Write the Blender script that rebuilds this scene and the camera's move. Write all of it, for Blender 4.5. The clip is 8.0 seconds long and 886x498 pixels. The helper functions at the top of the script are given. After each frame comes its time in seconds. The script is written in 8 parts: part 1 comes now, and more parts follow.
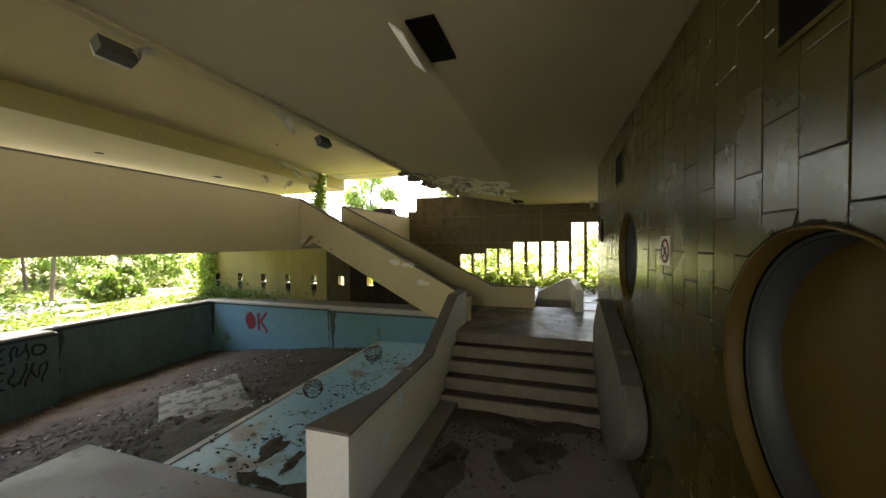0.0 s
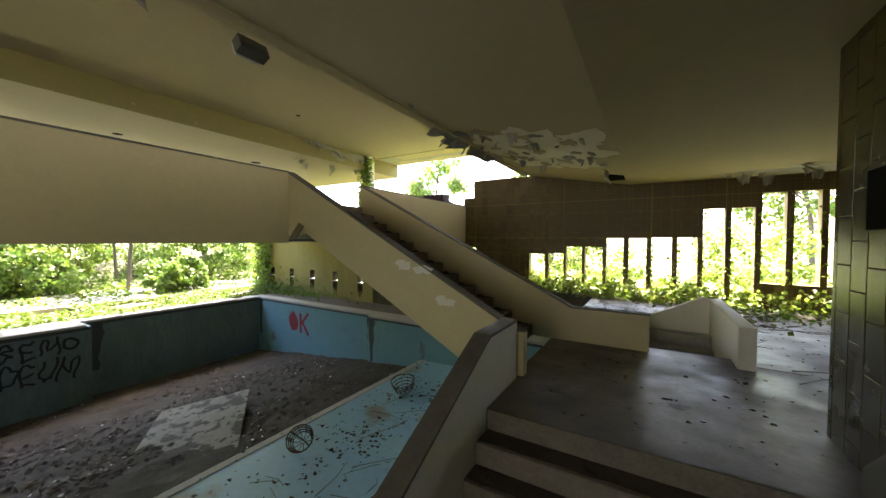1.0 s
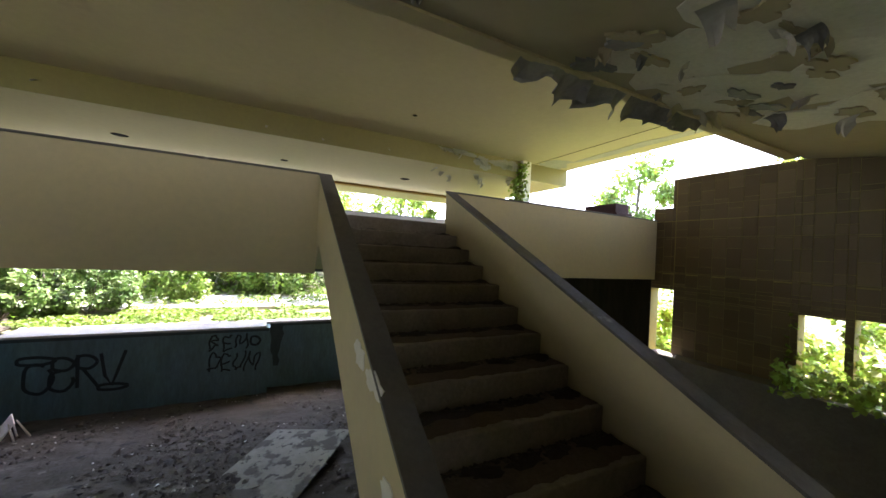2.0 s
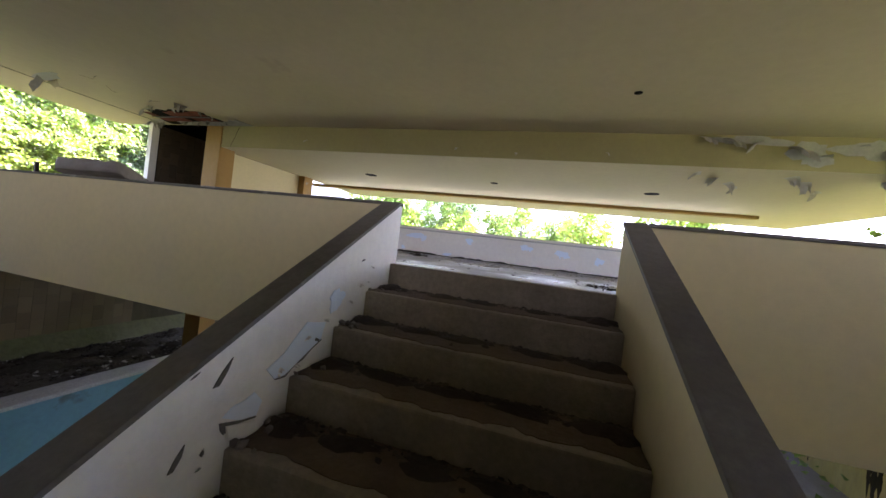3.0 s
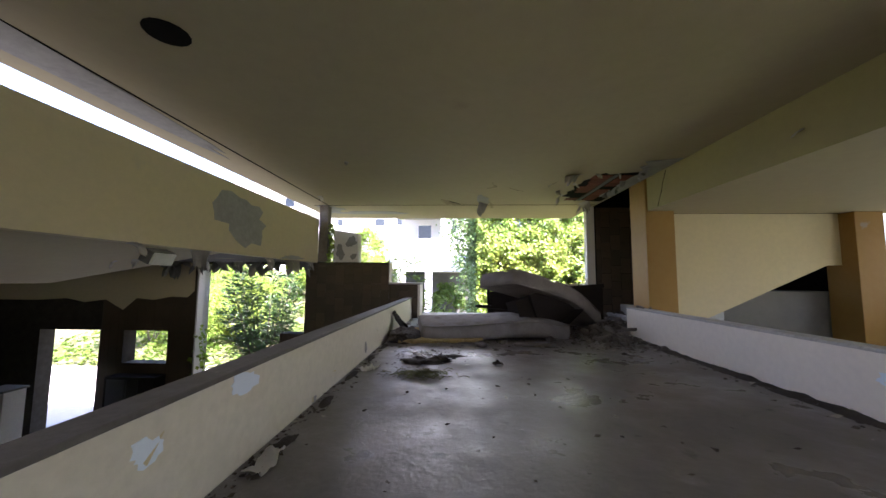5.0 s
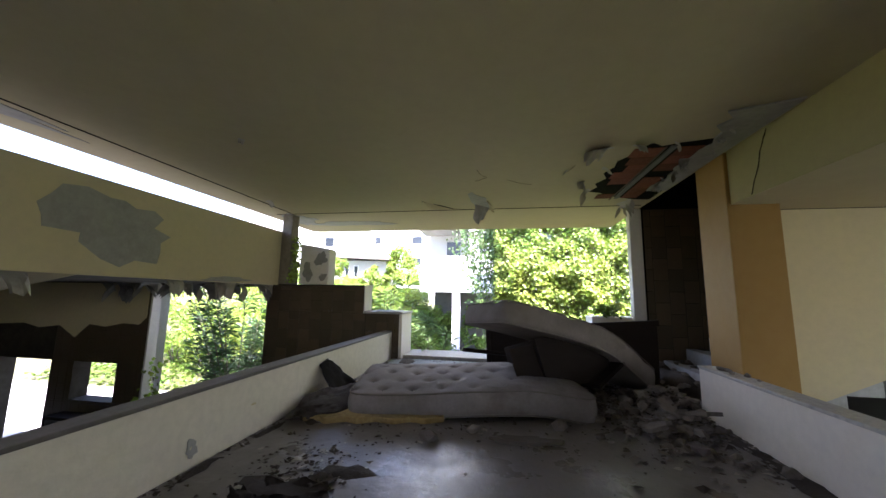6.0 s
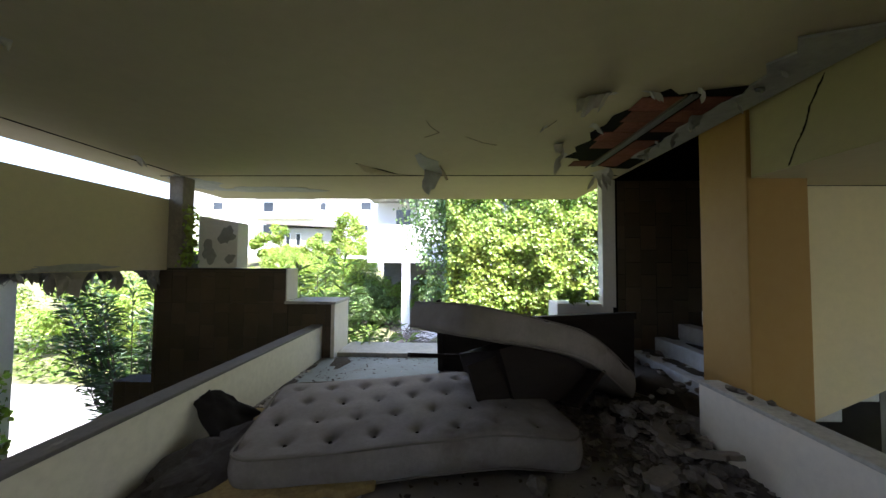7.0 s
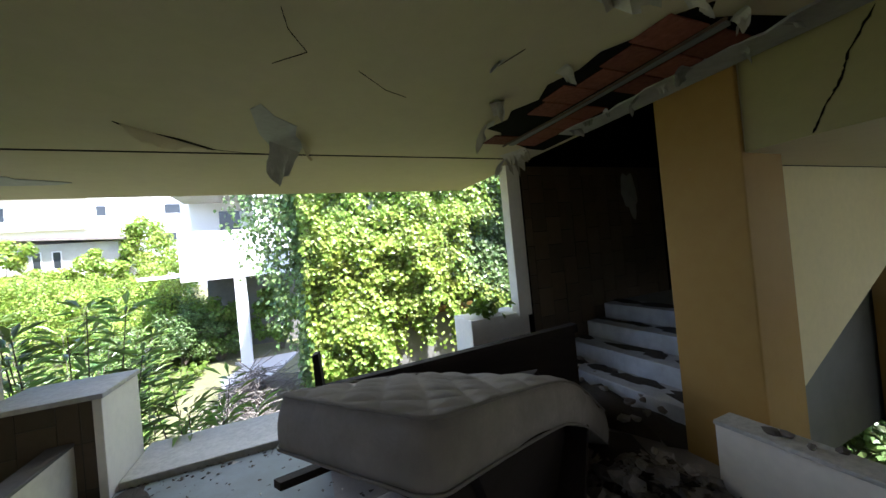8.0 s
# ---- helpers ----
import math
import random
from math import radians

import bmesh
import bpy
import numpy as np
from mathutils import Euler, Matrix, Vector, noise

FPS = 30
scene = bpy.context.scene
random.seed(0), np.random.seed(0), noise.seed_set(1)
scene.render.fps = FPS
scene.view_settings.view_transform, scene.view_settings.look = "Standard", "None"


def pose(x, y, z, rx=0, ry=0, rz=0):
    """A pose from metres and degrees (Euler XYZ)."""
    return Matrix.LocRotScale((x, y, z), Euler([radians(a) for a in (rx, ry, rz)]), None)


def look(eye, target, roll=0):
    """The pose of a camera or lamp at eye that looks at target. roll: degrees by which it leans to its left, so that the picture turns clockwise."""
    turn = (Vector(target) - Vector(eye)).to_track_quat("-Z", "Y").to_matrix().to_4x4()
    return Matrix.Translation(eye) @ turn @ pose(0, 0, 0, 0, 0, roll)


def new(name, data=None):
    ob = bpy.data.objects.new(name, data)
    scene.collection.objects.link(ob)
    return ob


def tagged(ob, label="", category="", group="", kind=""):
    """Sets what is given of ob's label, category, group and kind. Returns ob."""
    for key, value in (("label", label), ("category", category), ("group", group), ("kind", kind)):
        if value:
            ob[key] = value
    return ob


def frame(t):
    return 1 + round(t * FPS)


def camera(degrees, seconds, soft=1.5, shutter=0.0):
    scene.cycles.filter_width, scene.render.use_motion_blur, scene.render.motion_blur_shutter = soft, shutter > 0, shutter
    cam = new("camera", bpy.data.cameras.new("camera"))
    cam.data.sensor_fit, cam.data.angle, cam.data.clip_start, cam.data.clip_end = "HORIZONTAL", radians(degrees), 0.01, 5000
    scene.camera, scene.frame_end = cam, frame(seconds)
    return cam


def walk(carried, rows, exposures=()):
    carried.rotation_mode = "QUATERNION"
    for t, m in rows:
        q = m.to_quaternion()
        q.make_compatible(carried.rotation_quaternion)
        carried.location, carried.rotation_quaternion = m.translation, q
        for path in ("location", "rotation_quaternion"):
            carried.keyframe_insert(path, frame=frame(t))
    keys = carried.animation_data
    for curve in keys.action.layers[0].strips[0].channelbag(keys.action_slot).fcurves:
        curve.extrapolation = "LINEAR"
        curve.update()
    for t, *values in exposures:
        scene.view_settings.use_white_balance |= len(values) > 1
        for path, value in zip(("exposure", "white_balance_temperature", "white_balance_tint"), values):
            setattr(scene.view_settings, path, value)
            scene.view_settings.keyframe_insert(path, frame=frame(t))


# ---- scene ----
cam = camera(104.1, 8.0)
PATH = [
    (0, (0.022, -0.085, 1.536), (-0.579, 1.822, 1.5), -0.3),
    (0.2, (-0.075, 0.473, 1.498), (-0.726, 2.364, 1.468), -0.2),
    (0.5, (-0.106, 1.33, 1.462), (-0.886, 3.171, 1.415), 0.0),
    (0.8, (-0.252, 2.218, 1.472), (-1.16, 3.999, 1.412), 0.3),
    (1, (-0.358, 2.806, 1.462), (-1.384, 4.522, 1.41), 0.4),
    (1.2, (-0.508, 3.396, 1.48), (-1.663, 5.029, 1.436), 0.7),
    (2.3, (-1.611, 6.471, 1.836), (-3.546, 6.978, 1.878), 4.3),
    (2.5, (-2.002, 6.79, 1.932), (-3.986, 7.04, 1.981), 5.3),
    (3, (-2.984, 7.431, 2.247), (-4.901, 6.859, 2.238), 6.9),
    (3.5, (-4.006, 7.489, 2.483), (-5.514, 6.179, 2.392), 6.7),
    (4, (-4.902, 7.096, 2.674), (-5.786, 5.307, 2.545), 3.9),
    (4.5, (-5.804, 6.205, 2.862), (-6.096, 4.226, 2.854), 1.4),
    (5, (-6.377, 5.12, 2.942), (-6.291, 3.129, 3.11), 0.4),
    (5.2, (-6.614, 4.677, 2.968), (-6.408, 2.701, 3.196), 0.6),
    (6.3, (-7.252, 2.936, 3.172), (-6.907, 0.985, 3.443), 1.0),
    (6.5, (-7.244, 2.756, 3.217), (-6.954, 0.79, 3.442), 1.1),
    (7, (-7.152, 2.31, 3.368), (-7.089, 0.312, 3.447), 0.4),
    (7.5, (-6.95, 1.711, 3.486), (-7.272, -0.263, 3.492), -2.2),
    (8, (-6.908, 0.92, 3.59), (-7.688, -0.922, 3.606), -5.5),
]
walk(cam, [(t, look(eye, target, roll)) for t, eye, target, roll in PATH],
     exposures=[(0.0, 3.6, 7400, 15), (1.2, 3.6, 6700, 15), (2.5, 3.4, 5900, 26), (3.0, 3.65, 5800, 30), (3.5, 3.6, 5800, 30), (4.0, 3.2, 6000, 31), (4.5, 3.1, 5900, 30), (5.2, 3.0, 5800, 29), (6.5, 2.78, 5700, 22), (7.2, 2.45, 5700, 17), (8.0, 2.42, 5600, 16)])

# ---- world and light ----
SUN_AZ, SUN_EL = radians(-35), radians(62)          # from +y towards +x, and above the horizon
world = bpy.data.worlds.new("sky")
scene.world = world
world.use_nodes = True
wn, wl = world.node_tree.nodes, world.node_tree.links
sky = wn.new("ShaderNodeTexSky")
sky.sky_type, sky.sun_disc = "NISHITA", False
sky.sun_elevation, sky.sun_rotation = SUN_EL, SUN_AZ
sky.air_density, sky.dust_density, sky.ozone_density = 1.0, 2.5, 1.0
wl.new(sky.outputs[0], wn["Background"].inputs[0])
wn["Background"].inputs[1].default_value = 0.15
sun = new("sun", bpy.data.lights.new("sun", "SUN"))
sun.data.energy, sun.data.angle, sun.data.color = 5.0, radians(0.6), (1.0, 0.95, 0.86)
sun.matrix_world = look((math.sin(SUN_AZ) * 60, math.cos(SUN_AZ) * 60, math.tan(SUN_EL) * 60), (0, 0, 0))



def opening_fill(x, y, z, toward, wide, high, watts, spread):
    """An area lamp added in an opening to top up the daylight that enters there."""
    lamp = new("opening_fill", bpy.data.lights.new("opening_fill", "AREA"))
    lamp.data.shape, lamp.data.size, lamp.data.size_y, lamp.data.energy = "RECTANGLE", wide, high, watts
    lamp.data.spread = radians(spread)
    lamp.data.color = (0.96, 1.0, 0.97)
    lamp.matrix_world = look((x, y, z), (x + toward[0], y + toward[1], z + toward[2]))


opening_fill(-7.2, -3.1, 3.6, (0, 1, -0.75), 3.1, 1.5, 3.6, 110)
opening_fill(-1.35, -2.45, 1.5, (0, 1, 0), 1.3, 3.3, 1.6, 100)
opening_fill(-3.32, 5.1, 4.33, (-1, 0, -0.7), 13.8, 0.26, 2.4, 62)
# added lamp, tilted up in place of sun bounced off the ground outside
opening_fill(-13.55, 6.0, 3.35, (1, 0, 0.12), 12.0, 1.05, 7.5, 160)
opening_fill(1.5, 12.68, 1.4, (0, -1, 0.25), 4.0, 1.8, 1.9, 150)

# ---- materials ----
def mat(name, base, rough=0.7, metal=0.0, vary=(), bump=0.0, bump_scale=60.0, piece=0.0, spec=0.5, gloss_vary=0.0,
        patch=None, through_light=0.0, axes=(1, 1, 1), island=0.0, coat=0.0):
    """base colour; vary: (scale, amount, colour) layers of noise; patch: (scale, from, to, colour) hard-edged stains;
    piece / island: value spread between objects / between loose leaves."""
    m = bpy.data.materials.new(name)
    m.use_nodes = True
    n, l = m.node_tree.nodes, m.node_tree.links
    b = n["Principled BSDF"]
    b.inputs["Roughness"].default_value, b.inputs["Metallic"].default_value = rough, metal
    b.inputs["Specular IOR Level"].default_value = spec
    b.inputs["Coat Weight"].default_value = coat
    geo = n.new("ShaderNodeNewGeometry")
    scl = n.new("ShaderNodeVectorMath")
    scl.operation = "MULTIPLY"
    scl.inputs[1].default_value = axes
    l.new(geo.outputs["Position"], scl.inputs[0])
    src = scl.outputs[0]
    rgb = n.new("ShaderNodeRGB")
    rgb.outputs[0].default_value = (*base, 1)
    col = rgb.outputs[0]

    def noise_of(scale, detail=6, rough_=0.6):
        t = n.new("ShaderNodeTexNoise")
        t.inputs["Scale"].default_value, t.inputs["Detail"].default_value, t.inputs["Roughness"].default_value = scale, detail, rough_
        l.new(src, t.inputs["Vector"])
        return t.outputs["Fac"]

    def ramp(v, a, c):
        r = n.new("ShaderNodeMapRange")
        r.inputs["From Min"].default_value, r.inputs["From Max"].default_value = a, c
        l.new(v, r.inputs["Value"])
        return r.outputs[0]

    def mixed(a, fac, colour):
        x = n.new("ShaderNodeMix")
        x.data_type = "RGBA"
        l.new(fac, x.inputs[0])
        l.new(a, x.inputs[6])
        x.inputs[7].default_value = (*colour, 1)
        return x.outputs[2]

    def times(v, k):
        x = n.new("ShaderNodeMath")
        x.operation = "MULTIPLY"
        l.new(v, x.inputs[0])
        x.inputs[1].default_value = k
        return x.outputs[0]

    for scale, amount, colour in vary:
        col = mixed(col, times(ramp(noise_of(scale), 0.35, 0.7), amount), colour)
    if patch:
        for scale, lo, hi, colour in patch:
            col = mixed(col, ramp(noise_of(scale, 8, 0.55), lo, hi), colour)
    for spread, node, sock in ((piece, "ShaderNodeObjectInfo", "Random"), (island, "ShaderNodeNewGeometry", "Random Per Island")):
        if spread:
            o = n.new(node)
            h = n.new("ShaderNodeHueSaturation")
            r = n.new("ShaderNodeMapRange")
            r.inputs["To Min"].default_value, r.inputs["To Max"].default_value = 1 - spread, 1 + spread
            l.new(o.outputs[sock], r.inputs["Value"])
            l.new(r.outputs[0], h.inputs["Value"])
            if island:
                r2 = n.new("ShaderNodeMapRange")
                r2.inputs["To Min"].default_value, r2.inputs["To Max"].default_value = 0.475, 0.515
                l.new(o.outputs[sock], r2.inputs["Value"])
                l.new(r2.outputs[0], h.inputs["Hue"])
            l.new(col, h.inputs["Color"])
            col = h.outputs[0]
    l.new(col, b.inputs["Base Color"])
    if gloss_vary:
        r = n.new("ShaderNodeMapRange")
        r.inputs["From Min"].default_value, r.inputs["From Max"].default_value = 0.35, 0.65
        r.inputs["To Min"].default_value, r.inputs["To Max"].default_value = rough - gloss_vary, rough + gloss_vary
        l.new(noise_of(1.7), r.inputs["Value"])
        l.new(r.outputs[0], b.inputs["Roughness"])
    if bump:
        k = n.new("ShaderNodeBump")
        k.inputs["Strength"].default_value, k.inputs["Distance"].default_value = 1.0, bump
        l.new(noise_of(bump_scale, 8, 0.65), k.inputs["Height"])
        l.new(k.outputs[0], b.inputs["Normal"])
    if through_light:
        t = n.new("ShaderNodeBsdfTranslucent")
        l.new(col, t.inputs["Color"])
        x = n.new("ShaderNodeMixShader")
        x.inputs[0].default_value = through_light
        l.new(b.outputs[0], x.inputs[1])
        l.new(t.outputs[0], x.inputs[2])
        l.new(x.outputs[0], n["Material Output"].inputs["Surface"])
    return m


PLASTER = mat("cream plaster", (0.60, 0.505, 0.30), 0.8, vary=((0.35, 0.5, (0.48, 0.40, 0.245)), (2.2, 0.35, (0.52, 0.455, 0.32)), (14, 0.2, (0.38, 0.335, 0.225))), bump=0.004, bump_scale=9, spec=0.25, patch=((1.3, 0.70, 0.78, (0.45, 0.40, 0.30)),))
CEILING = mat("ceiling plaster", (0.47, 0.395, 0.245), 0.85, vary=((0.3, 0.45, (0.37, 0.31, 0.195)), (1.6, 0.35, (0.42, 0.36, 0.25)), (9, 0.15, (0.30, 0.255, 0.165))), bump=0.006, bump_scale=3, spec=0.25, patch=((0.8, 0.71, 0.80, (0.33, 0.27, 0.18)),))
PINKISH = mat("pale warm plaster", (0.80, 0.735, 0.645), 0.75, vary=((0.5, 0.5, (0.70, 0.635, 0.555)), (3, 0.35, (0.74, 0.68, 0.60)), (18, 0.2, (0.5, 0.45, 0.4))), bump=0.004, bump_scale=12)
WHITE = mat("worn white plaster", (0.79, 0.75, 0.69), 0.7, vary=((0.8, 0.45, (0.66, 0.62, 0.57)), (5, 0.35, (0.7, 0.67, 0.62)), (25, 0.2, (0.45, 0.42, 0.38))), bump=0.003, bump_scale=14)
COPING = mat("grey-painted coping", (0.12, 0.105, 0.092), 0.7, vary=((1.5, 0.5, (0.075, 0.064, 0.055)), (12, 0.5, (0.17, 0.152, 0.135)), (40, 0.3, (0.05, 0.043, 0.036))), patch=((3.5, 0.66, 0.70, (0.26, 0.24, 0.21)),), bump=0.004, bump_scale=20)
CONCRETE = mat("dusty concrete", (0.19, 0.168, 0.146), 0.85, vary=((0.7, 0.6, (0.12, 0.105, 0.09)), (5, 0.5, (0.24, 0.215, 0.19)), (30, 0.3, (0.09, 0.075, 0.066))), bump=0.01, bump_scale=12, spec=0.25)
STEP = mat("dirty step concrete", (0.20, 0.172, 0.135), 0.85, vary=((1.1, 0.6, (0.11, 0.09, 0.065)), (7, 0.5, (0.27, 0.235, 0.185)), (35, 0.4, (0.075, 0.06, 0.045))), bump=0.012, bump_scale=16, spec=0.2)
STAIRSTEP = mat("worn stair concrete", (0.255, 0.218, 0.17), 0.85, vary=((1.1, 0.6, (0.145, 0.118, 0.085)), (7, 0.5, (0.33, 0.285, 0.225)), (35, 0.4, (0.12, 0.097, 0.072))), bump=0.012, bump_scale=16, spec=0.2)
WET = mat("worn polished floor", (0.175, 0.155, 0.14), 0.45, vary=((0.6, 0.6, (0.145, 0.127, 0.116)), (4, 0.4, (0.235, 0.212, 0.196)), (22, 0.35, (0.115, 0.10, 0.09))), bump=0.005, bump_scale=18, gloss_vary=0.22, patch=((1.1, 0.66, 0.72, (0.125, 0.11, 0.10)), (3.0, 0.70, 0.76, (0.24, 0.218, 0.205)), (7.0, 0.66, 0.72, (0.10, 0.088, 0.078))))
LANDING = mat("worn landing floor", (0.118, 0.101, 0.087), 0.48, vary=((0.6, 0.6, (0.12, 0.10, 0.084)), (4, 0.5, (0.25, 0.222, 0.198)), (22, 0.4, (0.09, 0.073, 0.06))), bump=0.004, bump_scale=14, gloss_vary=0.2, patch=((1.6, 0.62, 0.68, (0.07, 0.058, 0.048)), (5.0, 0.66, 0.71, (0.05, 0.04, 0.033))))
PALEFLOOR = mat("pale tiled floor", (0.20, 0.225, 0.23), 0.72, spec=0.25, vary=((1.2, 0.5, (0.19, 0.205, 0.21)), (8, 0.4, (0.15, 0.145, 0.135))), bump=0.003, bump_scale=15, gloss_vary=0.10, patch=((2.2, 0.62, 0.68, (0.14, 0.13, 0.115)),))
# tile for the backlit south wall, its shade put into the colour
DARKTILE = mat("brown glazed tile, shaded copy", (0.092, 0.064, 0.037), 0.38, vary=((3, 0.5, (0.05, 0.034, 0.019)), (20, 0.35, (0.10, 0.075, 0.045))), bump=0.0025, bump_scale=30, piece=0.2, spec=0.3)
OLIVETILE = mat("olive glazed tile", (0.062, 0.049, 0.0095), 0.24, vary=((2, 0.5, (0.046, 0.036, 0.008)), (18, 0.3, (0.078, 0.062, 0.017))), bump=0.0012, bump_scale=18, piece=0.14, gloss_vary=0.06, spec=0.5)
# lighter copy of that tile, for walls that catch daylight
BROWNTILE = mat("worn brown tile, lit copy", (0.155, 0.108, 0.052), 0.45, vary=((0.8, 0.6, (0.10, 0.068, 0.033)), (20, 0.35, (0.15, 0.11, 0.06))), bump=0.0025, bump_scale=30, piece=0.2, spec=0.3)
GROUT = mat("dark joint mortar", (0.04, 0.034, 0.025), 0.9, spec=0.1, vary=((8, 0.5, (0.08, 0.07, 0.05)),), bump=0.002)
TANWALL = mat("stained tan render", (0.34, 0.265, 0.075), 0.8, vary=((0.9, 0.6, (0.20, 0.155, 0.045)), (4, 0.5, (0.36, 0.30, 0.13)), (18, 0.3, (0.16, 0.125, 0.05))), bump=0.005, bump_scale=12, axes=(1, 1, 0.25))
ORANGE = mat("ochre painted column", (0.275, 0.155, 0.036), 0.65, vary=((0.8, 0.45, (0.205, 0.113, 0.027)), (10, 0.25, (0.32, 0.195, 0.06))), bump=0.002, bump_scale=25, spec=0.25, patch=((2.2, 0.70, 0.74, (0.26, 0.21, 0.14)),))
BLUE = mat("faded pool blue", (0.155, 0.32, 0.385), 0.5, vary=((0.5, 0.4, (0.115, 0.25, 0.305)), (3, 0.3, (0.21, 0.37, 0.42)), (12, 0.35, (0.10, 0.18, 0.2))), bump=0.003, bump_scale=14,
           patch=((1.1, 0.60, 0.66, (0.11, 0.15, 0.14)),))
BLUEDIRTY = mat("dirty pool blue", (0.17, 0.265, 0.28), 0.6, vary=((0.45, 0.7, (0.07, 0.092, 0.088)), (3, 0.5, (0.19, 0.29, 0.31)), (14, 0.4, (0.07, 0.08, 0.07))), bump=0.004, bump_scale=14, axes=(1, 1, 0.3))
BLUEFLOOR = mat("flaking pool floor", (0.31, 0.56, 0.72), 0.4, vary=((0.7, 0.4, (0.37, 0.57, 0.65)), (9, 0.3, (0.2, 0.34, 0.38))), bump=0.006, bump_scale=10,
                patch=((0.55, 0.58, 0.64, (0.27, 0.255, 0.235)), (1.4, 0.62, 0.66, (0.16, 0.14, 0.12)), (4.5, 0.66, 0.70, (0.07, 0.055, 0.045))))
RIM = mat("pool coping", (0.5, 0.47, 0.43), 0.75, vary=((1.5, 0.6, (0.33, 0.31, 0.28)), (9, 0.5, (0.58, 0.55, 0.5)), (30, 0.4, (0.16, 0.15, 0.13))), bump=0.006, bump_scale=18)
MUD = mat("dry mud and dirt", (0.078, 0.065, 0.049), 0.75, vary=((0.45, 0.9, (0.024, 0.018, 0.011)), (1.6, 0.6, (0.105, 0.088, 0.066)), (6, 0.6, (0.035, 0.027, 0.019)), (24, 0.5, (0.10, 0.083, 0.064))), bump=0.05, bump_scale=6, spec=0.2, patch=((0.5, 0.60, 0.70, (0.20, 0.18, 0.15)), (0.38, 0.62, 0.72, (0.02, 0.015, 0.009)), (2.3, 0.62, 0.66, (0.02, 0.016, 0.012))))
RUBBLE = mat("plaster rubble", (0.18, 0.155, 0.132), 0.9, vary=((6, 0.6, (0.075, 0.063, 0.052)), (30, 0.4, (0.23, 0.205, 0.18))), bump=0.01, bump_scale=30, piece=0.4, spec=0.2)
LITTER = mat("dirt crumbs", (0.045, 0.034, 0.024), 0.95, vary=((9, 0.6, (0.09, 0.075, 0.06)),), bump=0.01, bump_scale=40, island=0.5)
PALEPLASTER = mat("pale torn plaster", (0.76, 0.71, 0.58), 0.85, vary=((2, 0.5, (0.60, 0.55, 0.42)), (9, 0.5, (0.80, 0.76, 0.65)), (30, 0.3, (0.45, 0.40, 0.30))), bump=0.006, bump_scale=22)
PEEL = mat("curled paint flake", (0.40, 0.365, 0.30), 0.7, vary=((5, 0.6, (0.24, 0.22, 0.19)), (28, 0.4, (0.46, 0.43, 0.37))), bump=0.003, bump_scale=30)
BAREWALL = mat("bare grey plaster", (0.31, 0.295, 0.265), 0.85, vary=((3, 0.6, (0.21, 0.20, 0.18)), (16, 0.5, (0.40, 0.385, 0.35))), bump=0.004, bump_scale=24)
BARELIGHT = mat("exposed pale undercoat", (0.72, 0.785, 0.865), 0.8, vary=((4, 0.3, (0.62, 0.68, 0.75)), (20, 0.25, (0.76, 0.81, 0.87))), bump=0.003, bump_scale=24)
BRICKRED = mat("hollow clay block", (0.15, 0.045, 0.028), 0.9, vary=((3, 0.7, (0.07, 0.025, 0.018)), (30, 0.4, (0.27, 0.10, 0.065))), bump=0.006, bump_scale=40, piece=0.35, spec=0.15)
# near-black that paints the shade inside holes, joints and the stairwell
DARK = mat("painted deep shade", (0.006, 0.005, 0.004), 0.95, spec=0.05, vary=((5, 0.5, (0.012, 0.01, 0.008)),), bump=0.003)
MATTRESS = mat("grimy mattress cloth", (0.25, 0.225, 0.21), 0.95, vary=((1.1, 0.8, (0.115, 0.10, 0.088)), (6, 0.45, (0.29, 0.265, 0.25)), (40, 0.3, (0.13, 0.115, 0.105))), bump=0.003, bump_scale=90, spec=0.1, patch=((1.7, 0.58, 0.74, (0.12, 0.098, 0.08)),))
PIPING = mat("mattress piping", (0.17, 0.15, 0.132), 0.9, vary=((8, 0.5, (0.11, 0.096, 0.082)),), bump=0.002, spec=0.1)
FOAM = mat("yellowed foam", (0.30, 0.205, 0.075), 0.95, vary=((3, 0.8, (0.12, 0.085, 0.04)), (30, 0.4, (0.5, 0.38, 0.16))), bump=0.012, bump_scale=40)
DARKWOOD = mat("dark veneered board", (0.020, 0.015, 0.0125), 0.8, vary=((2, 0.5, (0.034, 0.027, 0.023)), (30, 0.3, (0.012, 0.010, 0.008))), bump=0.002, bump_scale=40, axes=(1, 1, 4), spec=0.08)
MAROON = mat("maroon lacquered wood", (0.045, 0.02, 0.022), 0.7, spec=0.15, vary=((5, 0.5, (0.09, 0.05, 0.05)),), bump=0.002)
METAL = mat("rusty wire", (0.07, 0.045, 0.035), 0.7, 0.6, vary=((20, 0.6, (0.13, 0.07, 0.04)),), bump=0.002)
LAMPBODY = mat("aged lamp housing", (0.08, 0.075, 0.065), 0.5, vary=((10, 0.5, (0.14, 0.13, 0.11)),), bump=0.002)
LAMPGLASS = mat("frosted lamp glass", (0.62, 0.62, 0.58), 0.3, vary=((6, 0.5, (0.45, 0.44, 0.4)),))
GREYMETAL = mat("brushed grey metal", (0.085, 0.087, 0.09), 0.5, 0.4, vary=((3, 0.5, (0.055, 0.056, 0.058)),), bump=0.001)
BROWNDOOR = mat("brown porthole panel", (0.115, 0.066, 0.013), 0.5, vary=((1.5, 0.5, (0.085, 0.047, 0.010)), (14, 0.3, (0.14, 0.085, 0.022))), bump=0.002, spec=0.3)
RED = mat("red spray paint", (0.26, 0.028, 0.035), 0.6, vary=((6, 0.5, (0.16, 0.025, 0.03)),))
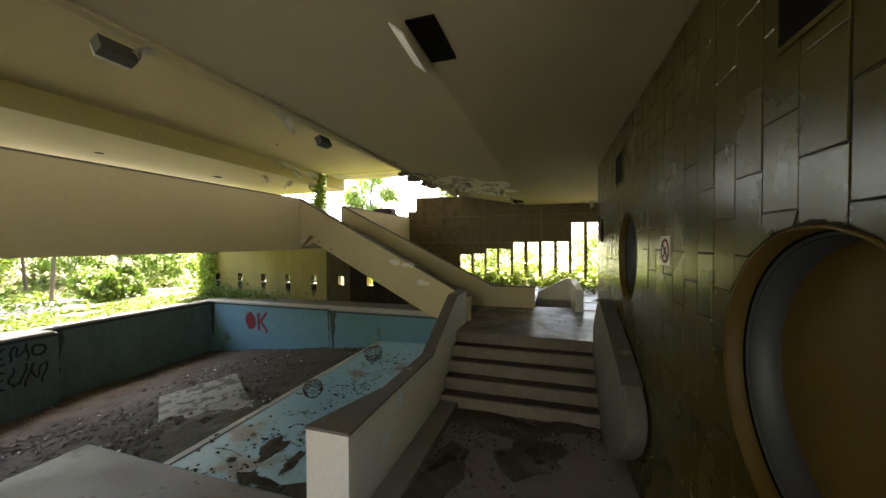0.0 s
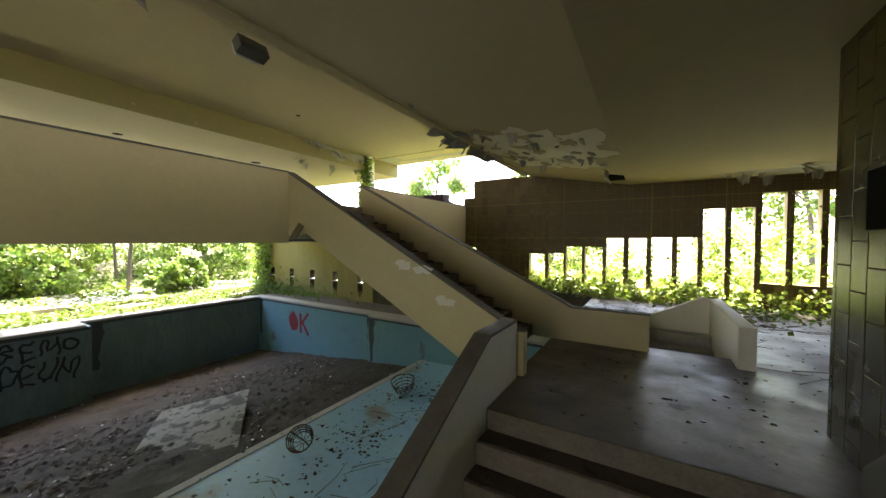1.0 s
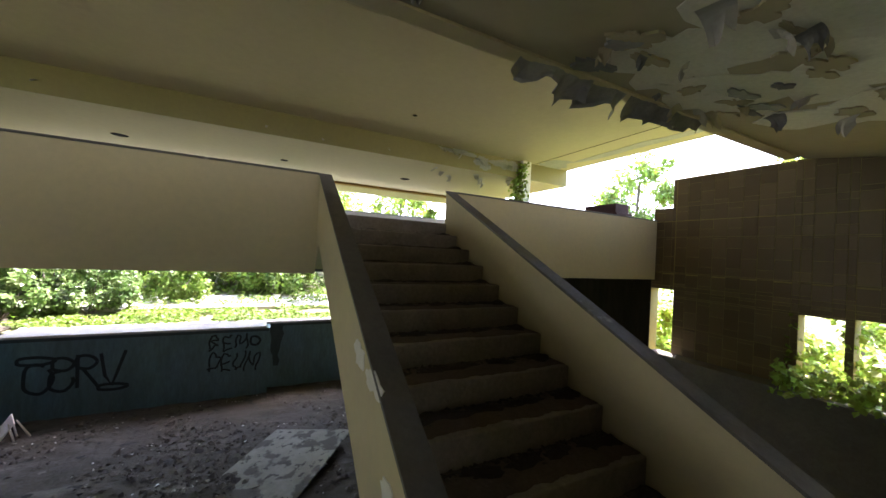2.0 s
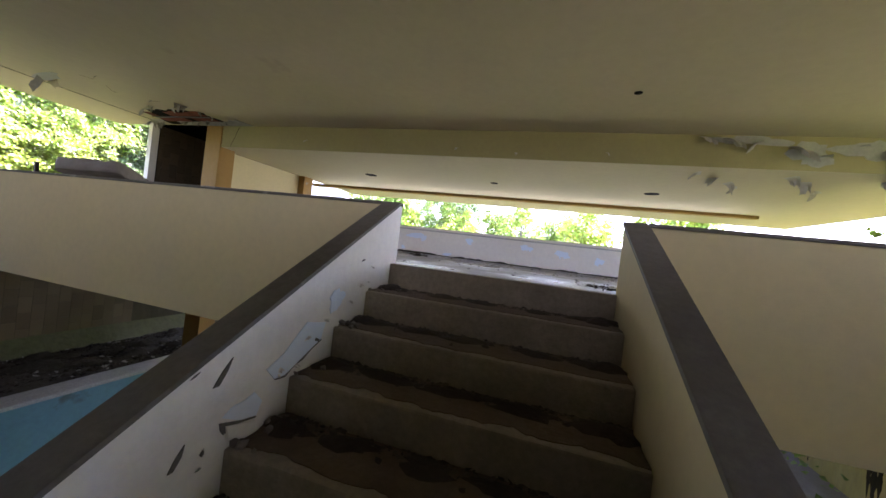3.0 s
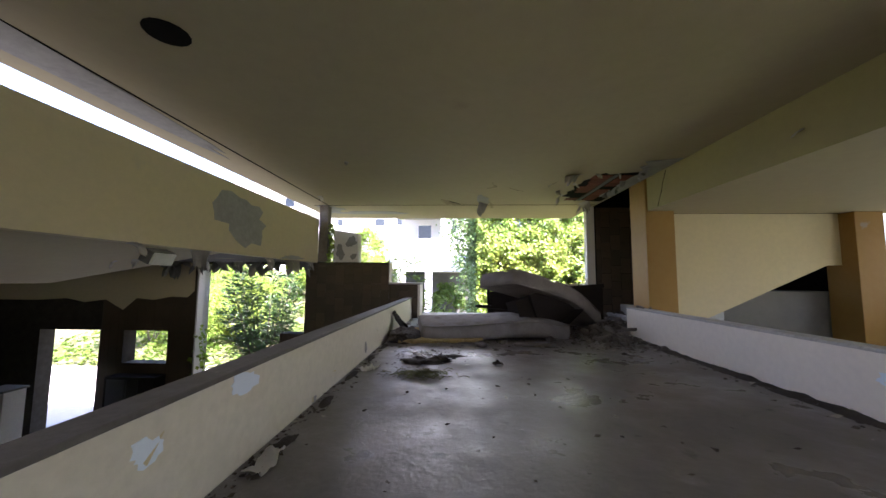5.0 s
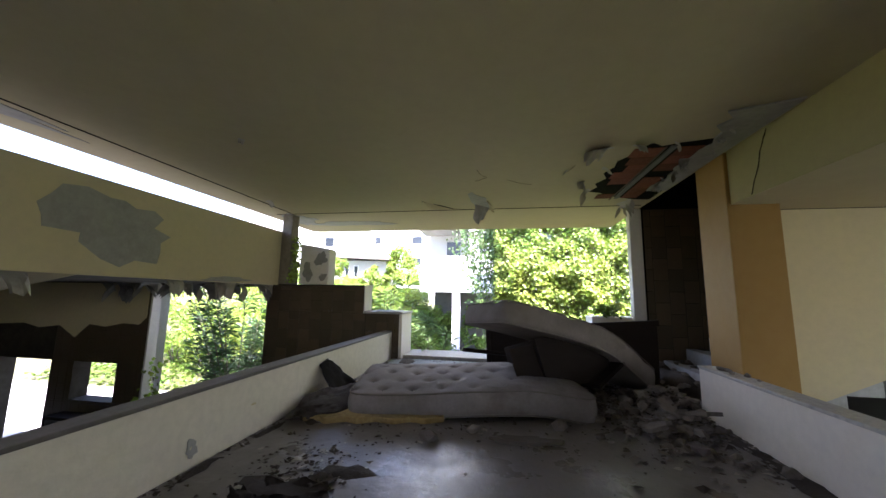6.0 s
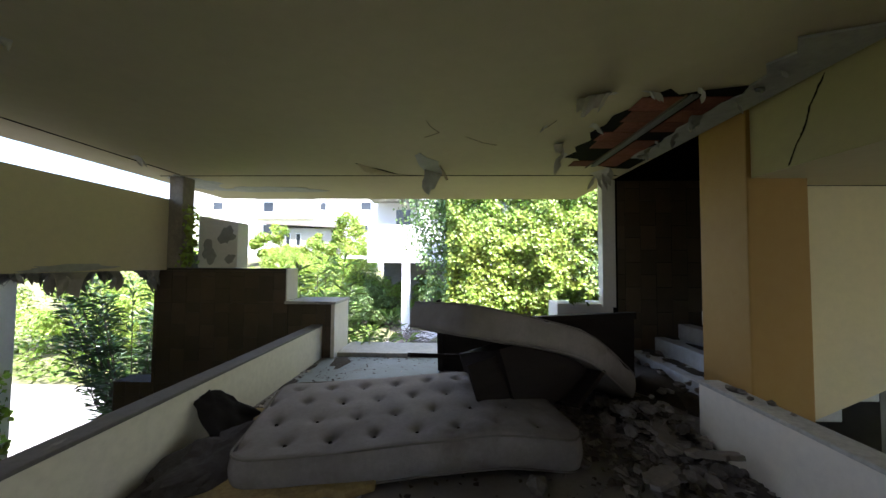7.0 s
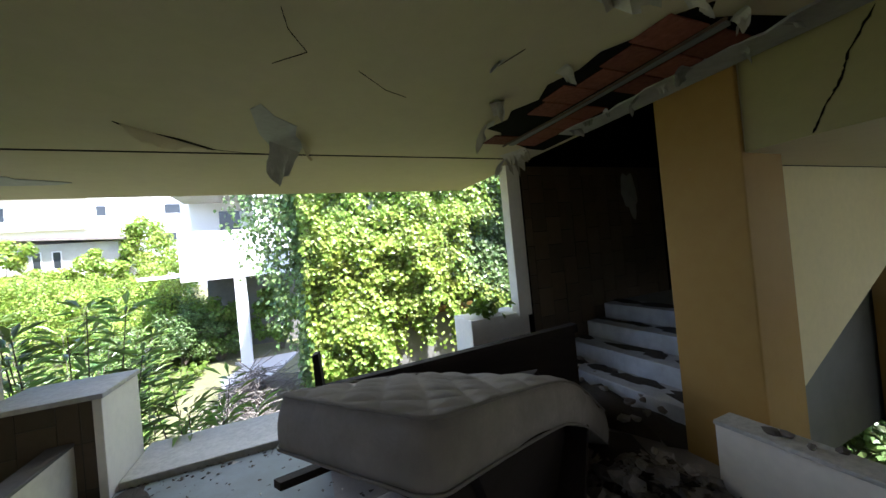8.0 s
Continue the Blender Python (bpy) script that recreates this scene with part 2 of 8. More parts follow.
MAGENTA = mat("magenta spray paint", (0.24, 0.02, 0.10), 0.6, vary=((6, 0.4, (0.16, 0.02, 0.08)),))
BLACKPAINT = mat("black spray paint", (0.015, 0.018, 0.02), 0.6, vary=((6, 0.4, (0.03, 0.035, 0.04)),))
SIGNWHITE = mat("white enamel sign", (0.75, 0.73, 0.7), 0.4, vary=((12, 0.4, (0.6, 0.57, 0.53)),))
LEAF = mat("ivy leaf", (0.26, 0.37, 0.055), 0.4, vary=((0.5, 0.6, (0.38, 0.42, 0.05)), (2.5, 0.45, (0.10, 0.21, 0.045))), island=0.5, through_light=0.45)
LEAF2 = mat("bush leaf", (0.13, 0.22, 0.035), 0.5, vary=((0.4, 0.6, (0.2, 0.26, 0.03)), (2, 0.4, (0.08, 0.15, 0.025))), island=0.35, through_light=0.45)
OLEANDER = mat("oleander leaf", (0.20, 0.31, 0.07), 0.35, vary=((1.5, 0.5, (0.27, 0.36, 0.075)),), island=0.45, through_light=0.35)
OLEANDERDARK = mat("dark oleander leaf", (0.06, 0.125, 0.03), 0.35, vary=((1.5, 0.5, (0.09, 0.16, 0.035)),), island=0.45, through_light=0.2)
GRASS = mat("ground ivy", (0.13, 0.205, 0.02), 0.6, vary=((0.7, 0.6, (0.05, 0.09, 0.015)),), island=0.4, through_light=0.4)
BARK = mat("grey bark", (0.13, 0.105, 0.08), 0.9, vary=((4, 0.6, (0.08, 0.065, 0.05)), (30, 0.4, (0.18, 0.15, 0.12))), bump=0.01, bump_scale=40)
TWIG = mat("dry twigs", (0.2, 0.175, 0.15), 0.9, vary=((5, 0.6, (0.12, 0.1, 0.085)),), island=0.3)
SOIL = mat("garden soil and weeds", (0.15, 0.135, 0.06), 0.95, vary=((0.25, 0.7, (0.12, 0.155, 0.035)), (1.5, 0.6, (0.15, 0.125, 0.08)), (10, 0.5, (0.06, 0.06, 0.025))), bump=0.05, bump_scale=6)
PAVE = mat("sunlit concrete drive", (0.40, 0.385, 0.35), 0.85, vary=((0.5, 0.5, (0.33, 0.31, 0.28)), (6, 0.4, (0.45, 0.43, 0.4))), bump=0.006, bump_scale=20)
FACADE = mat("white house render", (0.66, 0.66, 0.65), 0.8, vary=((0.25, 0.4, (0.66, 0.65, 0.62)), (2, 0.3, (0.7, 0.69, 0.66))), bump=0.004, bump_scale=10)
# grey darkened in its colour, for walls that lie in shade
SHADED = mat("grey render in painted shade", (0.16, 0.155, 0.14), 0.9, vary=((0.6, 0.6, (0.09, 0.09, 0.08)), (5, 0.4, (0.2, 0.19, 0.17))), bump=0.006)
ROOFDARK = mat("dark glare-stopping sheet", (0.05, 0.05, 0.05), 0.9, vary=((1, 0.5, (0.08, 0.075, 0.07)),), bump=0.004)
# shed's weathered walls, and painted shade on the west house's lower storey
FACADE2 = mat("weathered and shade-grey render", (0.42, 0.39, 0.34), 0.85, vary=((0.4, 0.6, (0.28, 0.255, 0.22)), (3, 0.4, (0.48, 0.46, 0.42))), bump=0.005, bump_scale=10)
GLASSDARK = mat("dark window glass", (0.03, 0.035, 0.04), 0.12, vary=((0.8, 0.5, (0.06, 0.065, 0.07)),))
ROOFTILE = mat("old roof sheet", (0.2, 0.17, 0.15), 0.8, vary=((1, 0.5, (0.14, 0.12, 0.1)),), bump=0.01)

PEELDARK = mat("dark curled plaster", (0.21, 0.20, 0.18), 0.8, vary=((4, 0.6, (0.12, 0.112, 0.10)), (26, 0.4, (0.3, 0.285, 0.26))), bump=0.004, bump_scale=30)
STAINEDCLOTH = mat("brown-stained mattress cloth", (0.235, 0.205, 0.18), 0.95, vary=((1.0, 0.8, (0.11, 0.092, 0.076)), (5, 0.5, (0.29, 0.26, 0.23)), (40, 0.3, (0.12, 0.105, 0.09))), bump=0.003, bump_scale=90, spec=0.1, patch=((1.9, 0.57, 0.72, (0.075, 0.06, 0.047)),))
DECK = mat("dusty poolside slab", (0.34, 0.31, 0.30), 0.42, vary=((0.6, 0.5, (0.25, 0.225, 0.215)), (5, 0.4, (0.38, 0.355, 0.34)), (24, 0.3, (0.2, 0.185, 0.17))), bump=0.004, bump_scale=12, gloss_vary=0.16,
           patch=((0.9, 0.60, 0.66, (0.08, 0.067, 0.055)), (3.5, 0.69, 0.72, (0.05, 0.042, 0.034))))
# near-black for the slots' stains and for shade painted on walls and reveals
STAINSHADE = mat("render dark with stain and painted shade", (0.028, 0.022, 0.013), 0.9, vary=((0.8, 0.7, (0.010, 0.008, 0.005)), (2.5, 0.6, (0.065, 0.052, 0.03)), (16, 0.4, (0.016, 0.012, 0.008))), bump=0.005, bump_scale=12, axes=(1, 1, 0.15), spec=0.08)
TREADDUST = mat("brown tread dust", (0.10, 0.07, 0.045), 0.95, vary=((1.4, 0.6, (0.055, 0.038, 0.025)), (9, 0.5, (0.15, 0.115, 0.085)), (40, 0.4, (0.04, 0.028, 0.02))), bump=0.006, bump_scale=40)
STAIRDIRT = mat("black stair dirt", (0.03, 0.022, 0.015), 0.95, vary=((6, 0.6, (0.06, 0.042, 0.028)), (40, 0.5, (0.015, 0.011, 0.008))), bump=0.012, bump_scale=50)
PALESTEP = mat("worn pale stone step", (0.46, 0.455, 0.46), 0.7, vary=((1.5, 0.6, (0.3, 0.29, 0.285)), (8, 0.5, (0.22, 0.205, 0.19))), bump=0.005, bump_scale=18)
# darker leaf: bluish growth, and ivy whose shade is put in its colour
LEAF3 = mat("darker bluish leaf, also shaded ivy", (0.135, 0.21, 0.065), 0.4, vary=((0.6, 0.6, (0.20, 0.28, 0.06)), (3, 0.45, (0.06, 0.12, 0.045))), island=0.5, through_light=0.4)
VIOLET = mat("violet spray paint", (0.16, 0.05, 0.34), 0.6, vary=((6, 0.4, (0.11, 0.035, 0.24)),))
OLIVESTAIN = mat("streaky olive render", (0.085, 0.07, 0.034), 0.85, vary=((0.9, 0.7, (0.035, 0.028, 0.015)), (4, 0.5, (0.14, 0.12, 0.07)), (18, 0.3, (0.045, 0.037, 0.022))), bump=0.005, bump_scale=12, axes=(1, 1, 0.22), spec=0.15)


DRYMOSS = mat("dry moss", (0.12, 0.12, 0.045), 0.95, vary=((9, 0.6, (0.07, 0.065, 0.03)),), island=0.4)
BEAMTONE = mat("yellowish beam tone", (0.31, 0.265, 0.12), 0.85, vary=((0.35, 0.5, (0.23, 0.195, 0.085)), (2.2, 0.35, (0.29, 0.25, 0.14)), (14, 0.2, (0.19, 0.165, 0.09))), bump=0.004, bump_scale=9, spec=0.2)
OFFWHITE = mat("off-white worn paint", (0.70, 0.64, 0.51), 0.75, vary=((0.6, 0.5, (0.60, 0.545, 0.42)), (3, 0.35, (0.66, 0.61, 0.50)), (18, 0.25, (0.40, 0.36, 0.28))), bump=0.004, bump_scale=12, spec=0.25, patch=((2.4, 0.69, 0.74, (0.48, 0.43, 0.34)),))
CHEEK = mat("mottled grey render", (0.145, 0.134, 0.115), 0.85, vary=((1.2, 0.6, (0.085, 0.077, 0.064)), (6, 0.4, (0.19, 0.178, 0.155)), (28, 0.3, (0.11, 0.10, 0.085))), bump=0.006, bump_scale=14)
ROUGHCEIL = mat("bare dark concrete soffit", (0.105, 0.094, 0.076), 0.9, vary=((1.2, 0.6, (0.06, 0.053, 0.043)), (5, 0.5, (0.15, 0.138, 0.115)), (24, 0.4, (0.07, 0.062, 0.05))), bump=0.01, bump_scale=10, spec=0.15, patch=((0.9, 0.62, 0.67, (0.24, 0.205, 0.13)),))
WEATHERED = mat("weathered brown concrete", (0.23, 0.195, 0.145), 0.9, vary=((1.5, 0.6, (0.12, 0.10, 0.075)), (7, 0.5, (0.34, 0.31, 0.26)), (30, 0.4, (0.10, 0.085, 0.065))), bump=0.01, bump_scale=18)
# dark tone for wall stains and for shadow painted below the coping
GRIMESHADE = mat("water stain and painted shade", (0.065, 0.085, 0.085), 0.8, vary=((1.2, 0.6, (0.025, 0.028, 0.024)), (6, 0.5, (0.08, 0.10, 0.10))), bump=0.003, bump_scale=14, axes=(1, 1, 0.3))


# ---- building tools ----
def boxes(*cells, bevel=0.0):
    """One bmesh of boxes (x0, x1, y0, y1, z0, z1), with their edges rounded off a little."""
    bm = bmesh.new()
    for x0, x1, y0, y1, z0, z1 in cells:
        v = [bm.verts.new((x, y, z)) for x in (x0, x1) for y in (y0, y1) for z in (z0, z1)]
        for f in ((0, 1, 3, 2), (4, 6, 7, 5), (0, 4, 5, 1), (2, 3, 7, 6), (0, 2, 6, 4), (1, 5, 7, 3)):
            bm.faces.new([v[i] for i in f])
    if bevel:
        bmesh.ops.bevel(bm, geom=bm.edges[:], offset=bevel, segments=2, profile=0.6, affect="EDGES")
    return bm


def prism(profile, axis, a, b, bevel=0.0):
    """A polygon in the plane across axis, drawn out from a to b along it. For 'x' the profile is (y, z), for 'y' (x, z), for 'z' (x, y)."""
    put = {"x": lambda p, s: (s, p[0], p[1]), "y": lambda p, s: (p[0], s, p[1]), "z": lambda p, s: (p[0], p[1], s)}[axis]
    bm = bmesh.new()
    lo, hi = [bm.verts.new(put(p, a)) for p in profile], [bm.verts.new(put(p, b)) for p in profile]
    bm.faces.new(lo)
    bm.faces.new(hi[::-1])
    for i in range(len(lo)):
        j = (i + 1) % len(lo)
        bm.faces.new((lo[i], hi[i], hi[j], lo[j]))
    bmesh.ops.recalc_face_normals(bm, faces=bm.faces[:])
    if bevel:
        bmesh.ops.bevel(bm, geom=bm.edges[:], offset=bevel, segments=2, profile=0.6, affect="EDGES")
    return bm


def wall_mesh(axis, a, b, us, zs, solid):
    """A wall across axis ('x' or 'y') from a to b, cut by the lines us and zs; solid(u, z) tells which cells stand."""
    bm, seen = bmesh.new(), {}
    us, zs = sorted(set(us)), sorted(set(zs))

    def vert(u, s, z):
        key = (round(u, 4), round(s, 4), round(z, 4))
        if key not in seen:
            seen[key] = bm.verts.new((s, u, z) if axis == "x" else (u, s, z))
        return seen[key]
    on = {(i, k): solid((us[i] + us[i + 1]) / 2, (zs[k] + zs[k + 1]) / 2) for i in range(len(us) - 1) for k in range(len(zs) - 1)}
    for (i, k), stands in on.items():
        if not stands:
            continue
        u0, u1, z0, z1 = us[i], us[i + 1], zs[k], zs[k + 1]
        for s in (a, b):
            bm.faces.new((vert(u0, s, z0), vert(u1, s, z0), vert(u1, s, z1), vert(u0, s, z1)))
        for di, dk, p, q in ((-1, 0, (u0, z0), (u0, z1)), (1, 0, (u1, z0), (u1, z1)), (0, -1, (u0, z0), (u1, z0)), (0, 1, (u0, z1), (u1, z1))):
            if not on.get((i + di, k + dk)):
                bm.faces.new((vert(p[0], a, p[1]), vert(q[0], a, q[1]), vert(q[0], b, q[1]), vert(p[0], b, p[1])))
    bmesh.ops.recalc_face_normals(bm, faces=bm.faces[:])
    return bm


def mesh_of(name, bm, material, smooth=False):
    me = bpy.data.meshes.new(name)
    bm.to_mesh(me)
    bm.free()
    me.materials.append(material)
    if smooth:
        me.polygons.foreach_set("use_smooth", [True] * len(me.polygons))
    return me


def under(ob, parent):
    """Make ob, built in the world's place, a part of parent."""
    if parent:
        ob.parent = parent
        ob.matrix_parent_inverse = Matrix.Translation(-parent.location)
    return ob


def part(name, bm, material, parent=None, label="", smooth=False):
    ob = new(name, mesh_of(name, bm, material, smooth))
    return tagged(under(ob, parent), label)


def setting(name, bm, material, label, category, smooth=False):
    return tagged(part(name, bm, material, None, label, smooth), category=category, kind="structure")


def thing(name, label, category, at=(0, 0, 0), group="", kind=""):
    ob = new(name)
    ob.location = at
    return tagged(ob, label, category, group, kind)


def pieces(name, me, places, parent):
    for m in places:
        ob = under(new(name, me), parent)
        ob.matrix_basis = m


def soup(name, verts, faces, material, parent=None, smooth=False):
    """A mesh object from numpy arrays of vertices and faces."""
    me = bpy.data.meshes.new(name)
    me.from_pydata(np.asarray(verts).tolist(), [], np.asarray(faces).tolist())
    me.materials.append(material)
    if smooth:
        me.polygons.foreach_set("use_smooth", [True] * len(me.polygons))
    return under(new(name, me), parent)


def leaves(points, normals, size, rng, long=1.0, droop=0.0, bend=0.25):
    """Leaf blades of two bent halves (4 triangles) at the points, facing roughly along the normals."""
    n = len(points)
    nor = normals + rng.normal(0, 0.45, (n, 3))
    nor /= np.linalg.norm(nor, axis=1, keepdims=True) + 1e-9
    up = rng.normal(0, 0.6, (n, 3)) + (0, 0, -droop)
    u = np.cross(up, nor)
    u /= np.linalg.norm(u, axis=1, keepdims=True) + 1e-9
    w = np.cross(nor, u)
    s = (size * rng.uniform(0.6, 1.3, n))[:, None]
    tip, side = w * s * long, u * s * 0.5
    mid = points + tip * 0.45 - nor * s * bend * 0.5
    v = np.stack([points, mid + side + nor * s * bend, points + tip, mid - side + nor * s * bend], 1).reshape(-1, 3)
    k = np.arange(n)[:, None] * 4
    f = np.concatenate([k + [0, 1, 2], k + [0, 2, 3]], 0)
    return v, f


def tube(points, radius, sides=6, taper=1.0):
    """A round rod along a line of points."""
    bm = bmesh.new()
    pts = [Vector(p) for p in points]
    rings = []
    for i, p in enumerate(pts):
        d = (pts[min(i + 1, len(pts) - 1)] - pts[max(i - 1, 0)]).normalized()
        s = d.cross(Vector((0.31, 0.17, 0.93))).normalized()
        t = d.cross(s)
        r = radius * (1 + (taper - 1) * i / max(1, len(pts) - 1))
        rings.append([bm.verts.new(p + (s * math.cos(2 * math.pi * k / sides) + t * math.sin(2 * math.pi * k / sides)) * r) for k in range(sides)])
    for a, b in zip(rings, rings[1:]):
        for k in range(sides):
            bm.faces.new((a[k], a[(k + 1) % sides], b[(k + 1) % sides], b[k]))
    bm.faces.new(rings[0][::-1])
    bm.faces.new(rings[-1])
    return bm


def joined(*bms):
    out = bmesh.new()
    for b in bms:
        me = bpy.data.meshes.new("tmp")
        b.to_mesh(me)
        b.free()
        out.from_mesh(me)
        bpy.data.meshes.remove(me)
    return out


# ---- the building: levels and lines ----
LOW, LAND, WALK, RAIL, ROOF = -0.80, 0.06, 2.09, 2.52, 4.48     # corridor, landing, gallery, parapet tops, high ceiling
SOUTH, NORTH = -2.30, 12.40                                      # inner faces of the end walls
WEST = -13.50

# gallery slab and its parapets
setting("floor_gallery", boxes((-9.25, -5.30, -2.35, 12.45, 1.42, WALK)), WET, "grey worn gallery floor with a dull wet shine", "floor")
setting("floor_tiles", boxes((-7.0, -5.46, -2.35, -0.95, WALK, WALK + 0.006)), PALEFLOOR, "pale bluish tiled floor strewn with grit by the opening", "floor")
setting("floor_threshold", boxes((-9.0, -5.58, -3.0, -2.36, 1.6, WALK + 0.06), bevel=0.015), RIM, "pale concrete threshold slab at the open end", "floor")
east_rail = thing("parapet", "cream plastered gallery parapet with a grey coping", "parapet", kind="structure", group="gallery parapets")
for y0, y1 in ((-2.30, 6.256), (7.985, 12.38)):
    part("panel", boxes((-5.395, -5.272, y0, y1, 1.40, RAIL - 0.012)), PLASTER, east_rail)
    part("coping", boxes((-5.404, -5.264, y0, y1, RAIL - 0.012, RAIL + 0.012), bevel=0.006), COPING, east_rail, "grey worn coping")
for y0, y1 in ((-2.295, 6.2), (7.99, 12.375)):
    part("inner_face", boxes((-5.3985, -5.3955, y0, y1, WALK, RAIL - 0.013)), OFFWHITE, east_rail, "off-white inner face of the parapet")
west_rail = thing("parapet", "pale low gallery parapet with flaking paint", "parapet", kind="structure", group="gallery parapets")
part("panel", boxes((-9.07, -8.935, -0.29, 12.38, 1.40, RAIL - 0.012)), PINKISH, west_rail)
part("coping", boxes((-9.08, -8.925, -0.295, 12.38, RAIL - 0.012, RAIL + 0.012), bevel=0.006), RIM, west_rail, "pale worn coping")

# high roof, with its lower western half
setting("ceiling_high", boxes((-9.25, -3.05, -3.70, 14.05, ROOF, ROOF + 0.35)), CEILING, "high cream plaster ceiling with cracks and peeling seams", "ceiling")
# the overhang past the walls is added, unseen, to keep sun off the pool
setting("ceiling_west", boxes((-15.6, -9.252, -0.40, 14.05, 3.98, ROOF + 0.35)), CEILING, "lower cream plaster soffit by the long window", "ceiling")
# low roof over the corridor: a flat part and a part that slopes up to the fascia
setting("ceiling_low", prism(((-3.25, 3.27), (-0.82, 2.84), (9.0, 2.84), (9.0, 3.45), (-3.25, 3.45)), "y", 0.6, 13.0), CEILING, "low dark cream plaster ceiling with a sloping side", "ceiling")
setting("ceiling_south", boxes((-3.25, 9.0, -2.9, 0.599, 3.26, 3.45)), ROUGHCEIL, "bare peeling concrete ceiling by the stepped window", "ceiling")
# unseen dark sheet, added so the roof throws no sun on the ceiling
setting("roof_felt", boxes((-3.24, 9.1, -2.95, 13.05, 3.452, 3.475)), ROOFDARK, "added dark sheet that stops glare off the low roof", "roof")
setting("wall_fascia", boxes((-3.40, -3.252, -2.10, 12.2, 3.25, 4.18)), PLASTER, "cream plaster fascia panel below a slot of daylight", "wall")

# columns
setting("column", boxes((-9.64, -9.22, -0.65, -0.18, -0.9, ROOF - 0.002), bevel=0.01), ORANGE, "ochre painted square concrete column", "column")
setting("column", boxes((-12.66, -12.25, -0.65, -0.20, -0.9, 3.975), bevel=0.01), ORANGE, "ochre painted square concrete column", "column")
setting("column", boxes((-9.45, -9.12, 12.2, 12.5, 2.1, ROOF - 0.002), bevel=0.01), WHITE, "grey concrete post overgrown with ivy", "column")

# south wall with stepped openings
def south_solid(x, z):
    if z > 3.27 or (z > 2.80 and x < -4.89) or x < -5.52:
        return False
    if -2.04 < x < -0.66 and -0.36 < z < 3.22 or -2.55 < x <= -2.04 and 1.0 < z < 3.22 or -3.07 < x <= -2.55 and 1.73 < z < 3.22:
        return False
    if -5.44 < x < -4.93 and -0.37 < z < 1.33 or -0.05 < x < 0.95 and 1.05 < z < 1.75:
        return False
    return not (1.5 < x < 2.9 and z < 1.75)


setting("wall_south", wall_mesh("y", SOUTH - 0.3, SOUTH, (-5.52, -5.44, -4.93, -4.89, -3.07, -2.55, -2.04, -0.66, -0.05, 0.95, 1.5, 2.9, 5.3),
        (-0.95, -0.37, -0.36, 1.0, 1.05, 1.33, 1.73, 1.75, 2.80, 3.22, 3.27), south_solid), GROUT, "dark tiled end wall with stepped window openings", "wall")
setting("wall_stub", boxes((-5.575, -5.523, -2.86, -2.262, 1.6, 2.80), bevel=0.008), PINKISH, "white plastered wall end beside the opening", "wall")
setting("coping_south", boxes((-5.59, -4.895, -2.88, -2.25, 2.802, 2.84), bevel=0.01), RIM, "white weathered slab on the tiled wall end", "coping")
setting("wall_stub", boxes((-9.25, -8.52, -2.75, -2.32, 1.6, 2.84), bevel=0.012), WHITE, "white plastered planter wall under the jamb", "wall")
setting("wall_cap", boxes((-4.912, -4.892, -2.605, -2.29, 2.842, 3.272), bevel=0.004), PINKISH, "white plastered end of the stepped wall", "wall")
setting("jamb_west", boxes((-9.27, -9.10, -2.42, -2.28, 2.8, ROOF - 0.003), bevel=0.006), WHITE, "white plastered window jamb", "jamb")
setting("post_fascia", boxes((-3.60, -3.41, -2.28, -2.08, 3.275, ROOF - 0.003), bevel=0.01), WEATHERED, "flaking concrete post at the fascia's end", "post")
setting("wall_stub", prism([(-4.20, 3.276), (-3.65, 3.276), (-3.65, 3.99), (-4.20, 3.90)], "y", -2.56, -2.31, bevel=0.012), WHITE, "weathered upstand wall with moss stains", "wall")

# north wall with its stepped row of tall windows and a row of small slots
NWIN = [(-3.26, -2.82, 1.10), (-2.74, -2.33, 1.13), (-2.27, -1.87, 1.31), (-1.80, -1.38, 1.31), (-1.30, -0.91, 1.54), (-0.80, -0.42, 1.54), (-0.32, 0.09, 1.56), (0.19, 0.57, 1.56),
        (0.66, 1.05, 2.20), (1.15, 1.54, 2.20), (1.64, 2.02, 2.49), (2.13, 2.52, 2.50), (2.62, 3.02, 2.50), (3.12, 3.52, 2.50)]
SLOTS = [(-15.33 + 1.36 * i, -15.05 + 1.36 * i) for i in range(7)]


def north_solid(x, z):
    if z > 3.27 or (z > 2.75 and x < -5.0):
        return False
    if -5.34 < x < -4.93 and -0.05 < z < 1.24:
        return False
    if x < -5.34:
        # west of the gallery the wall is raised, unseen, to block the sun
        return z < (2.62 if x < -9.1 else 1.9) and not (-0.20 < z < 0.17 and any(a < x < b for a, b in SLOTS))
    return not any(a < x < b and (0.60 if a > 1.6 else 0.25) < z < top for a, b, top in NWIN)


setting("wall_north", wall_mesh("y", NORTH, NORTH + 0.22, [u for w in NWIN for u in w[:2]] + [u for w in SLOTS for u in w] + [-15.9, -9.1, -5.34, -5.0, -4.93, 5.3],
        [w[2] for w in NWIN] + [-0.95, -0.20, -0.05, 0.17, 0.25, 0.60, 1.24, 1.9, 2.62, 2.75, 3.27], north_solid), TANWALL, "brown tiled and stained end wall with stepped windows", "wall")

# two dark facings paint the gallery's shade onto the streaky wall
part("facing", wall_mesh("y", NORTH - 0.014, NORTH - 0.002, (-7.95, -7.17, -6.89, -5.345), (-0.88, -0.20, 0.17, 1.89), lambda x, z: not (-7.17 < x < -6.89 and -0.2 < z < 0.17)), STAINSHADE, bpy.data.objects["wall_north"], "render dark with stain and painted shade")
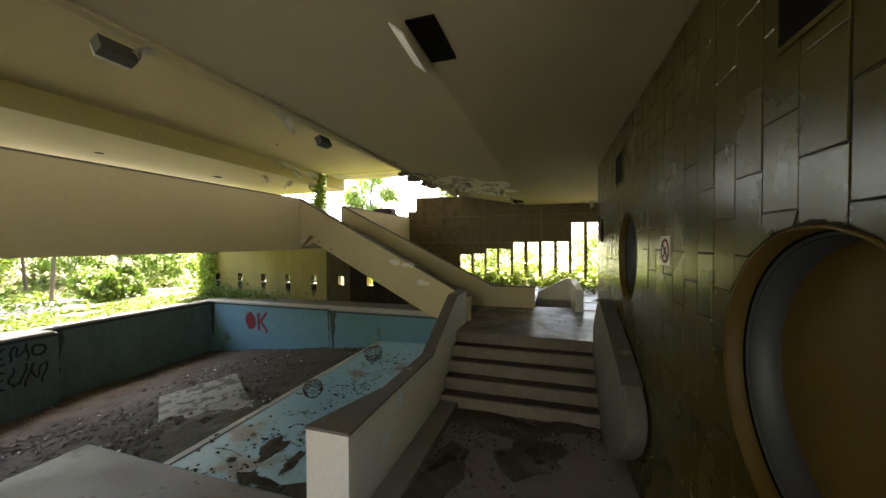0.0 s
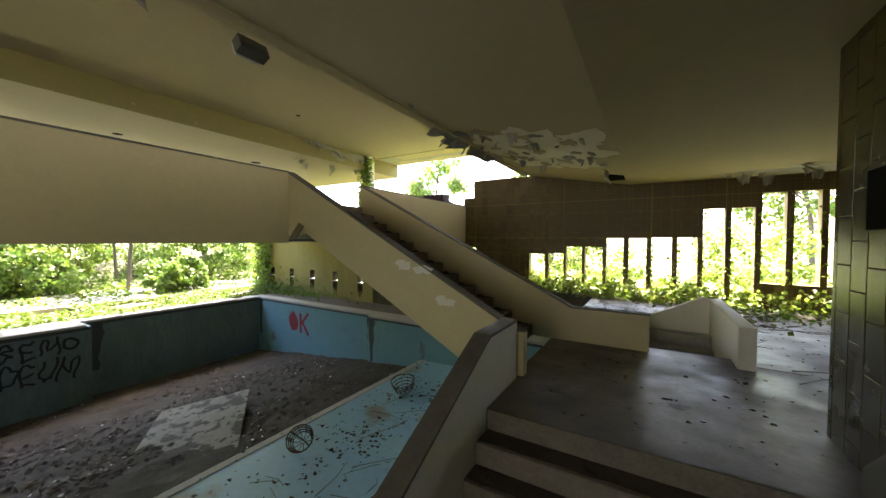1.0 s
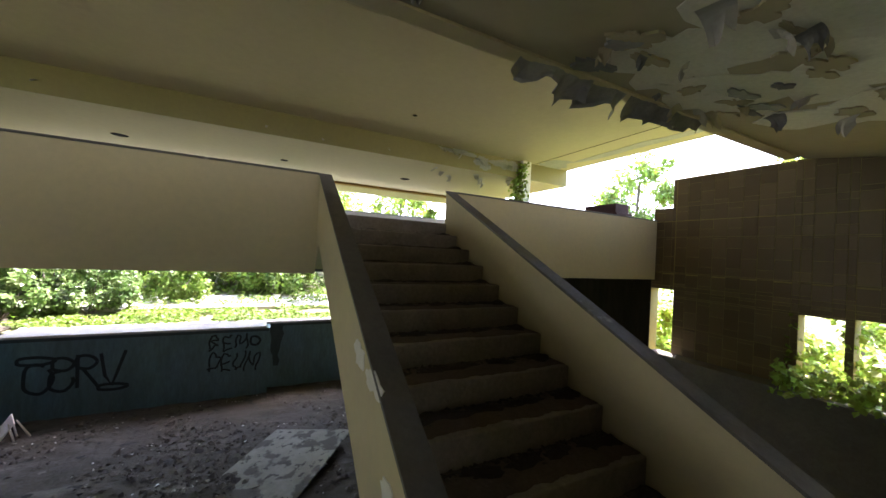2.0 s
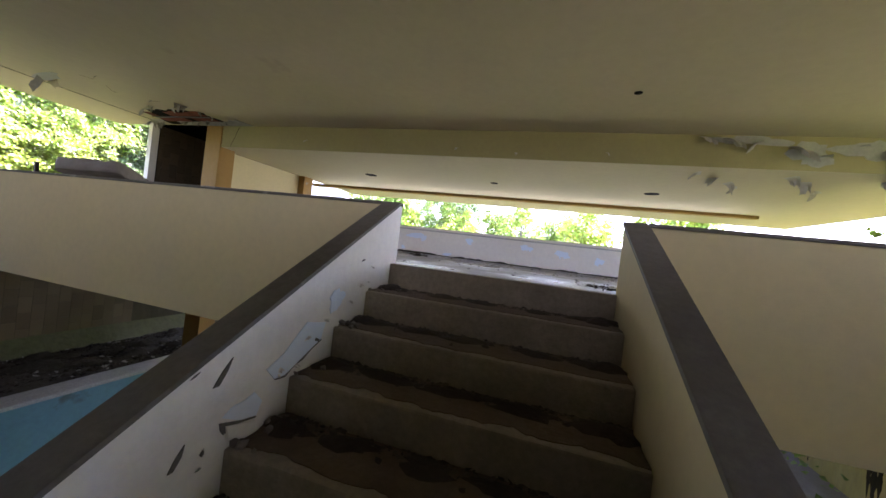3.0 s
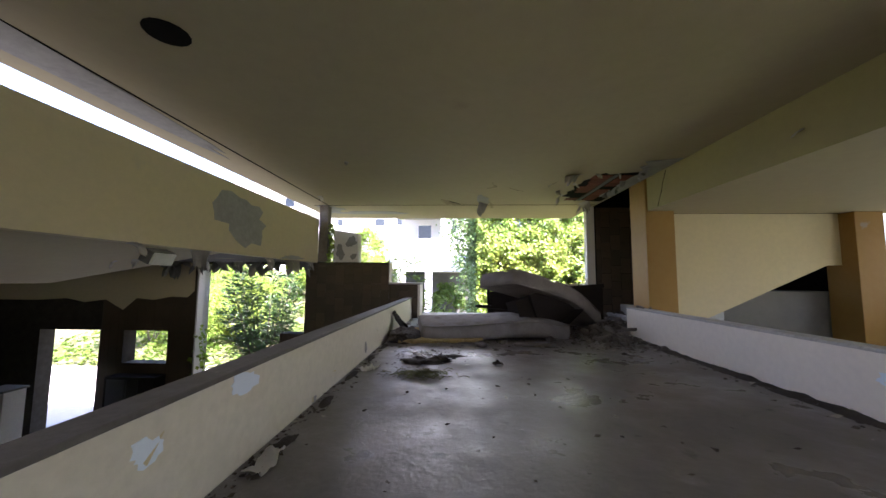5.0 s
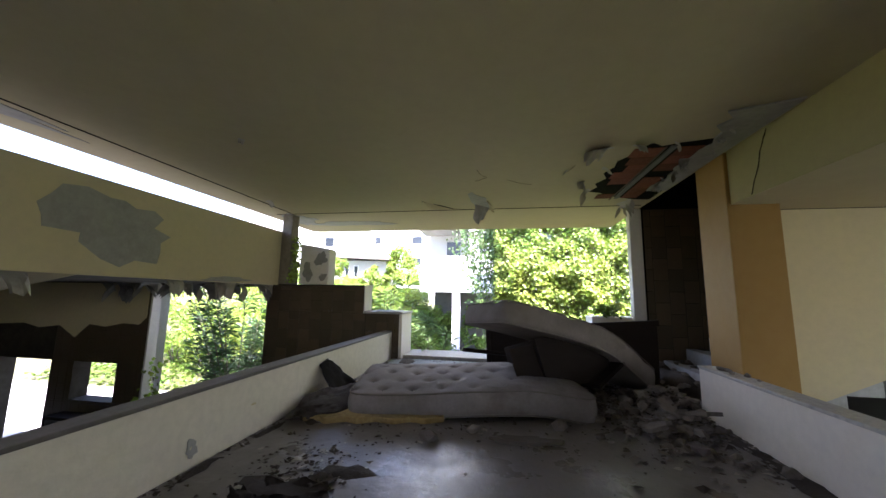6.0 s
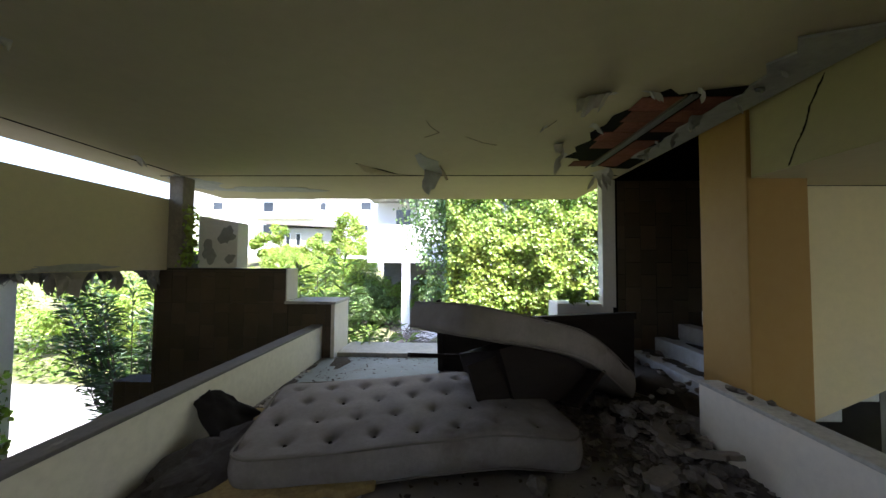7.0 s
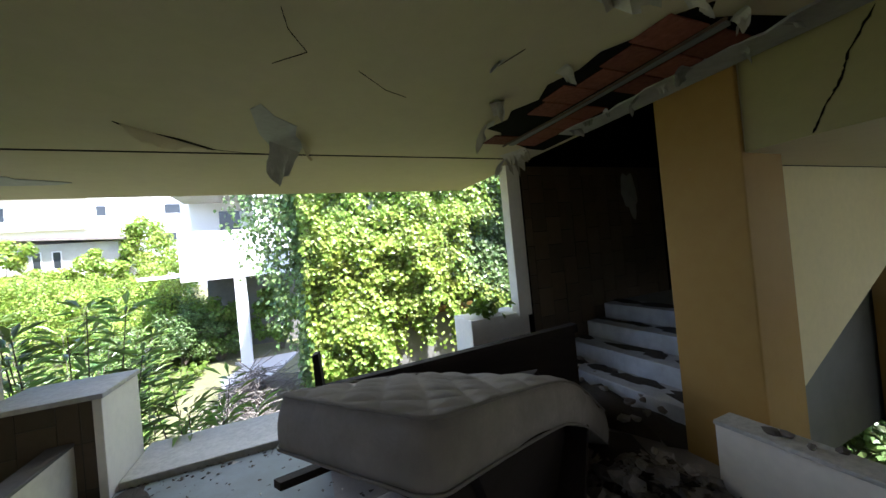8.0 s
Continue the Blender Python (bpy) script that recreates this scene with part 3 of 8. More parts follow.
part("facing", wall_mesh("y", NORTH - 0.011, NORTH - 0.002, (-9.1, -8.53, -8.25, -7.951), (-0.88, -0.20, 0.17, 1.89), lambda x, z: not (-8.53 < x < -8.25 and -0.2 < z < 0.17)), OLIVESTAIN, bpy.data.objects["wall_north"], "streaky render stepping into painted shade")

for k, (a, b) in enumerate(SLOTS[:5]):
    end_wall = bpy.data.objects["wall_north"]
    # dark lining paints the shade within the slot
    part("slot_lining", boxes((a, a + 0.012, NORTH + 0.005, NORTH + 0.215, -0.185, 0.158), (b - 0.012, b, NORTH + 0.005, NORTH + 0.215, -0.185, 0.158), (a, b, NORTH + 0.005, NORTH + 0.215, 0.158, 0.17)), STAINSHADE, end_wall, "slot reveal in painted shade")
    part("slot_sill", boxes((a - 0.02, b + 0.03, NORTH - 0.025, NORTH + 0.2, -0.20, -0.183), bevel=0.004), WHITE, end_wall, "pale worn sill of the slot")
    for j in range(3):
        cx, foot, wide, rd = a + 0.05 + 0.09 * j, -0.62 - 0.09 * ((k + j) % 3), 0.05 + 0.02 * (j % 2), random.Random(700 + 3 * k + j)
        side = [(-0.205 + (foot + 0.205) * q / 7, wide * (0.55 + 0.5 * math.sin(q * 0.55) + rd.uniform(-0.2, 0.2)) * (1 - 0.1 * q)) for q in range(8)]
        drip = [(cx - w, z) for z, w in side] + [(cx + w * rd.uniform(0.7, 1.2), z - 0.004) for z, w in side[::-1]]
        part("stain", prism(drip, "y", NORTH - 0.004 - 0.001 * j, NORTH + 0.004), STAINSHADE, end_wall, "black damp streak below the slot")

# thin facing, yellower and darker than the ceiling plaster
part("beam_face", boxes((-9.2515, -9.247, -0.17, 14.04, 3.981, ROOF - 0.001)), BEAMTONE, bpy.data.objects["ceiling_west"], "yellowish beam face")

# outer walls that close the place
setting("wall_west", boxes((WEST - 0.25, WEST, -0.95, 12.39, 1.75, 2.82)), PINKISH, "pale spandrel wall below the long window", "wall")
setting("wall_east", boxes((5.3, 5.5, -2.6, 12.6, -0.95, 2.838)), PLASTER, "plain plastered wall", "wall")
setting("window_head", boxes((WEST - 0.2, WEST - 0.02, -0.9, 12.4, 3.90, 3.978)), ORANGE, "ochre window head beam", "beam")

# corridor wall with portholes, the flank of a closed room
PORT = ((3.98, 1.385, 0.465), (1.26, 1.04, 0.55))
setting("wall_room", boxes((1.09, 4.4, 0.32, 6.38, -0.95, 2.838)), GROUT, "dark core of the corridor wall", "wall")

# landing, with the well of the stair that goes down
for c in ((-1.55, 5.29, 5.442, 8.1), (-1.55, -0.36, 8.1, 12.39), (0.68, 5.29, 8.1, 12.39), (-0.36, 0.68, 9.93, 12.39)):
    setting("floor_landing", boxes((*c, -0.95, LAND)), LANDING, "worn grey-brown landing floor with a wet sheen", "floor")
setting("floor_planter", boxes((-5.2, -1.56, 12.05, 12.39, -0.9, 0.10)), CONCRETE, "narrow planter ledge below the low windows", "planter")
setting("wall_south_low", boxes((-18.6, -5.53, SOUTH - 0.3, SOUTH, -0.95, 1.58)), OLIVESTAIN, "stained streaky wall under the gallery", "wall")
setting("floor_corridor", boxes((-1.50, 5.29, -2.3, 5.439, -1.1, LOW)), CONCRETE, "dusty concrete corridor floor with dirt", "floor")
setting("stairwell_floor", boxes((-0.40, 0.70, 8.05, 9.98, -2.6, -2.4)), CONCRETE, "dark bottom of the stairwell", "floor")

low_stair = thing("stair", "short flight of dirty concrete steps with pale nosings", "stairs", at=(-0.5, 5.0, LOW), kind="structure")
for i in range(5):
    z = LOW + (LAND - LOW) / 5 * (i + 1)
    y = 4.56 + 0.22 * i
    part("step", boxes((-1.495, 0.60, y, y + 0.2195 if i < 4 else 5.4415, LOW, z), bevel=0.012), STEP, low_stair)
    if i < 4:
        rd = random.Random(60 + i)
        rim = [(-1.49 + 2.085 * k / 24, y + 0.022 + 0.014 * rd.random() + 0.02 * math.sin(k * 0.7 + i) ** 2) for k in range(25)]
        part("dirt", prism(rim + [(0.595, y + 0.2185), (-1.49, y + 0.2185)], "z", z - 0.002, z + 0.004), MUD, low_stair, "dark trodden dirt on the tread")
main_stair = thing("stair", "concrete staircase between solid parapets, littered with dirt", "stairs", at=(-3.5, 7.1, LAND), kind="structure")
RISE, RUN, TOPX = (WALK - LAND) / 12, 0.31, -5.235
for i in range(12):
    z = LAND + RISE * (i + 1)
    x = TOPX + RUN * (11 - i)
    if i < 11:
        part("step", boxes((x - RUN - 0.001, x, 6.382, 7.858, max(LAND, z - 0.2), z), bevel=0.012), STAIRSTEP, main_stair)
part("step", boxes((-5.299, TOPX, 6.382, 7.858, 1.6, WALK), bevel=0.008), STAIRSTEP, main_stair)


def flight_wall(y0, y1, foot, level_end):
    """Solid sloped parapet of the main stair: it leaves the gallery's rail and runs down to a level piece at the landing."""
    low = LAND + 0.46
    prof = [(-5.29, RAIL - 0.01), (foot, low), (level_end, low), (level_end, LAND + 0.002), (foot - 0.55, LAND + 0.002), (-5.02, 1.72), (-5.29, 1.45)]
    body = part("panel", prism(prof, "y", y0, y1), PLASTER, main_stair)
    t = 0.02
    part("coping", prism([(-5.30, RAIL - 0.008), (foot, low + 0.002), (level_end + 0.01, low + 0.002), (level_end + 0.01, low + t), (foot + 0.006, low + t), (-5.30, RAIL + t - 0.006)], "y", y0 - 0.008, y1 + 0.008),
         COPING, main_stair, "grey worn coping")


flight_wall(6.256, 6.377, -1.55, -1.45)
part("inner_face", prism([(-5.285, RAIL - 0.012), (-1.55, LAND + 0.458), (-1.46, LAND + 0.458), (-1.46, LAND + 0.004), (-2.1, LAND + 0.004), (-5.02, 1.75), (-5.285, 1.75)], "y", 6.3775, 6.381), WHITE, main_stair, "white inner face of the parapet")
part("panel", boxes((-5.335, -5.291, 6.2565, 6.377, WALK + 0.001, RAIL - 0.012)), PLASTER, main_stair)
part("coping", boxes((-5.343, -5.301, 6.2565, 6.385, RAIL - 0.012, RAIL + 0.011), bevel=0.004), COPING, main_stair, "grey worn coping")
part("inner_face", boxes((-5.335, -5.286, 6.3775, 6.381, WALK, RAIL - 0.013)), WHITE, main_stair, "white inner face of the parapet")
flight_wall(7.86, 7.984, -1.28, -0.34)
part("soffit", prism([(-5.28, 1.46), (-5.02, 1.70), (-2.1, LAND + 0.07), (-2.1, LAND + 0.003), (-2.25, LAND + 0.003), (-5.02, 1.55)], "y", 6.383, 7.857), PLASTER, main_stair)

# low parapets beside the short flight
side = thing("parapet", "pale plastered low parapet with chipped grey coping beside the steps", "parapet", at=(-1.7, 4.0, LOW), kind="structure")
prof = [(2.30, -0.9), (6.19, -0.9), (6.19, 0.64), (5.50, 0.64), (4.25, 0.02), (2.30, 0.02)]
part("panel", prism(prof, "x", -1.63, -1.50), WHITE, side)
part("end_pier", prism([(-1.90, 2.25), (-1.501, 2.25), (-1.501, 2.298), (-1.632, 3.1), (-1.66, 3.05)], "z", -0.9, 0.019), WHITE, side)
part("coping", prism([(3.1, 0.021), (4.25, 0.021), (5.50, 0.641), (6.195, 0.641), (6.195, 0.665), (5.49, 0.665), (4.24, 0.045), (3.1, 0.045)], "x", -1.645, -1.49), COPING, side, "grey worn coping")
part("coping", prism([(-1.91, 2.24), (-1.49, 2.24), (-1.49, 3.099), (-1.645, 3.099), (-1.67, 3.05)], "z", 0.021, 0.045), COPING, side, "grey worn coping")
part("plinth", boxes((-1.498, -1.24, 2.0, 4.73, -0.85, -0.70), bevel=0.02), CONCRETE, side)
nose = thing("parapet", "grey concrete stair cheek with a rounded front end", "parapet", at=(0.6, 5.0, LOW), kind="structure")
cheek = [(5.44, LOW), (5.44, 0.30), (4.98, 0.72), (4.86, 0.765), (4.66, 0.755), (3.6, 0.43), (3.18, 0.27), (3.06, 0.17), (3.02, 0.04), (3.06, -0.10), (3.18, -0.26), (3.38, -0.43), (3.64, -0.60), (3.9, -0.735), (4.06, LOW)]
part("panel", prism(cheek, "x", 0.602, 0.765, bevel=0.025), CHEEK, nose)
part("coping", prism([(5.0, 0.722), (4.86, 0.767), (4.66, 0.757), (3.6, 0.432), (3.22, 0.287), (3.21, 0.305), (3.6, 0.452), (4.66, 0.777), (4.87, 0.787), (5.01, 0.74)], "x", 0.598, 0.766), COPING, nose, "dark worn coping")

# well of the descending stair
well = thing("parapet", "white plastered parapet round the descending stair", "parapet", at=(0.6, 9, LAND), kind="structure")
part("end_wall", boxes((0.50, 0.66, 7.72, 9.93, -2.3, 0.53), bevel=0.012), WHITE, well)
part("side_wall", prism([(-0.36, -2.3), (0.498, -2.3), (0.498, 0.52), (0.42, 0.56), (-0.36, 0.16)], "y", 9.80, 9.93), WHITE, well)
for i in range(4):
    part("step", boxes((-0.355, 0.498, 9.795 - 0.27 * (i + 1), 9.795 - 0.27 * i, -2.3, LAND - 0.09 - 0.17 * i), bevel=0.006), PALESTEP, well)

# pool: coping, walls, floors
pool = thing("pool", "empty swimming pool with faded blue walls full of dirt and graffiti", "pool", at=(-8, 6, -2), kind="structure")
part("wall", boxes((-14.3, -13.90, 5.9, 11.3, -3.4, -0.93)), BLUEDIRTY, pool)
part("wall", boxes((-14.3, -13.25, 0.0, 5.9, -3.4, -0.93)), BLUEDIRTY, pool)
part("wall", boxes((-13.9, -7.80, 10.95, 11.3, -3.4, -0.93)), BLUE, pool)
part("wall", boxes((-7.80, -1.9, 10.75, 11.3, -3.4, -0.93)), BLUE, pool)
part("wall", boxes((-13.25, -5.2, -0.25, 0.08, -3.4, -0.93)), BLUE, pool)
part("wall", boxes((-5.2, -4.95, -0.25, 2.52, -3.4, -0.83)), BLUE, pool)
part("wall", boxes((-4.95, -1.905, 2.25, 2.52, -3.4, -0.83)), BLUE, pool)
part("wall", boxes((-2.1, -1.905, 6.2, 10.75, -3.4, -0.9)), BLUE, pool)
part("wall", boxes((-1.63, -1.51, 2.52, 6.19, -3.4, -0.901)), BLUE, pool)
part("shallow_strip", prism([(-1.951, -1.80), (-1.632, -1.79), (-1.632, -2.6), (-1.951, -2.6)], "y", 2.5, 6.19), BLUEFLOOR, pool, "flaking pale blue pool floor")
for c in ((-14.3, -13.84, 5.80, 11.3), (-14.3, -13.19, -0.02, 5.80), (-13.84, -7.74, 10.89, 11.3), (-7.74, -1.92, 10.69, 11.3), (-13.19, -5.2, -0.30, 0.14)):
    part("coping", boxes((*c, -0.93, -0.86), bevel=0.02), RIM, pool, "pale weathered stone coping")
setting("deck_south_west", boxes((-15.2, -5.2, -2.3, -0.3, -1.1, -0.885)), MUD, "dirt-covered pool deck under the gallery", "floor")
setting("deck_south", boxes((-5.2, -1.50, -2.3, 2.50, -1.1, -0.81), bevel=0.02), DECK, "dusty concrete pool deck", "floor")
setting("deck_north", boxes((-15.8, -1.56, 11.3, 12.39, -1.1, -0.885)), CONCRETE, "dusty concrete pool deck with creepers", "floor")


def sheet(name, x0, x1, y0, y1, nx, ny, height, material, parent=None):
    """A draped sheet of quads."""
    xs, ys = np.linspace(x0, x1, nx), np.linspace(y0, y1, ny)
    v = [(x, y, height(x, y)) for y in ys for x in xs]
    f = [(j * nx + i, j * nx + i + 1, (j + 1) * nx + i + 1, (j + 1) * nx + i) for j in range(ny - 1) for i in range(nx - 1)]
    return soup(name, v, f, material, parent, smooth=True)


def mud_z(x, y):
    base = -2.10 + (x + 5.65) * 0.115
    return base + 0.06 * noise.noise((x * 0.9, y * 0.9, 3)) + 0.035 * noise.noise((x * 3.1, y * 3.1, 7)) + 0.015 * noise.noise((x * 9, y * 9, 1))


sheet("dirt_floor", -14.0, -5.62, 0.05, 11.0, 150, 190, mud_z, MUD, pool)
part("shallow_floor", prism([(-5.66, -1.90), (-1.95, -1.80), (-1.95, -2.6), (-5.66, -2.6)], "y", 2.5, 10.8), BLUEFLOOR, pool, "flaking pale blue pool floor")
part("edge_strip", prism([(-5.86, -1.93), (-5.66, -1.885), (-5.64, -1.885), (-5.64, -2.3), (-5.9, -2.3)], "y", 2.5, 10.8), RIM, pool, "pale rounded edge strip")

# stair that climbs westward beside the column, with its plastered side and dark tiled wall
setting("wall_stair_side", prism([(-9.642, 3.978), (-9.642, 2.10), (-10.25, 2.37), (-12.04, 3.18), (-12.249, 3.18), (-12.249, 3.978)], "y", -0.55, -0.42), PLASTER, "cream plastered wall cut off along a stair's slope", "wall")
up = thing("stair", "pale stone steps climbing into a dark stairwell", "stairs", at=(-10, -1.4, WALK), kind="structure")
for i in range(4):
    part("step", boxes((-9.45 - 0.3 * (i + 1), -9.45 - 0.3 * i, -2.28, -0.68, WALK - 0.1 + 0.17 * i - 0.25, WALK + 0.17 * (i + 1)), bevel=0.01), PALESTEP, up)
part("landing", boxes((-12.39, -10.651, -2.28, -0.68, 1.45, WALK + 0.68)), SHADED, up)
# near-black paints the stairwell's shade; unseen lid and upper pieces keep sun out
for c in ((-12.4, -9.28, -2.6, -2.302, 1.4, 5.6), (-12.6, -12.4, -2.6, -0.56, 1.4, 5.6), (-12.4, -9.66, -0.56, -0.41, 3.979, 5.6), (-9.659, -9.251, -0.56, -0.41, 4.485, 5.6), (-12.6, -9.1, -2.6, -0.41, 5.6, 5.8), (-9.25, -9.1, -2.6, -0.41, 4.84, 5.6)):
    setting("wall_stairwell", boxes(c), DARK, "stairwell wall in painted shade", "wall")
setting("floor_stairfoot", boxes((-9.80, -9.251, -2.30, -0.67, 1.5, WALK - 0.001)), WET, "grey worn floor at the stair's foot", "floor")


# ---- outdoors ----
rng = np.random.default_rng(5)


def smooth(a, b, v):
    t = min(1.0, max(0.0, (v - a) / (b - a)))
    return t * t * (3 - 2 * t)


def ground_z(x, y):
    h = -0.93 + 0.06 * noise.noise((x * 0.35, y * 0.35, 0))
    h += 1.45 * smooth(-4.6, -6.6, x) * smooth(-2.0, -3.2, y) * smooth(-14, -9, y)          # bank beside the gallery's open end
    h += 0.45 * smooth(-8, -14, y)
    h += 4.2 * smooth(-14, -34, y) * smooth(-3, 6, x)                                       # slope up to the houses
    h += 2.6 * smooth(-19, -40, x) + 2.2 * smooth(17, 40, y)
    return h


def ground_sheet():
    xs = np.concatenate([[-4000, -800, -200, -80, -50], np.arange(-36, 30.1, 1.0), [45, 80, 200, 800, 4000]])
    ys = np.concatenate([[-4000, -800, -200, -90, -60], np.arange(-44, 40.1, 1.0), [60, 90, 200, 800, 4000]])
    v = [(x, y, ground_z(x, y)) for y in ys for x in xs]
    nx, f = len(xs), []
    for j in range(len(ys) - 1):
        for i in range(nx - 1):
            if not (-14.1 < xs[i] and xs[i + 1] < 5.1 and ys[j] > -2.1 and ys[j + 1] < 12.1):
                f.append((j * nx + i, j * nx + i + 1, (j + 1) * nx + i + 1, (j + 1) * nx + i))
    return tagged(soup("ground", v, f, SOIL, None, True), "weedy garden ground with patches of bare soil", "ground", kind="structure")


ground_sheet()
setting("pavement_drive", boxes((-4.2, 14, -9.0, -2.62, -1.0, -0.82)), PAVE, "sunlit pale concrete drive outside the stepped window", "pavement")
setting("path_garden", boxes((-20.2, -16.7, -8.0, 17.0, -1.2, -0.80)), PAVE, "bleached dirt path across the garden", "pavement")
setting("pavement_path", prism([(-4.5, -15.9), (-3.9, -14.5), (-4.2, -13.0), (-5.6, -13.6), (-6.6, -17), (-4.0, -17)], "z", -0.9, -0.42), PAVE, "pale concrete path by the white house", "pavement")


def crown_points(cx, cy, cz, rx, ry, rz, n, clumps, rng, lo=-0.5):
    """Points on many small clumps spread over an ellipsoid, for an uneven crown with gaps."""
    d = rng.normal(0, 1, (clumps, 3))
    d /= np.linalg.norm(d, axis=1, keepdims=True)
    d[:, 2] = np.maximum(d[:, 2], lo)
    c = d * rng.uniform(0.55, 1.0, (clumps, 1)) * (rx, ry, rz) + (cx, cy, cz)
    r = rng.uniform(0.16, 0.34, clumps) * (rx + ry + rz) / 3
    k = rng.integers(0, clumps, n)
    e = rng.normal(0, 1, (n, 3))
    e /= np.linalg.norm(e, axis=1, keepdims=True)
    return c[k] + e * (r[k] * rng.uniform(0.55, 1.05, n))[:, None], e, c


def bush(at, radii, n, leaf, material, label, name="bush", clumps=26, stem=0.03, long=1.0, category="bush", group=""):
    x, y = at
    z = ground_z(x, y)
    ob = thing(name, label, category, (x, y, z), group)
    pts, nor, cs = crown_points(x, y, z + radii[2] * 0.9, *radii, n, clumps, rng)
    v, f = leaves(pts, nor + (0, 0, 0.5), leaf, rng, long)
    soup("crown", v, f, material, ob)
    for c in cs[:7]:
        base = Vector((x, y, z - 0.1))
        end = Vector(c)
        part("stem", tube([base, base.lerp(end, 0.45) + Vector((0, 0, radii[2] * 0.15)), end], stem, 5, 0.35), BARK, ob)
    return ob


def tree(at, height, radii, n, leaf, material, label, trunk=0.12, clumps=40, long=1.0):
    x, y = at
    z = ground_z(x, y)
    ob = thing("tree", label, "tree", (x, y, z))
    lean = Vector((rng.normal(0, 0.25), rng.normal(0, 0.25), 0))
    top = Vector((x, y, z + height - radii[2] * 0.6)) + lean
    pts, nor, cs = crown_points(top.x, top.y, z + height - radii[2], *radii, n, clumps, rng, -0.8)
    v, f = leaves(pts, nor + (0, 0, 0.4), leaf, rng, long)
    soup("crown", v, f, material, ob)
    mid = Vector((x, y, z)).lerp(top, 0.5) + Vector((0.12, -0.08, 0))
    part("trunk", tube([(x, y, z - 0.2), mid, top], trunk, 8, 0.45), BARK, ob)
    for i, c in enumerate(cs[:10]):
        part("limb", tube([mid.lerp(top, 0.2 + 0.1 * (i % 6)), (mid.lerp(top, 0.5) + Vector(c)) / 2 + Vector((0, 0, 0.2)), c], trunk * 0.35, 5, 0.3), BARK, ob)
    return ob


def oleander(at, height, spread, stems, n, base=None, leaf=(0.14, 0.25), foliage=OLEANDER):
    """A shrub of upright forking stems with whorls of long narrow leaves."""
    x, y = at
    z = ground_z(x, y) if base is None else base
    ob = thing("oleander", "tall oleander shrub with long narrow green leaves", "shrub", (x, y, z), "oleanders")
    pts, nor = [], []
    for i in range(stems):
        a, r = rng.uniform(0, 6.28), spread * math.sqrt(rng.uniform(0.02, 1))
        h = height * rng.uniform(0.55, 1.0)
        foot = Vector((x + 0.12 * math.cos(a), y + 0.12 * math.sin(a), z))
        tip = Vector((x + r * math.cos(a), y + r * math.sin(a), z + h))
        mid = foot.lerp(tip, 0.5) - Vector((math.cos(a), math.sin(a), 0)) * r * 0.2
        part("stem", tube([foot, mid, tip], 0.016, 5, 0.3), BARK, ob)
        for k in range(n // stems):
            s = 1 - rng.uniform(0, 1) ** 1.6 * 0.62
            p = mid.lerp(tip, max(0, s * 2 - 1)) if s > 0.5 else foot.lerp(mid, s * 2)
            b = rng.uniform(0, 6.28)
            out = Vector((math.cos(b), math.sin(b), rng.uniform(0.0, 0.9)))
            pts.append(p + out * rng.uniform(0.0, 0.10))
            nor.append(out)
    p, o = np.array([tuple(q) for q in pts]), np.array([tuple(q) for q in nor])
    o /= np.linalg.norm(o, axis=1, keepdims=True)
    side = np.cross(o, (0.1, 0.05, 1.0))
    side /= np.linalg.norm(side, axis=1, keepdims=True)
    up = np.cross(side, o)
    m = len(p)
    s = rng.uniform(*leaf, m)[:, None]
    v = np.stack([p, p + o * s * 0.5 + side * s * 0.10 + up * s * 0.05, p + o * s - up * s * 0.12, p + o * s * 0.5 - side * s * 0.10 + up * s * 0.05], 1).reshape(-1, 3)
    k = np.arange(m)[:, None] * 4
    soup("crown", v, np.concatenate([k + [0, 1, 2], k + [0, 2, 3]], 0), foliage, ob)
    return ob


oleander((-1.25, -3.95), 4.15, 1.05, 40, 3600, leaf=(0.15, 0.25), foliage=OLEANDERDARK)
oleander((-4.3, -4.5), 4.0, 0.9, 26, 1800, foliage=OLEANDERDARK)
oleander((-5.0, -4.3), 3.3, 0.6, 16, 600)
oleander((-3.6, -6.4), 4.2, 1.1, 22, 1800)
oleander((-4.95, -3.35), 4.2, 0.55, 16, 800, leaf=(0.20, 0.34))
oleander((-5.85, -3.5), 2.35, 0.55, 20, 760, leaf=(0.17, 0.27))
oleander((-5.3, -3.5), 2.7, 0.4, 12, 420, leaf=(0.17, 0.27))
oleander((-4.1, -3.3), 4.35, 0.5, 14, 650, leaf=(0.20, 0.34))

# garden to the west, beyond the pool
for at, radii, n in (((-18.2, 9.6), (1.3, 1.3, 1.0), 3000), ((-20.2, 6.0), (1.5, 1.5, 1.2), 3400), ((-18.9, 2.4), (1.3, 1.4, 0.9), 2800), ((-21.5, -1.5), (2.0, 1.8, 1.2), 3600), ((-20.8, 12.5), (2.2, 2.2, 1.9), 5200),
                     ((-24.5, 4.0), (2.4, 2.4, 1.7), 4000), ((-25.5, 10.5), (2.4, 2.4, 1.8), 4000), ((-26, 16.5), (3, 3, 2.2), 4000), ((-18.0, 14.8), (1.7, 1.6, 1.7), 4200), ((-16.9, 17.4), (1.6, 1.6, 1.9), 4200)):
    bush(at, radii, n, 0.15, LEAF2, "dense green garden bush in the sun", clumps=30)
tree((-20.3, -1.6), 5.9, (1.9, 1.8, 1.4), 4600, 0.14, LEAF2, "slender sunlit tree with an open crown")
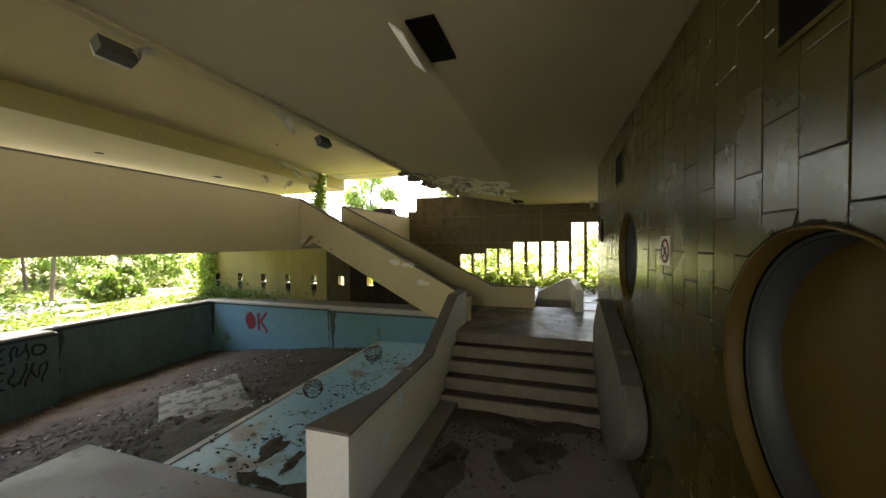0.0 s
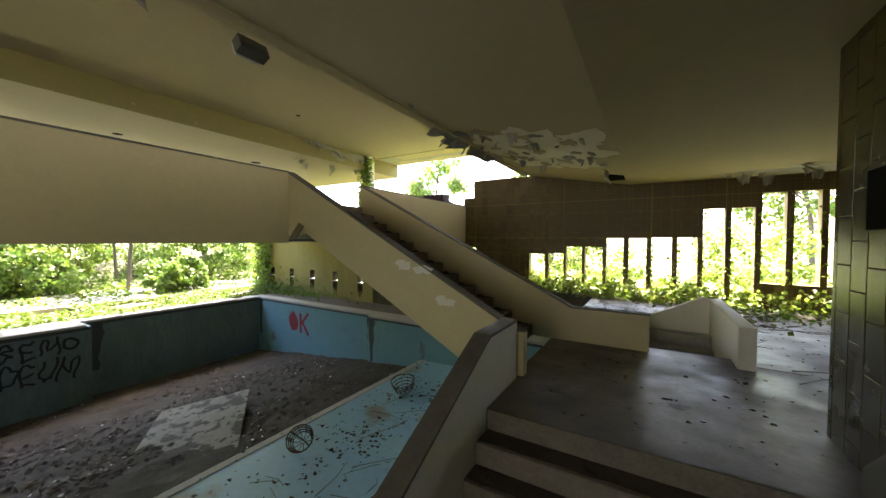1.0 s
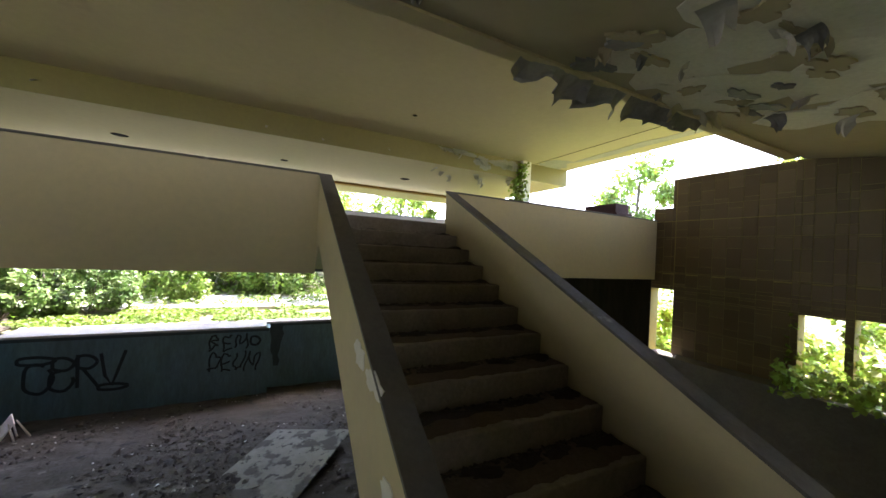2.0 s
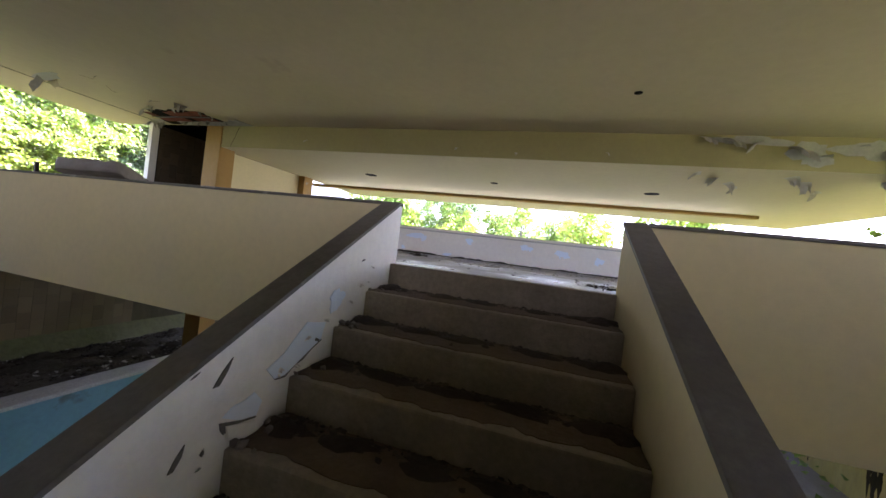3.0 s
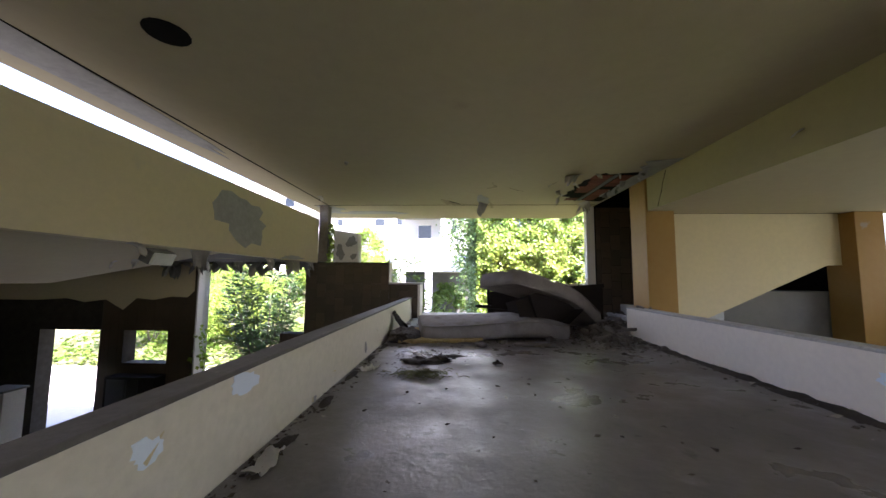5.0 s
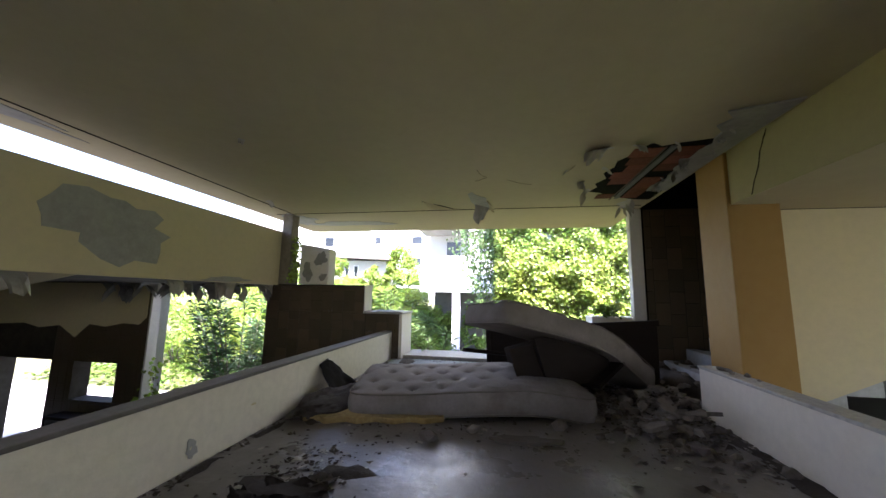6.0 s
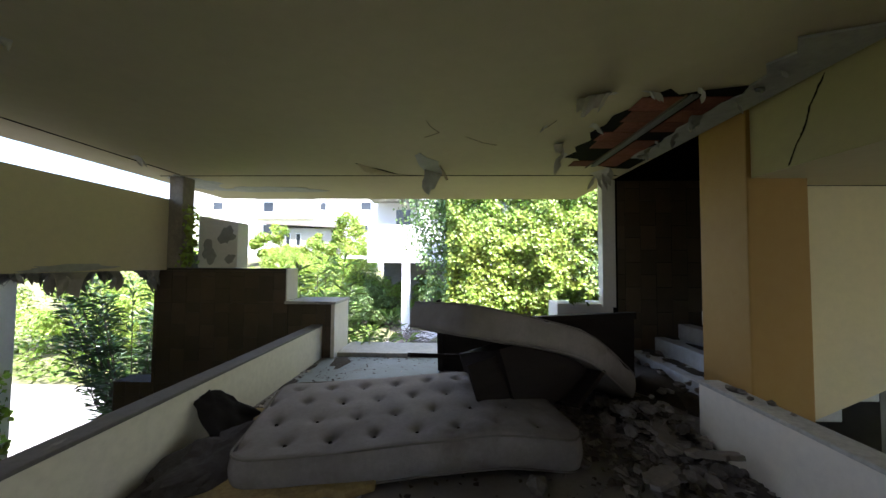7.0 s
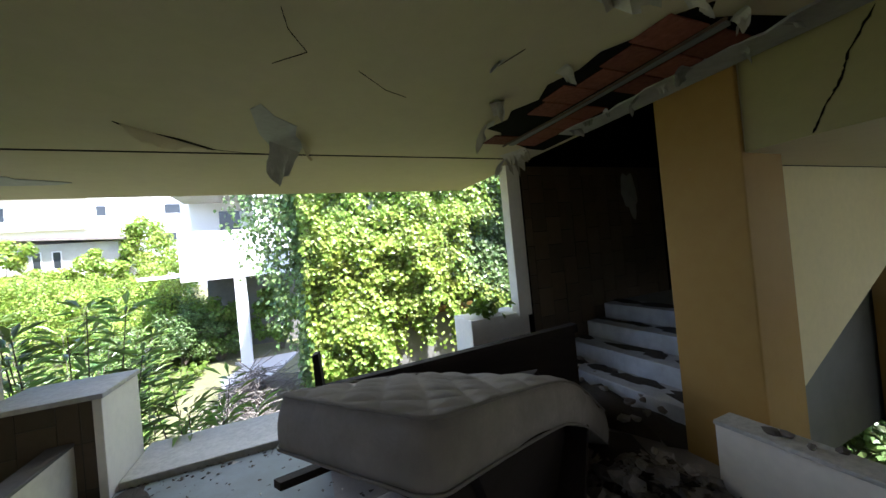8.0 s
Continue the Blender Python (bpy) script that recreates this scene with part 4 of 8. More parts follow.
tree((-19.7, 8.6), 5.6, (1.5, 1.5, 1.5), 2800, 0.13, LEAF, "slender sunlit tree with an open crown", 0.08)
tree((-25, 14.0), 7.0, (2.4, 2.4, 2.2), 4000, 0.18, LEAF, "tall garden tree with a loose crown", 0.15)

for k in range(13):
    y = -3.6 + 1.05 * k
    tree((-22.6 - 1.3 * (k % 3) + 0.4 * math.sin(k * 2.3), y), 6.0 + 0.9 * math.sin(k * 1.7), (1.45 + 0.25 * (k % 2), 1.35, 2.3), 5600 if k < 8 else 3200, 0.125, (LEAF, LEAF2, LEAF3)[k % 3], "leafy garden tree behind the long window", 0.07, 44)
for k in range(8):
    bush((-21.4 - 0.5 * (k % 3), -4.0 + 1.6 * k), (1.2, 1.1, 1.7), 4200, 0.12, (LEAF2, LEAF)[k % 2], "tall tangled shrub in the garden thicket", clumps=34)

for at, radii in (((-15.9, -1.2), (1.1, 1.0, 1.0)), ((-16.6, 0.5), (1.2, 1.2, 0.9)), ((-16.4, -3.0), (1.2, 1.2, 1.4)), ((-17.4, -0.8), (1.3, 1.2, 1.5))):
    bush(at, radii, 4200, 0.12, LEAF3, "mound of dark ivy by the pool's corner", clumps=30)

# garden to the north, behind the tall windows
for at, radii, n in (((-4.4, 15.8), (1.4, 1.0, 0.8), 2600), ((-1.2, 15.6), (1.4, 1.0, 0.85), 2600), ((1.9, 15.9), (1.4, 1.0, 0.9), 2600), ((4.8, 15.6), (1.4, 1.0, 1.1), 2600), ((-7.8, 16.2), (1.6, 1.2, 0.9), 2600),
                     ((-2.6, 19.3), (2.2, 1.6, 1.5), 3000), ((3.2, 19.6), (2.2, 1.6, 1.6), 3000), ((8.4, 18), (2.2, 2, 1.8), 3000), ((-8, 20), (2.4, 2.0, 1.7), 3000), ((-12.5, 17.5), (2.2, 2.0, 2.0), 4600)):
    bush(at, radii, n, 0.13, LEAF, "sunlit hedge bush with ivy leaves", clumps=30)
tree((-4.8, 21.5), 7.6, (2.0, 1.8, 1.9), 3600, 0.17, LEAF, "tall garden tree with a loose crown")
tree((-13.0, 22.5), 7.6, (2.2, 2.0, 2.0), 3600, 0.18, LEAF2, "tall garden tree with a loose crown")
tree((5.5, 23.0), 7.0, (2.4, 2.2, 2.2), 3600, 0.18, LEAF2, "tall garden tree with a loose crown")

# dark leaf colour stands in for the shaded greenery behind the slots
for at in ((-15.0, 13.7), (-13.3, 13.9), (-11.6, 13.8)):
    bush(at, (1.15, 0.8, 1.3), 3600, 0.12, LEAF3, "dark ivy mound close behind the slotted wall", clumps=30)
bush((-5.3, 13.7), (0.9, 0.7, 0.95), 3200, 0.11, LEAF, "sunlit hedge bush with ivy leaves", clumps=30)

# overgrown slope to the south-east
for at, radii, n in (((4.4, -13.2), (1.5, 1.4, 1.0), 3600), ((-0.6, -19.4), (1.6, 1.4, 2.4), 5600), ((2.6, -20.9), (2.2, 1.8, 1.7), 5600),
                     ((6.4, -16.0), (2.4, 2.2, 1.7), 5600), ((0.6, -24.5), (2.6, 2.2, 2.2), 5600), ((5.4, -24.0), (2.8, 2.4, 1.5), 5600), ((10.5, -20), (3, 2.8, 2.6), 5200), ((9.5, -12.5), (2.2, 2.0, 2.4), 4600), ((13.5, -25), (3.2, 3, 2.8), 5200)):
    bush(at, radii, int(n * 2.2), 0.10, LEAF, "ivy-smothered bush on the overgrown slope", clumps=44)
for at, radii in (((-1.9, -17.6), (1.3, 1.1, 1.5)), ((-3.3, -18.2), (0.9, 0.8, 1.2)), ((-0.2, -16.6), (1.2, 1.2, 1.2)), ((-1.5, -19.2), (1.4, 1.0, 2.0))):
    bush(at, radii, 8000, 0.085, LEAF3, "dark green bush in the shade below the houses", clumps=40)
for at, radii in (((5.2, -28.4), (2.0, 1.5, 1.5)), ((9.4, -28.6), (1.9, 1.5, 1.9)), ((7.3, -27.6), (1.7, 1.5, 1.1)), ((3.0, -31.0), (2.0, 1.8, 3.0))):
    bush(at, radii, 5200, 0.19, LEAF, "ivy-smothered bush on the overgrown slope", clumps=32)
bush((-3.2, -18.3), (1.3, 1.0, 1.6), 4600, 0.13, LEAF2, "shaded bush under the white house", clumps=24)
bush((-5.9, -18.4), (1.2, 1.0, 1.7), 4600, 0.13, LEAF2, "shaded bush under the white house", clumps=24)
bush((6.6, -12.2), (2.2, 1.9, 1.7), 9000, 0.10, LEAF, "ivy-smothered bush on the overgrown slope", clumps=44)


def mat_of_leaves(name, label, region, n, size, material, height=0.10, category="ground cover"):
    """Low creepers as one stretch of leaves on the ground."""
    x0, x1, y0, y1 = region
    p = np.stack([rng.uniform(x0, x1, n), rng.uniform(y0, y1, n), np.zeros(n)], 1)
    p = p[[noise.noise((a * 0.6, b * 0.6, 4)) > -0.35 for a, b, _ in p]]
    p[:, 2] = [ground_z(a, b) + 0.03 for a, b, _ in p]
    p[:, 2] += rng.uniform(0, height, len(p))
    v, f = leaves(p, np.tile((0, 0, 1.0), (len(p), 1)), size, rng)
    return tagged(soup(name, v, f, material), label, category, kind="stuff")


mat_of_leaves("ground_ivy", "bright green ivy creeping along the pool's edge", (-17.2, -14.15, -1.5, 13.5), 15000, 0.11, GRASS)
mat_of_leaves("weeds", "weeds and low grass on the garden ground", (-26, -17.2, -6, 16), 12000, 0.16, GRASS, 0.25)
mat_of_leaves("weeds", "weeds and low grass behind the windows", (-9, 6, 12.75, 17), 9000, 0.12, GRASS, 0.35)
mat_of_leaves("weeds", "weeds and low grass on the slope", (-3, 14, -27, -9.2), 14000, 0.2, GRASS, 0.3)


# ---- houses ----
def house_window(parent, x0, x1, y, z0, z1):
    """A dark pane set back in a frame, on a wall that faces north."""
    w = part("window", boxes((x0, x1, y - 0.02, y + 0.03, z0, z0 + 0.06), (x0, x1, y - 0.02, y + 0.03, z1 - 0.06, z1), (x0, x0 + 0.06, y - 0.02, y + 0.03, z0, z1), (x1 - 0.06, x1, y - 0.02, y + 0.03, z0, z1)), FACADE, parent)
    part("pane", boxes((x0 + 0.05, x1 - 0.05, y - 0.04, y + 0.012, z0 + 0.05, z1 - 0.05)), GLASSDARK, w, "dark window glass")


ivy_house = thing("house", "house wholly grown over with bright green ivy", "house", (-11, -8, 0))
part("wall", boxes((-17.0, -7.25, -14.0, -6.25, -1.0, 9.5)), FACADE, ivy_house)
part("recess", boxes((-10.4, -8.5, -6.26, -6.2, 1.0, 2.62)), SHADED, ivy_house, "dark doorway under the ivy")
part("lintel", boxes((-10.45, -8.45, -6.26, -6.0, 2.30, 2.44), bevel=0.01), BROWNDOOR, ivy_house, "dark brown lintel")
n = 125000
p = np.stack([rng.uniform(-16.5, -7.0, n), np.zeros(n), rng.uniform(0.6, 9.2, n)], 1)
depth = np.array([0.22 + 0.34 * noise.noise((a * 0.9, c * 0.7, 2)) + 0.18 * noise.noise((a * 2.6, c * 2.2, 9)) for a, _, c in p])
keep = (depth > -0.05) & ~((p[:, 0] > -10.4) & (p[:, 0] < -8.55) & (p[:, 2] < 2.25 + 0.35 * np.sin(p[:, 0] * 7)) & ((np.abs(np.sin(p[:, 0] * 5.2)) < 0.93) | (p[:, 2] < 1.7)) & (rng.uniform(0, 1, n) > 0.04))
p[:, 1] = -6.2 + np.maximum(depth, 0.0) + rng.uniform(-0.12, 0.1, n)
# shadow on the ivy's west end, painted with the darker leaf
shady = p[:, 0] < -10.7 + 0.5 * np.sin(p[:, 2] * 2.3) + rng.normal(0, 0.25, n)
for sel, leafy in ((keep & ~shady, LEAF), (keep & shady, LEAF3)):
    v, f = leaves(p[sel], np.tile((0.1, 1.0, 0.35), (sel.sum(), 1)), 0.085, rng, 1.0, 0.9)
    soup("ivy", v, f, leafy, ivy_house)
strand, n = [], 26
for i in range(n):
    x, y, top = rng.uniform(-7.3, -6.2), rng.uniform(-7.4, -6.0), rng.uniform(5.0, 9.0)
    low = top - rng.uniform(1.5, 5.5) * (1.25 - abs(x + 7.3) * 0.6)
    m_ = int((top - low) * 100)
    s = rng.uniform(0, 1, m_)
    strand.append(np.stack([x + 0.25 * np.sin(s * 5 + i) + rng.normal(0, 0.13, m_), y + rng.normal(0, 0.16, m_), low + (top - low) * s], 1))
p = np.concatenate(strand)
v, f = leaves(p, np.tile((0.4, 0.9, 0.3), (len(p), 1)), 0.068, rng, 1.3, 0.9)
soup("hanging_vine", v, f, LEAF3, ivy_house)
# east side lies in shade, painted with the darker leaf
n = 15000
p = np.stack([np.zeros(n), rng.uniform(-13.8, -6.0, n), rng.uniform(0.2, 9.2, n)], 1)
depth = np.array([0.2 + 0.3 * noise.noise((b * 0.8, c * 0.7, 5)) for _, b, c in p])
p[:, 0] = -7.22 + np.maximum(depth, 0) + rng.uniform(-0.1, 0.1, n)
keep = depth > 0.02
v, f = leaves(p[keep], np.tile((1.0, 0.1, 0.3), (keep.sum(), 1)), 0.11, rng, 1.0, 0.9)
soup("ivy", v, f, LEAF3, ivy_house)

white_house = thing("house", "white modern house on a concrete pillar with a deep balcony", "house", (-4.6, -18, -0.5))
part("wall", boxes((-7.2, -2.5, -26, -18.4, 3.35, 12)), FACADE, white_house)
part("wall", boxes((-7.2, -5.3, -18.41, -16.2, 3.35, 12)), FACADE, white_house)
part("balcony_floor", boxes((-5.31, -2.5, -18.41, -16.2, 3.35, 3.55)), FACADE, white_house)
part("balustrade", boxes((-5.31, -2.5, -16.38, -16.2, 3.552, 5.4)), FACADE, white_house)
part("balustrade", boxes((-2.68, -2.5, -18.4, -16.382, 3.552, 5.4)), FACADE, white_house)
part("slab", boxes((-5.31, -2.3, -18.42, -16.1, 6.95, 7.2)), FACADE2, white_house, "grey balcony ceiling slab")
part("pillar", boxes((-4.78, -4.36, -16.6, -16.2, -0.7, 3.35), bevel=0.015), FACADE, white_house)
part("wall", boxes((-7.2, -2.5, -26, -20.5, -0.9, 3.36)), SHADED, white_house, "back wall below in painted shade")
part("canopy", boxes((-2.5, -1.0, -17.6, -16.5, 3.56, 3.70)), FACADE, white_house)
house_window(white_house, -6.35, -5.95, -16.2, 5.7, 6.6)
house_window(white_house, -4.6, -3.6, -18.4, 5.0, 6.6)

far_house = thing("house", "long white apartment house high on the slope", "house", (14, -46, 4))
part("wall", boxes((3.0, 34, -60, -46, 2.0, 17.5)), FACADE, far_house)
part("wall", boxes((-2.5, 3.0, -60, -43.5, 2.0, 17.5)), FACADE, far_house)
for z in (7.2, 10.4, 13.6):
    for x in (4.6, 11.0, 18.6, 26.0):
        house_window(far_house, x, x + (0.9 if int(x) % 2 else 1.5), -46, z + (0.3 if int(x) % 3 else 0.0), z + 1.45)
    house_window(far_house, -1.6, -0.4, -43.5, z, z + 1.4)
    house_window(far_house, 1.0, 2.4, -43.5, z, z + 1.4)
    part("ledge", boxes((-2.7, 3.2, -43.52, -43.0, z + 2.2, z + 2.4)), FACADE, far_house)
    part("ledge", boxes((12.5, 21.0, -46.02, -45.1, z + 2.2, z + 2.4)), FACADE, far_house)
shed = thing("house", "low weathered outhouse with a grey roof half buried in ivy", "house", (8, -31, 4))
part("wall", boxes((4.6, 10.5, -34, -30.5, 2.0, 6.6)), FACADE2, shed)
part("roof", prism([(4.0, 6.62), (11.0, 6.95), (11.0, 7.15), (4.0, 6.8)], "y", -34.5, -29.9), ROOFTILE, shed)
house_window(shed, 7.6, 8.1, -30.5, 4.9, 6.1)
house_window(shed, 8.6, 9.1, -30.5, 4.9, 6.1)
west_house = thing("house", "plain white house wall seen above the garden", "house", (-32, -14, 2))
part("wall", boxes((-38, -31.5, -18.0, -11.4, 3.9, 9.0)), FACADE, west_house)
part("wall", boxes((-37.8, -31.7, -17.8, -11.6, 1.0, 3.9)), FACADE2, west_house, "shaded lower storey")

# dead branches below the opening
pile = thing("brushwood", "heap of dry grey branches and cut twigs", "branches", (-5.9, -7.6, 0.5), kind="stuff")
rods = []
for i in range(360):
    a, r = rng.uniform(0, 6.28), rng.uniform(0, 1.2)
    c = Vector((-5.85 + 0.9 * r * math.cos(a), -7.8 + 1.6 * r * math.sin(a), 0.55 + rng.uniform(0, 0.75) * (1.25 - r)))
    d = Vector((rng.normal(0, 1), rng.normal(0, 1), rng.normal(0, 0.35))).normalized() * rng.uniform(0.25, 0.7)
    rods.append(tube([c - d, c + Vector((0, 0, 0.08)), c + d], rng.uniform(0.006, 0.016), 4, 0.4))
part("twigs", joined(*rods), TWIG, pile)


# ---- tiled walls ----
def tile_mesh(material):
    """A tile of unit size, 6 mm proud, with slightly rounded edges; its face lies in the plane of x and z and looks along -y."""
    bm = bmesh.new()
    e = 0.018
    back = [bm.verts.new((x, 0.0, z)) for x, z in ((0, 0), (1, 0), (1, 1), (0, 1))]
    rim = [bm.verts.new((x, -0.0042, z)) for x, z in ((0, 0), (1, 0), (1, 1), (0, 1))]
    face = [bm.verts.new((x, -0.0055, z)) for x, z in ((e, e * 0.6), (1 - e, e * 0.6), (1 - e, 1 - e * 0.6), (e, 1 - e * 0.6))]
    for a, b in ((back, rim), (rim, face)):
        for i in range(4):
            bm.faces.new((a[i], a[(i + 1) % 4], b[(i + 1) % 4], b[i]))
    bm.faces.new(face)
    bmesh.ops.recalc_face_normals(bm, faces=bm.faces[:])
    return mesh_of("tile", bm, material)


def tile_cells(u0, u1, z0, z1, tw, th, cuts_u, cuts_z, stands):
    """Rectangles of a field of upright tiles in staggered columns, cut off at the openings."""
    out, gap = [], 0.0028
    for c in range(int(math.ceil((u1 - u0) / tw))):
        a0, a1 = u0 + c * tw, min(u1, u0 + (c + 1) * tw)
        for r in range(-1, int(math.ceil((z1 - z0) / th)) + 1):
            b0 = z0 + (r + (0.5 if c % 2 else 0.0)) * th
            lo, hi = max(z0, b0), min(z1, b0 + th)
            if hi - lo < 0.03:
                continue
            us = [a0] + [k for k in sorted(cuts_u) if a0 + 0.001 < k < a1 - 0.001] + [a1]
            zs = [lo] + [k for k in sorted(cuts_z) if lo + 0.001 < k < hi - 0.001] + [hi]
            for p, q in zip(us, us[1:]):
                for s, t in zip(zs, zs[1:]):
                    if q - p > 0.02 and t - s > 0.02 and stands((p + q) / 2, (s + t) / 2):
                        out.append((p + gap, q - gap, s + gap, t - gap))
    return out


def lay_tiles(cells, me, parent, place, limit=300):
    """Lays the first tiles as pieces, and the rest joined as one part."""
    wob = random.Random(4)
    for p, q, s, t in cells[:limit]:
        m = place(p, q, s, t) @ Matrix.Translation((0, -wob.uniform(-0.0015, 0.002), 0)) @ Matrix.Diagonal((q - p, 1, t - s, 1)) @ pose(0, 0, 0, wob.uniform(-0.25, 0.25), 0, wob.uniform(-0.3, 0.3))
        ob = under(new("tile", me), parent)
        ob.matrix_basis = m
    if cells[limit:]:
        rest = bmesh.new()
        for p, q, s, t in cells[limit:]:
            piece = bmesh.new()
            piece.from_mesh(me)
            piece.transform(place(p, q, s, t) @ Matrix.Diagonal((q - p, 1, t - s, 1)))
            tmp = bpy.data.meshes.new("tmp")
            piece.to_mesh(tmp)
            piece.free()
            rest.from_mesh(tmp)
            bpy.data.meshes.remove(tmp)
        tagged(part("tiles", rest, me.materials[0], parent), kind="stuff")


TW, TH = 0.20, 0.325
olive, brown, north_tile = tile_mesh(OLIVETILE), tile_mesh(DARKTILE), tile_mesh(BROWNTILE)
wall_s, wall_n = bpy.data.objects["wall_south"], bpy.data.objects["wall_north"]
cells = tile_cells(-5.52, 1.5, LOW + 0.06, 3.25, TW, TH, (-5.44, -4.93, -4.89, -3.07, -2.55, -2.04, -0.66, -0.05, 0.95), (-0.37, 1.0, 1.05, 1.33, 1.73, 1.75, 2.80, 3.22), south_solid)
lay_tiles(cells, brown, wall_s, lambda p, q, s, t: Matrix.Translation((q, SOUTH, s)) @ pose(0, 0, 0, 0, 0, 180))
cells = tile_cells(-5.34, 3.6, LAND, 3.25, TW, TH, [u for w in NWIN for u in w[:2]] + [-5.0, -4.93], [w[2] for w in NWIN] + [0.25, 0.6, 1.24, 2.75], north_solid)
lay_tiles(cells, north_tile, wall_n, lambda p, q, s, t: Matrix.Translation((p, NORTH, s)))
tiled_stair = bpy.data.objects["wall_stairwell"]
cells = tile_cells(-11.6, -9.30, WALK, 4.47, TW, TH, (), (), lambda u, z: True)
lay_tiles(cells, brown, tiled_stair, lambda p, q, s, t: Matrix.Translation((q, -2.302, s)) @ pose(0, 0, 0, 0, 0, 180))
# the lighter tile copy paints the daylight on this low wall
low_wall = bpy.data.objects["wall_south_low"]
cells = tile_cells(-9.13, -5.53, -0.86, 1.56, TW, TH, (), (), lambda u, z: True)
lay_tiles(cells, north_tile, low_wall, lambda p, q, s, t: Matrix.Translation((q, SOUTH, s)) @ pose(0, 0, 0, 0, 0, 180))
setting("baseboard_south", boxes((-5.5, 1.4, SOUTH + 0.002, SOUTH + 0.09, -0.86, LOW + 0.05), bevel=0.01), WHITE, "pale stone skirting along the tiled wall", "baseboard")
setting("jamb_window", boxes((-0.70, -0.663, -2.62, -2.272, -0.34, 3.22), bevel=0.004), WHITE, "white plastered window reveal", "jamb")
setting("sill_window", boxes((-2.06, -0.60, -2.66, -2.25, -0.40, -0.345), bevel=0.008), WHITE, "pale stone window sill", "sill")

# ---- porthole wall ----
wall_p = bpy.data.objects["wall_room"]
Y0, Y1, Z0, Z1, FX = 0.32, 6.38, LOW, 2.836, 0.782


def porthole_backing():
    bm = bmesh.new()
    ys = sorted([Y0, Y1] + [c[0] + s * c[2] for c in PORT for s in (-1, 1)])
    zs = sorted([Z0, Z1] + [c[1] + s * c[2] for c in PORT for s in (-1, 1)])
    for y0, y1 in zip(ys, ys[1:]):
        for z0, z1 in zip(zs, zs[1:]):
            my, mz = (y0 + y1) / 2, (z0 + z1) / 2
            if not any(abs(my - c[0]) < c[2] and abs(mz - c[1]) < c[2] for c in PORT):
                bm.faces.new([bm.verts.new((FX, y, z)) for y, z in ((y0, z0), (y0, z1), (y1, z1), (y1, z0))])
    for cy, cz, r in PORT:
        k = 64
        ring = []
        for i in range(k):
            a = 2 * math.pi * i / k
            c, s = math.cos(a), math.sin(a)
            m = r / max(abs(c), abs(s))
            ring.append((bm.verts.new((FX, cy + c * r * 0.995, cz + s * r * 0.995)), bm.verts.new((FX, cy + c * m, cz + s * m)), bm.verts.new((FX + 0.3, cy + c * r * 0.995, cz + s * r * 0.995))))
        for a, b in zip(ring, ring[1:] + ring[:1]):
            bm.faces.new((a[0], b[0], b[1], a[1]))
            bm.faces.new((a[0], a[2], b[2], b[0]))
    for y in (Y0, Y1):
        bm.faces.new([bm.verts.new(v) for v in ((FX, y, Z0), (FX, y, Z1), (1.09, y, Z1), (1.09, y, Z0))])
    bm.normal_update()
    return bm


part("backing", porthole_backing(), GROUT, wall_p)
cells = tile_cells(Y0, Y1, Z0, Z1, TW, TH, (), (), lambda u, z: True)
plain, cut = [], []
for p, q, s, t in cells:
    near = [c for c in PORT if math.hypot(max(p - c[0], 0, c[0] - q), max(s - c[1], 0, c[1] - t)) < c[2]]
    (cut if near else plain).append((p, q, s, t))
lay_tiles(plain, olive, wall_p, lambda p, q, s, t: Matrix.Translation((FX, q, s)) @ pose(0, 0, 0, 0, 0, -90), 290)
for p, q, s, t in cut:
    cy, cz, r = min(PORT, key=lambda c: math.hypot((p + q) / 2 - c[0], (s + t) / 2 - c[1]))
    hub = max(((p + q) / 2, (s + t) / 2), (p + 0.01, s + 0.01), (p + 0.01, t - 0.01), (q - 0.01, s + 0.01), (q - 0.01, t - 0.01), key=lambda h: math.hypot(h[0] - cy, h[1] - cz))
    if math.hypot(hub[0] - cy, hub[1] - cz) < r + 0.004:
        continue
    edge = []
    for (a, b), (c, d) in zip(((p, s), (q, s), (q, t), (p, t)), ((q, s), (q, t), (p, t), (p, s))):
        for k in range(6):
            u, z = a + (c - a) * k / 6, b + (d - b) * k / 6
            w = 1.0
            while math.hypot(hub[0] + (u - hub[0]) * w - cy, hub[1] + (z - hub[1]) * w - cz) < r + 0.003 and w > 0:
                w -= 0.04
            edge.append((hub[0] + (u - hub[0]) * w, hub[1] + (z - hub[1]) * w))
    part("tile", prism(edge, "x", FX - 0.0055, FX + 0.001), OLIVETILE, wall_p)

PTURN = 72
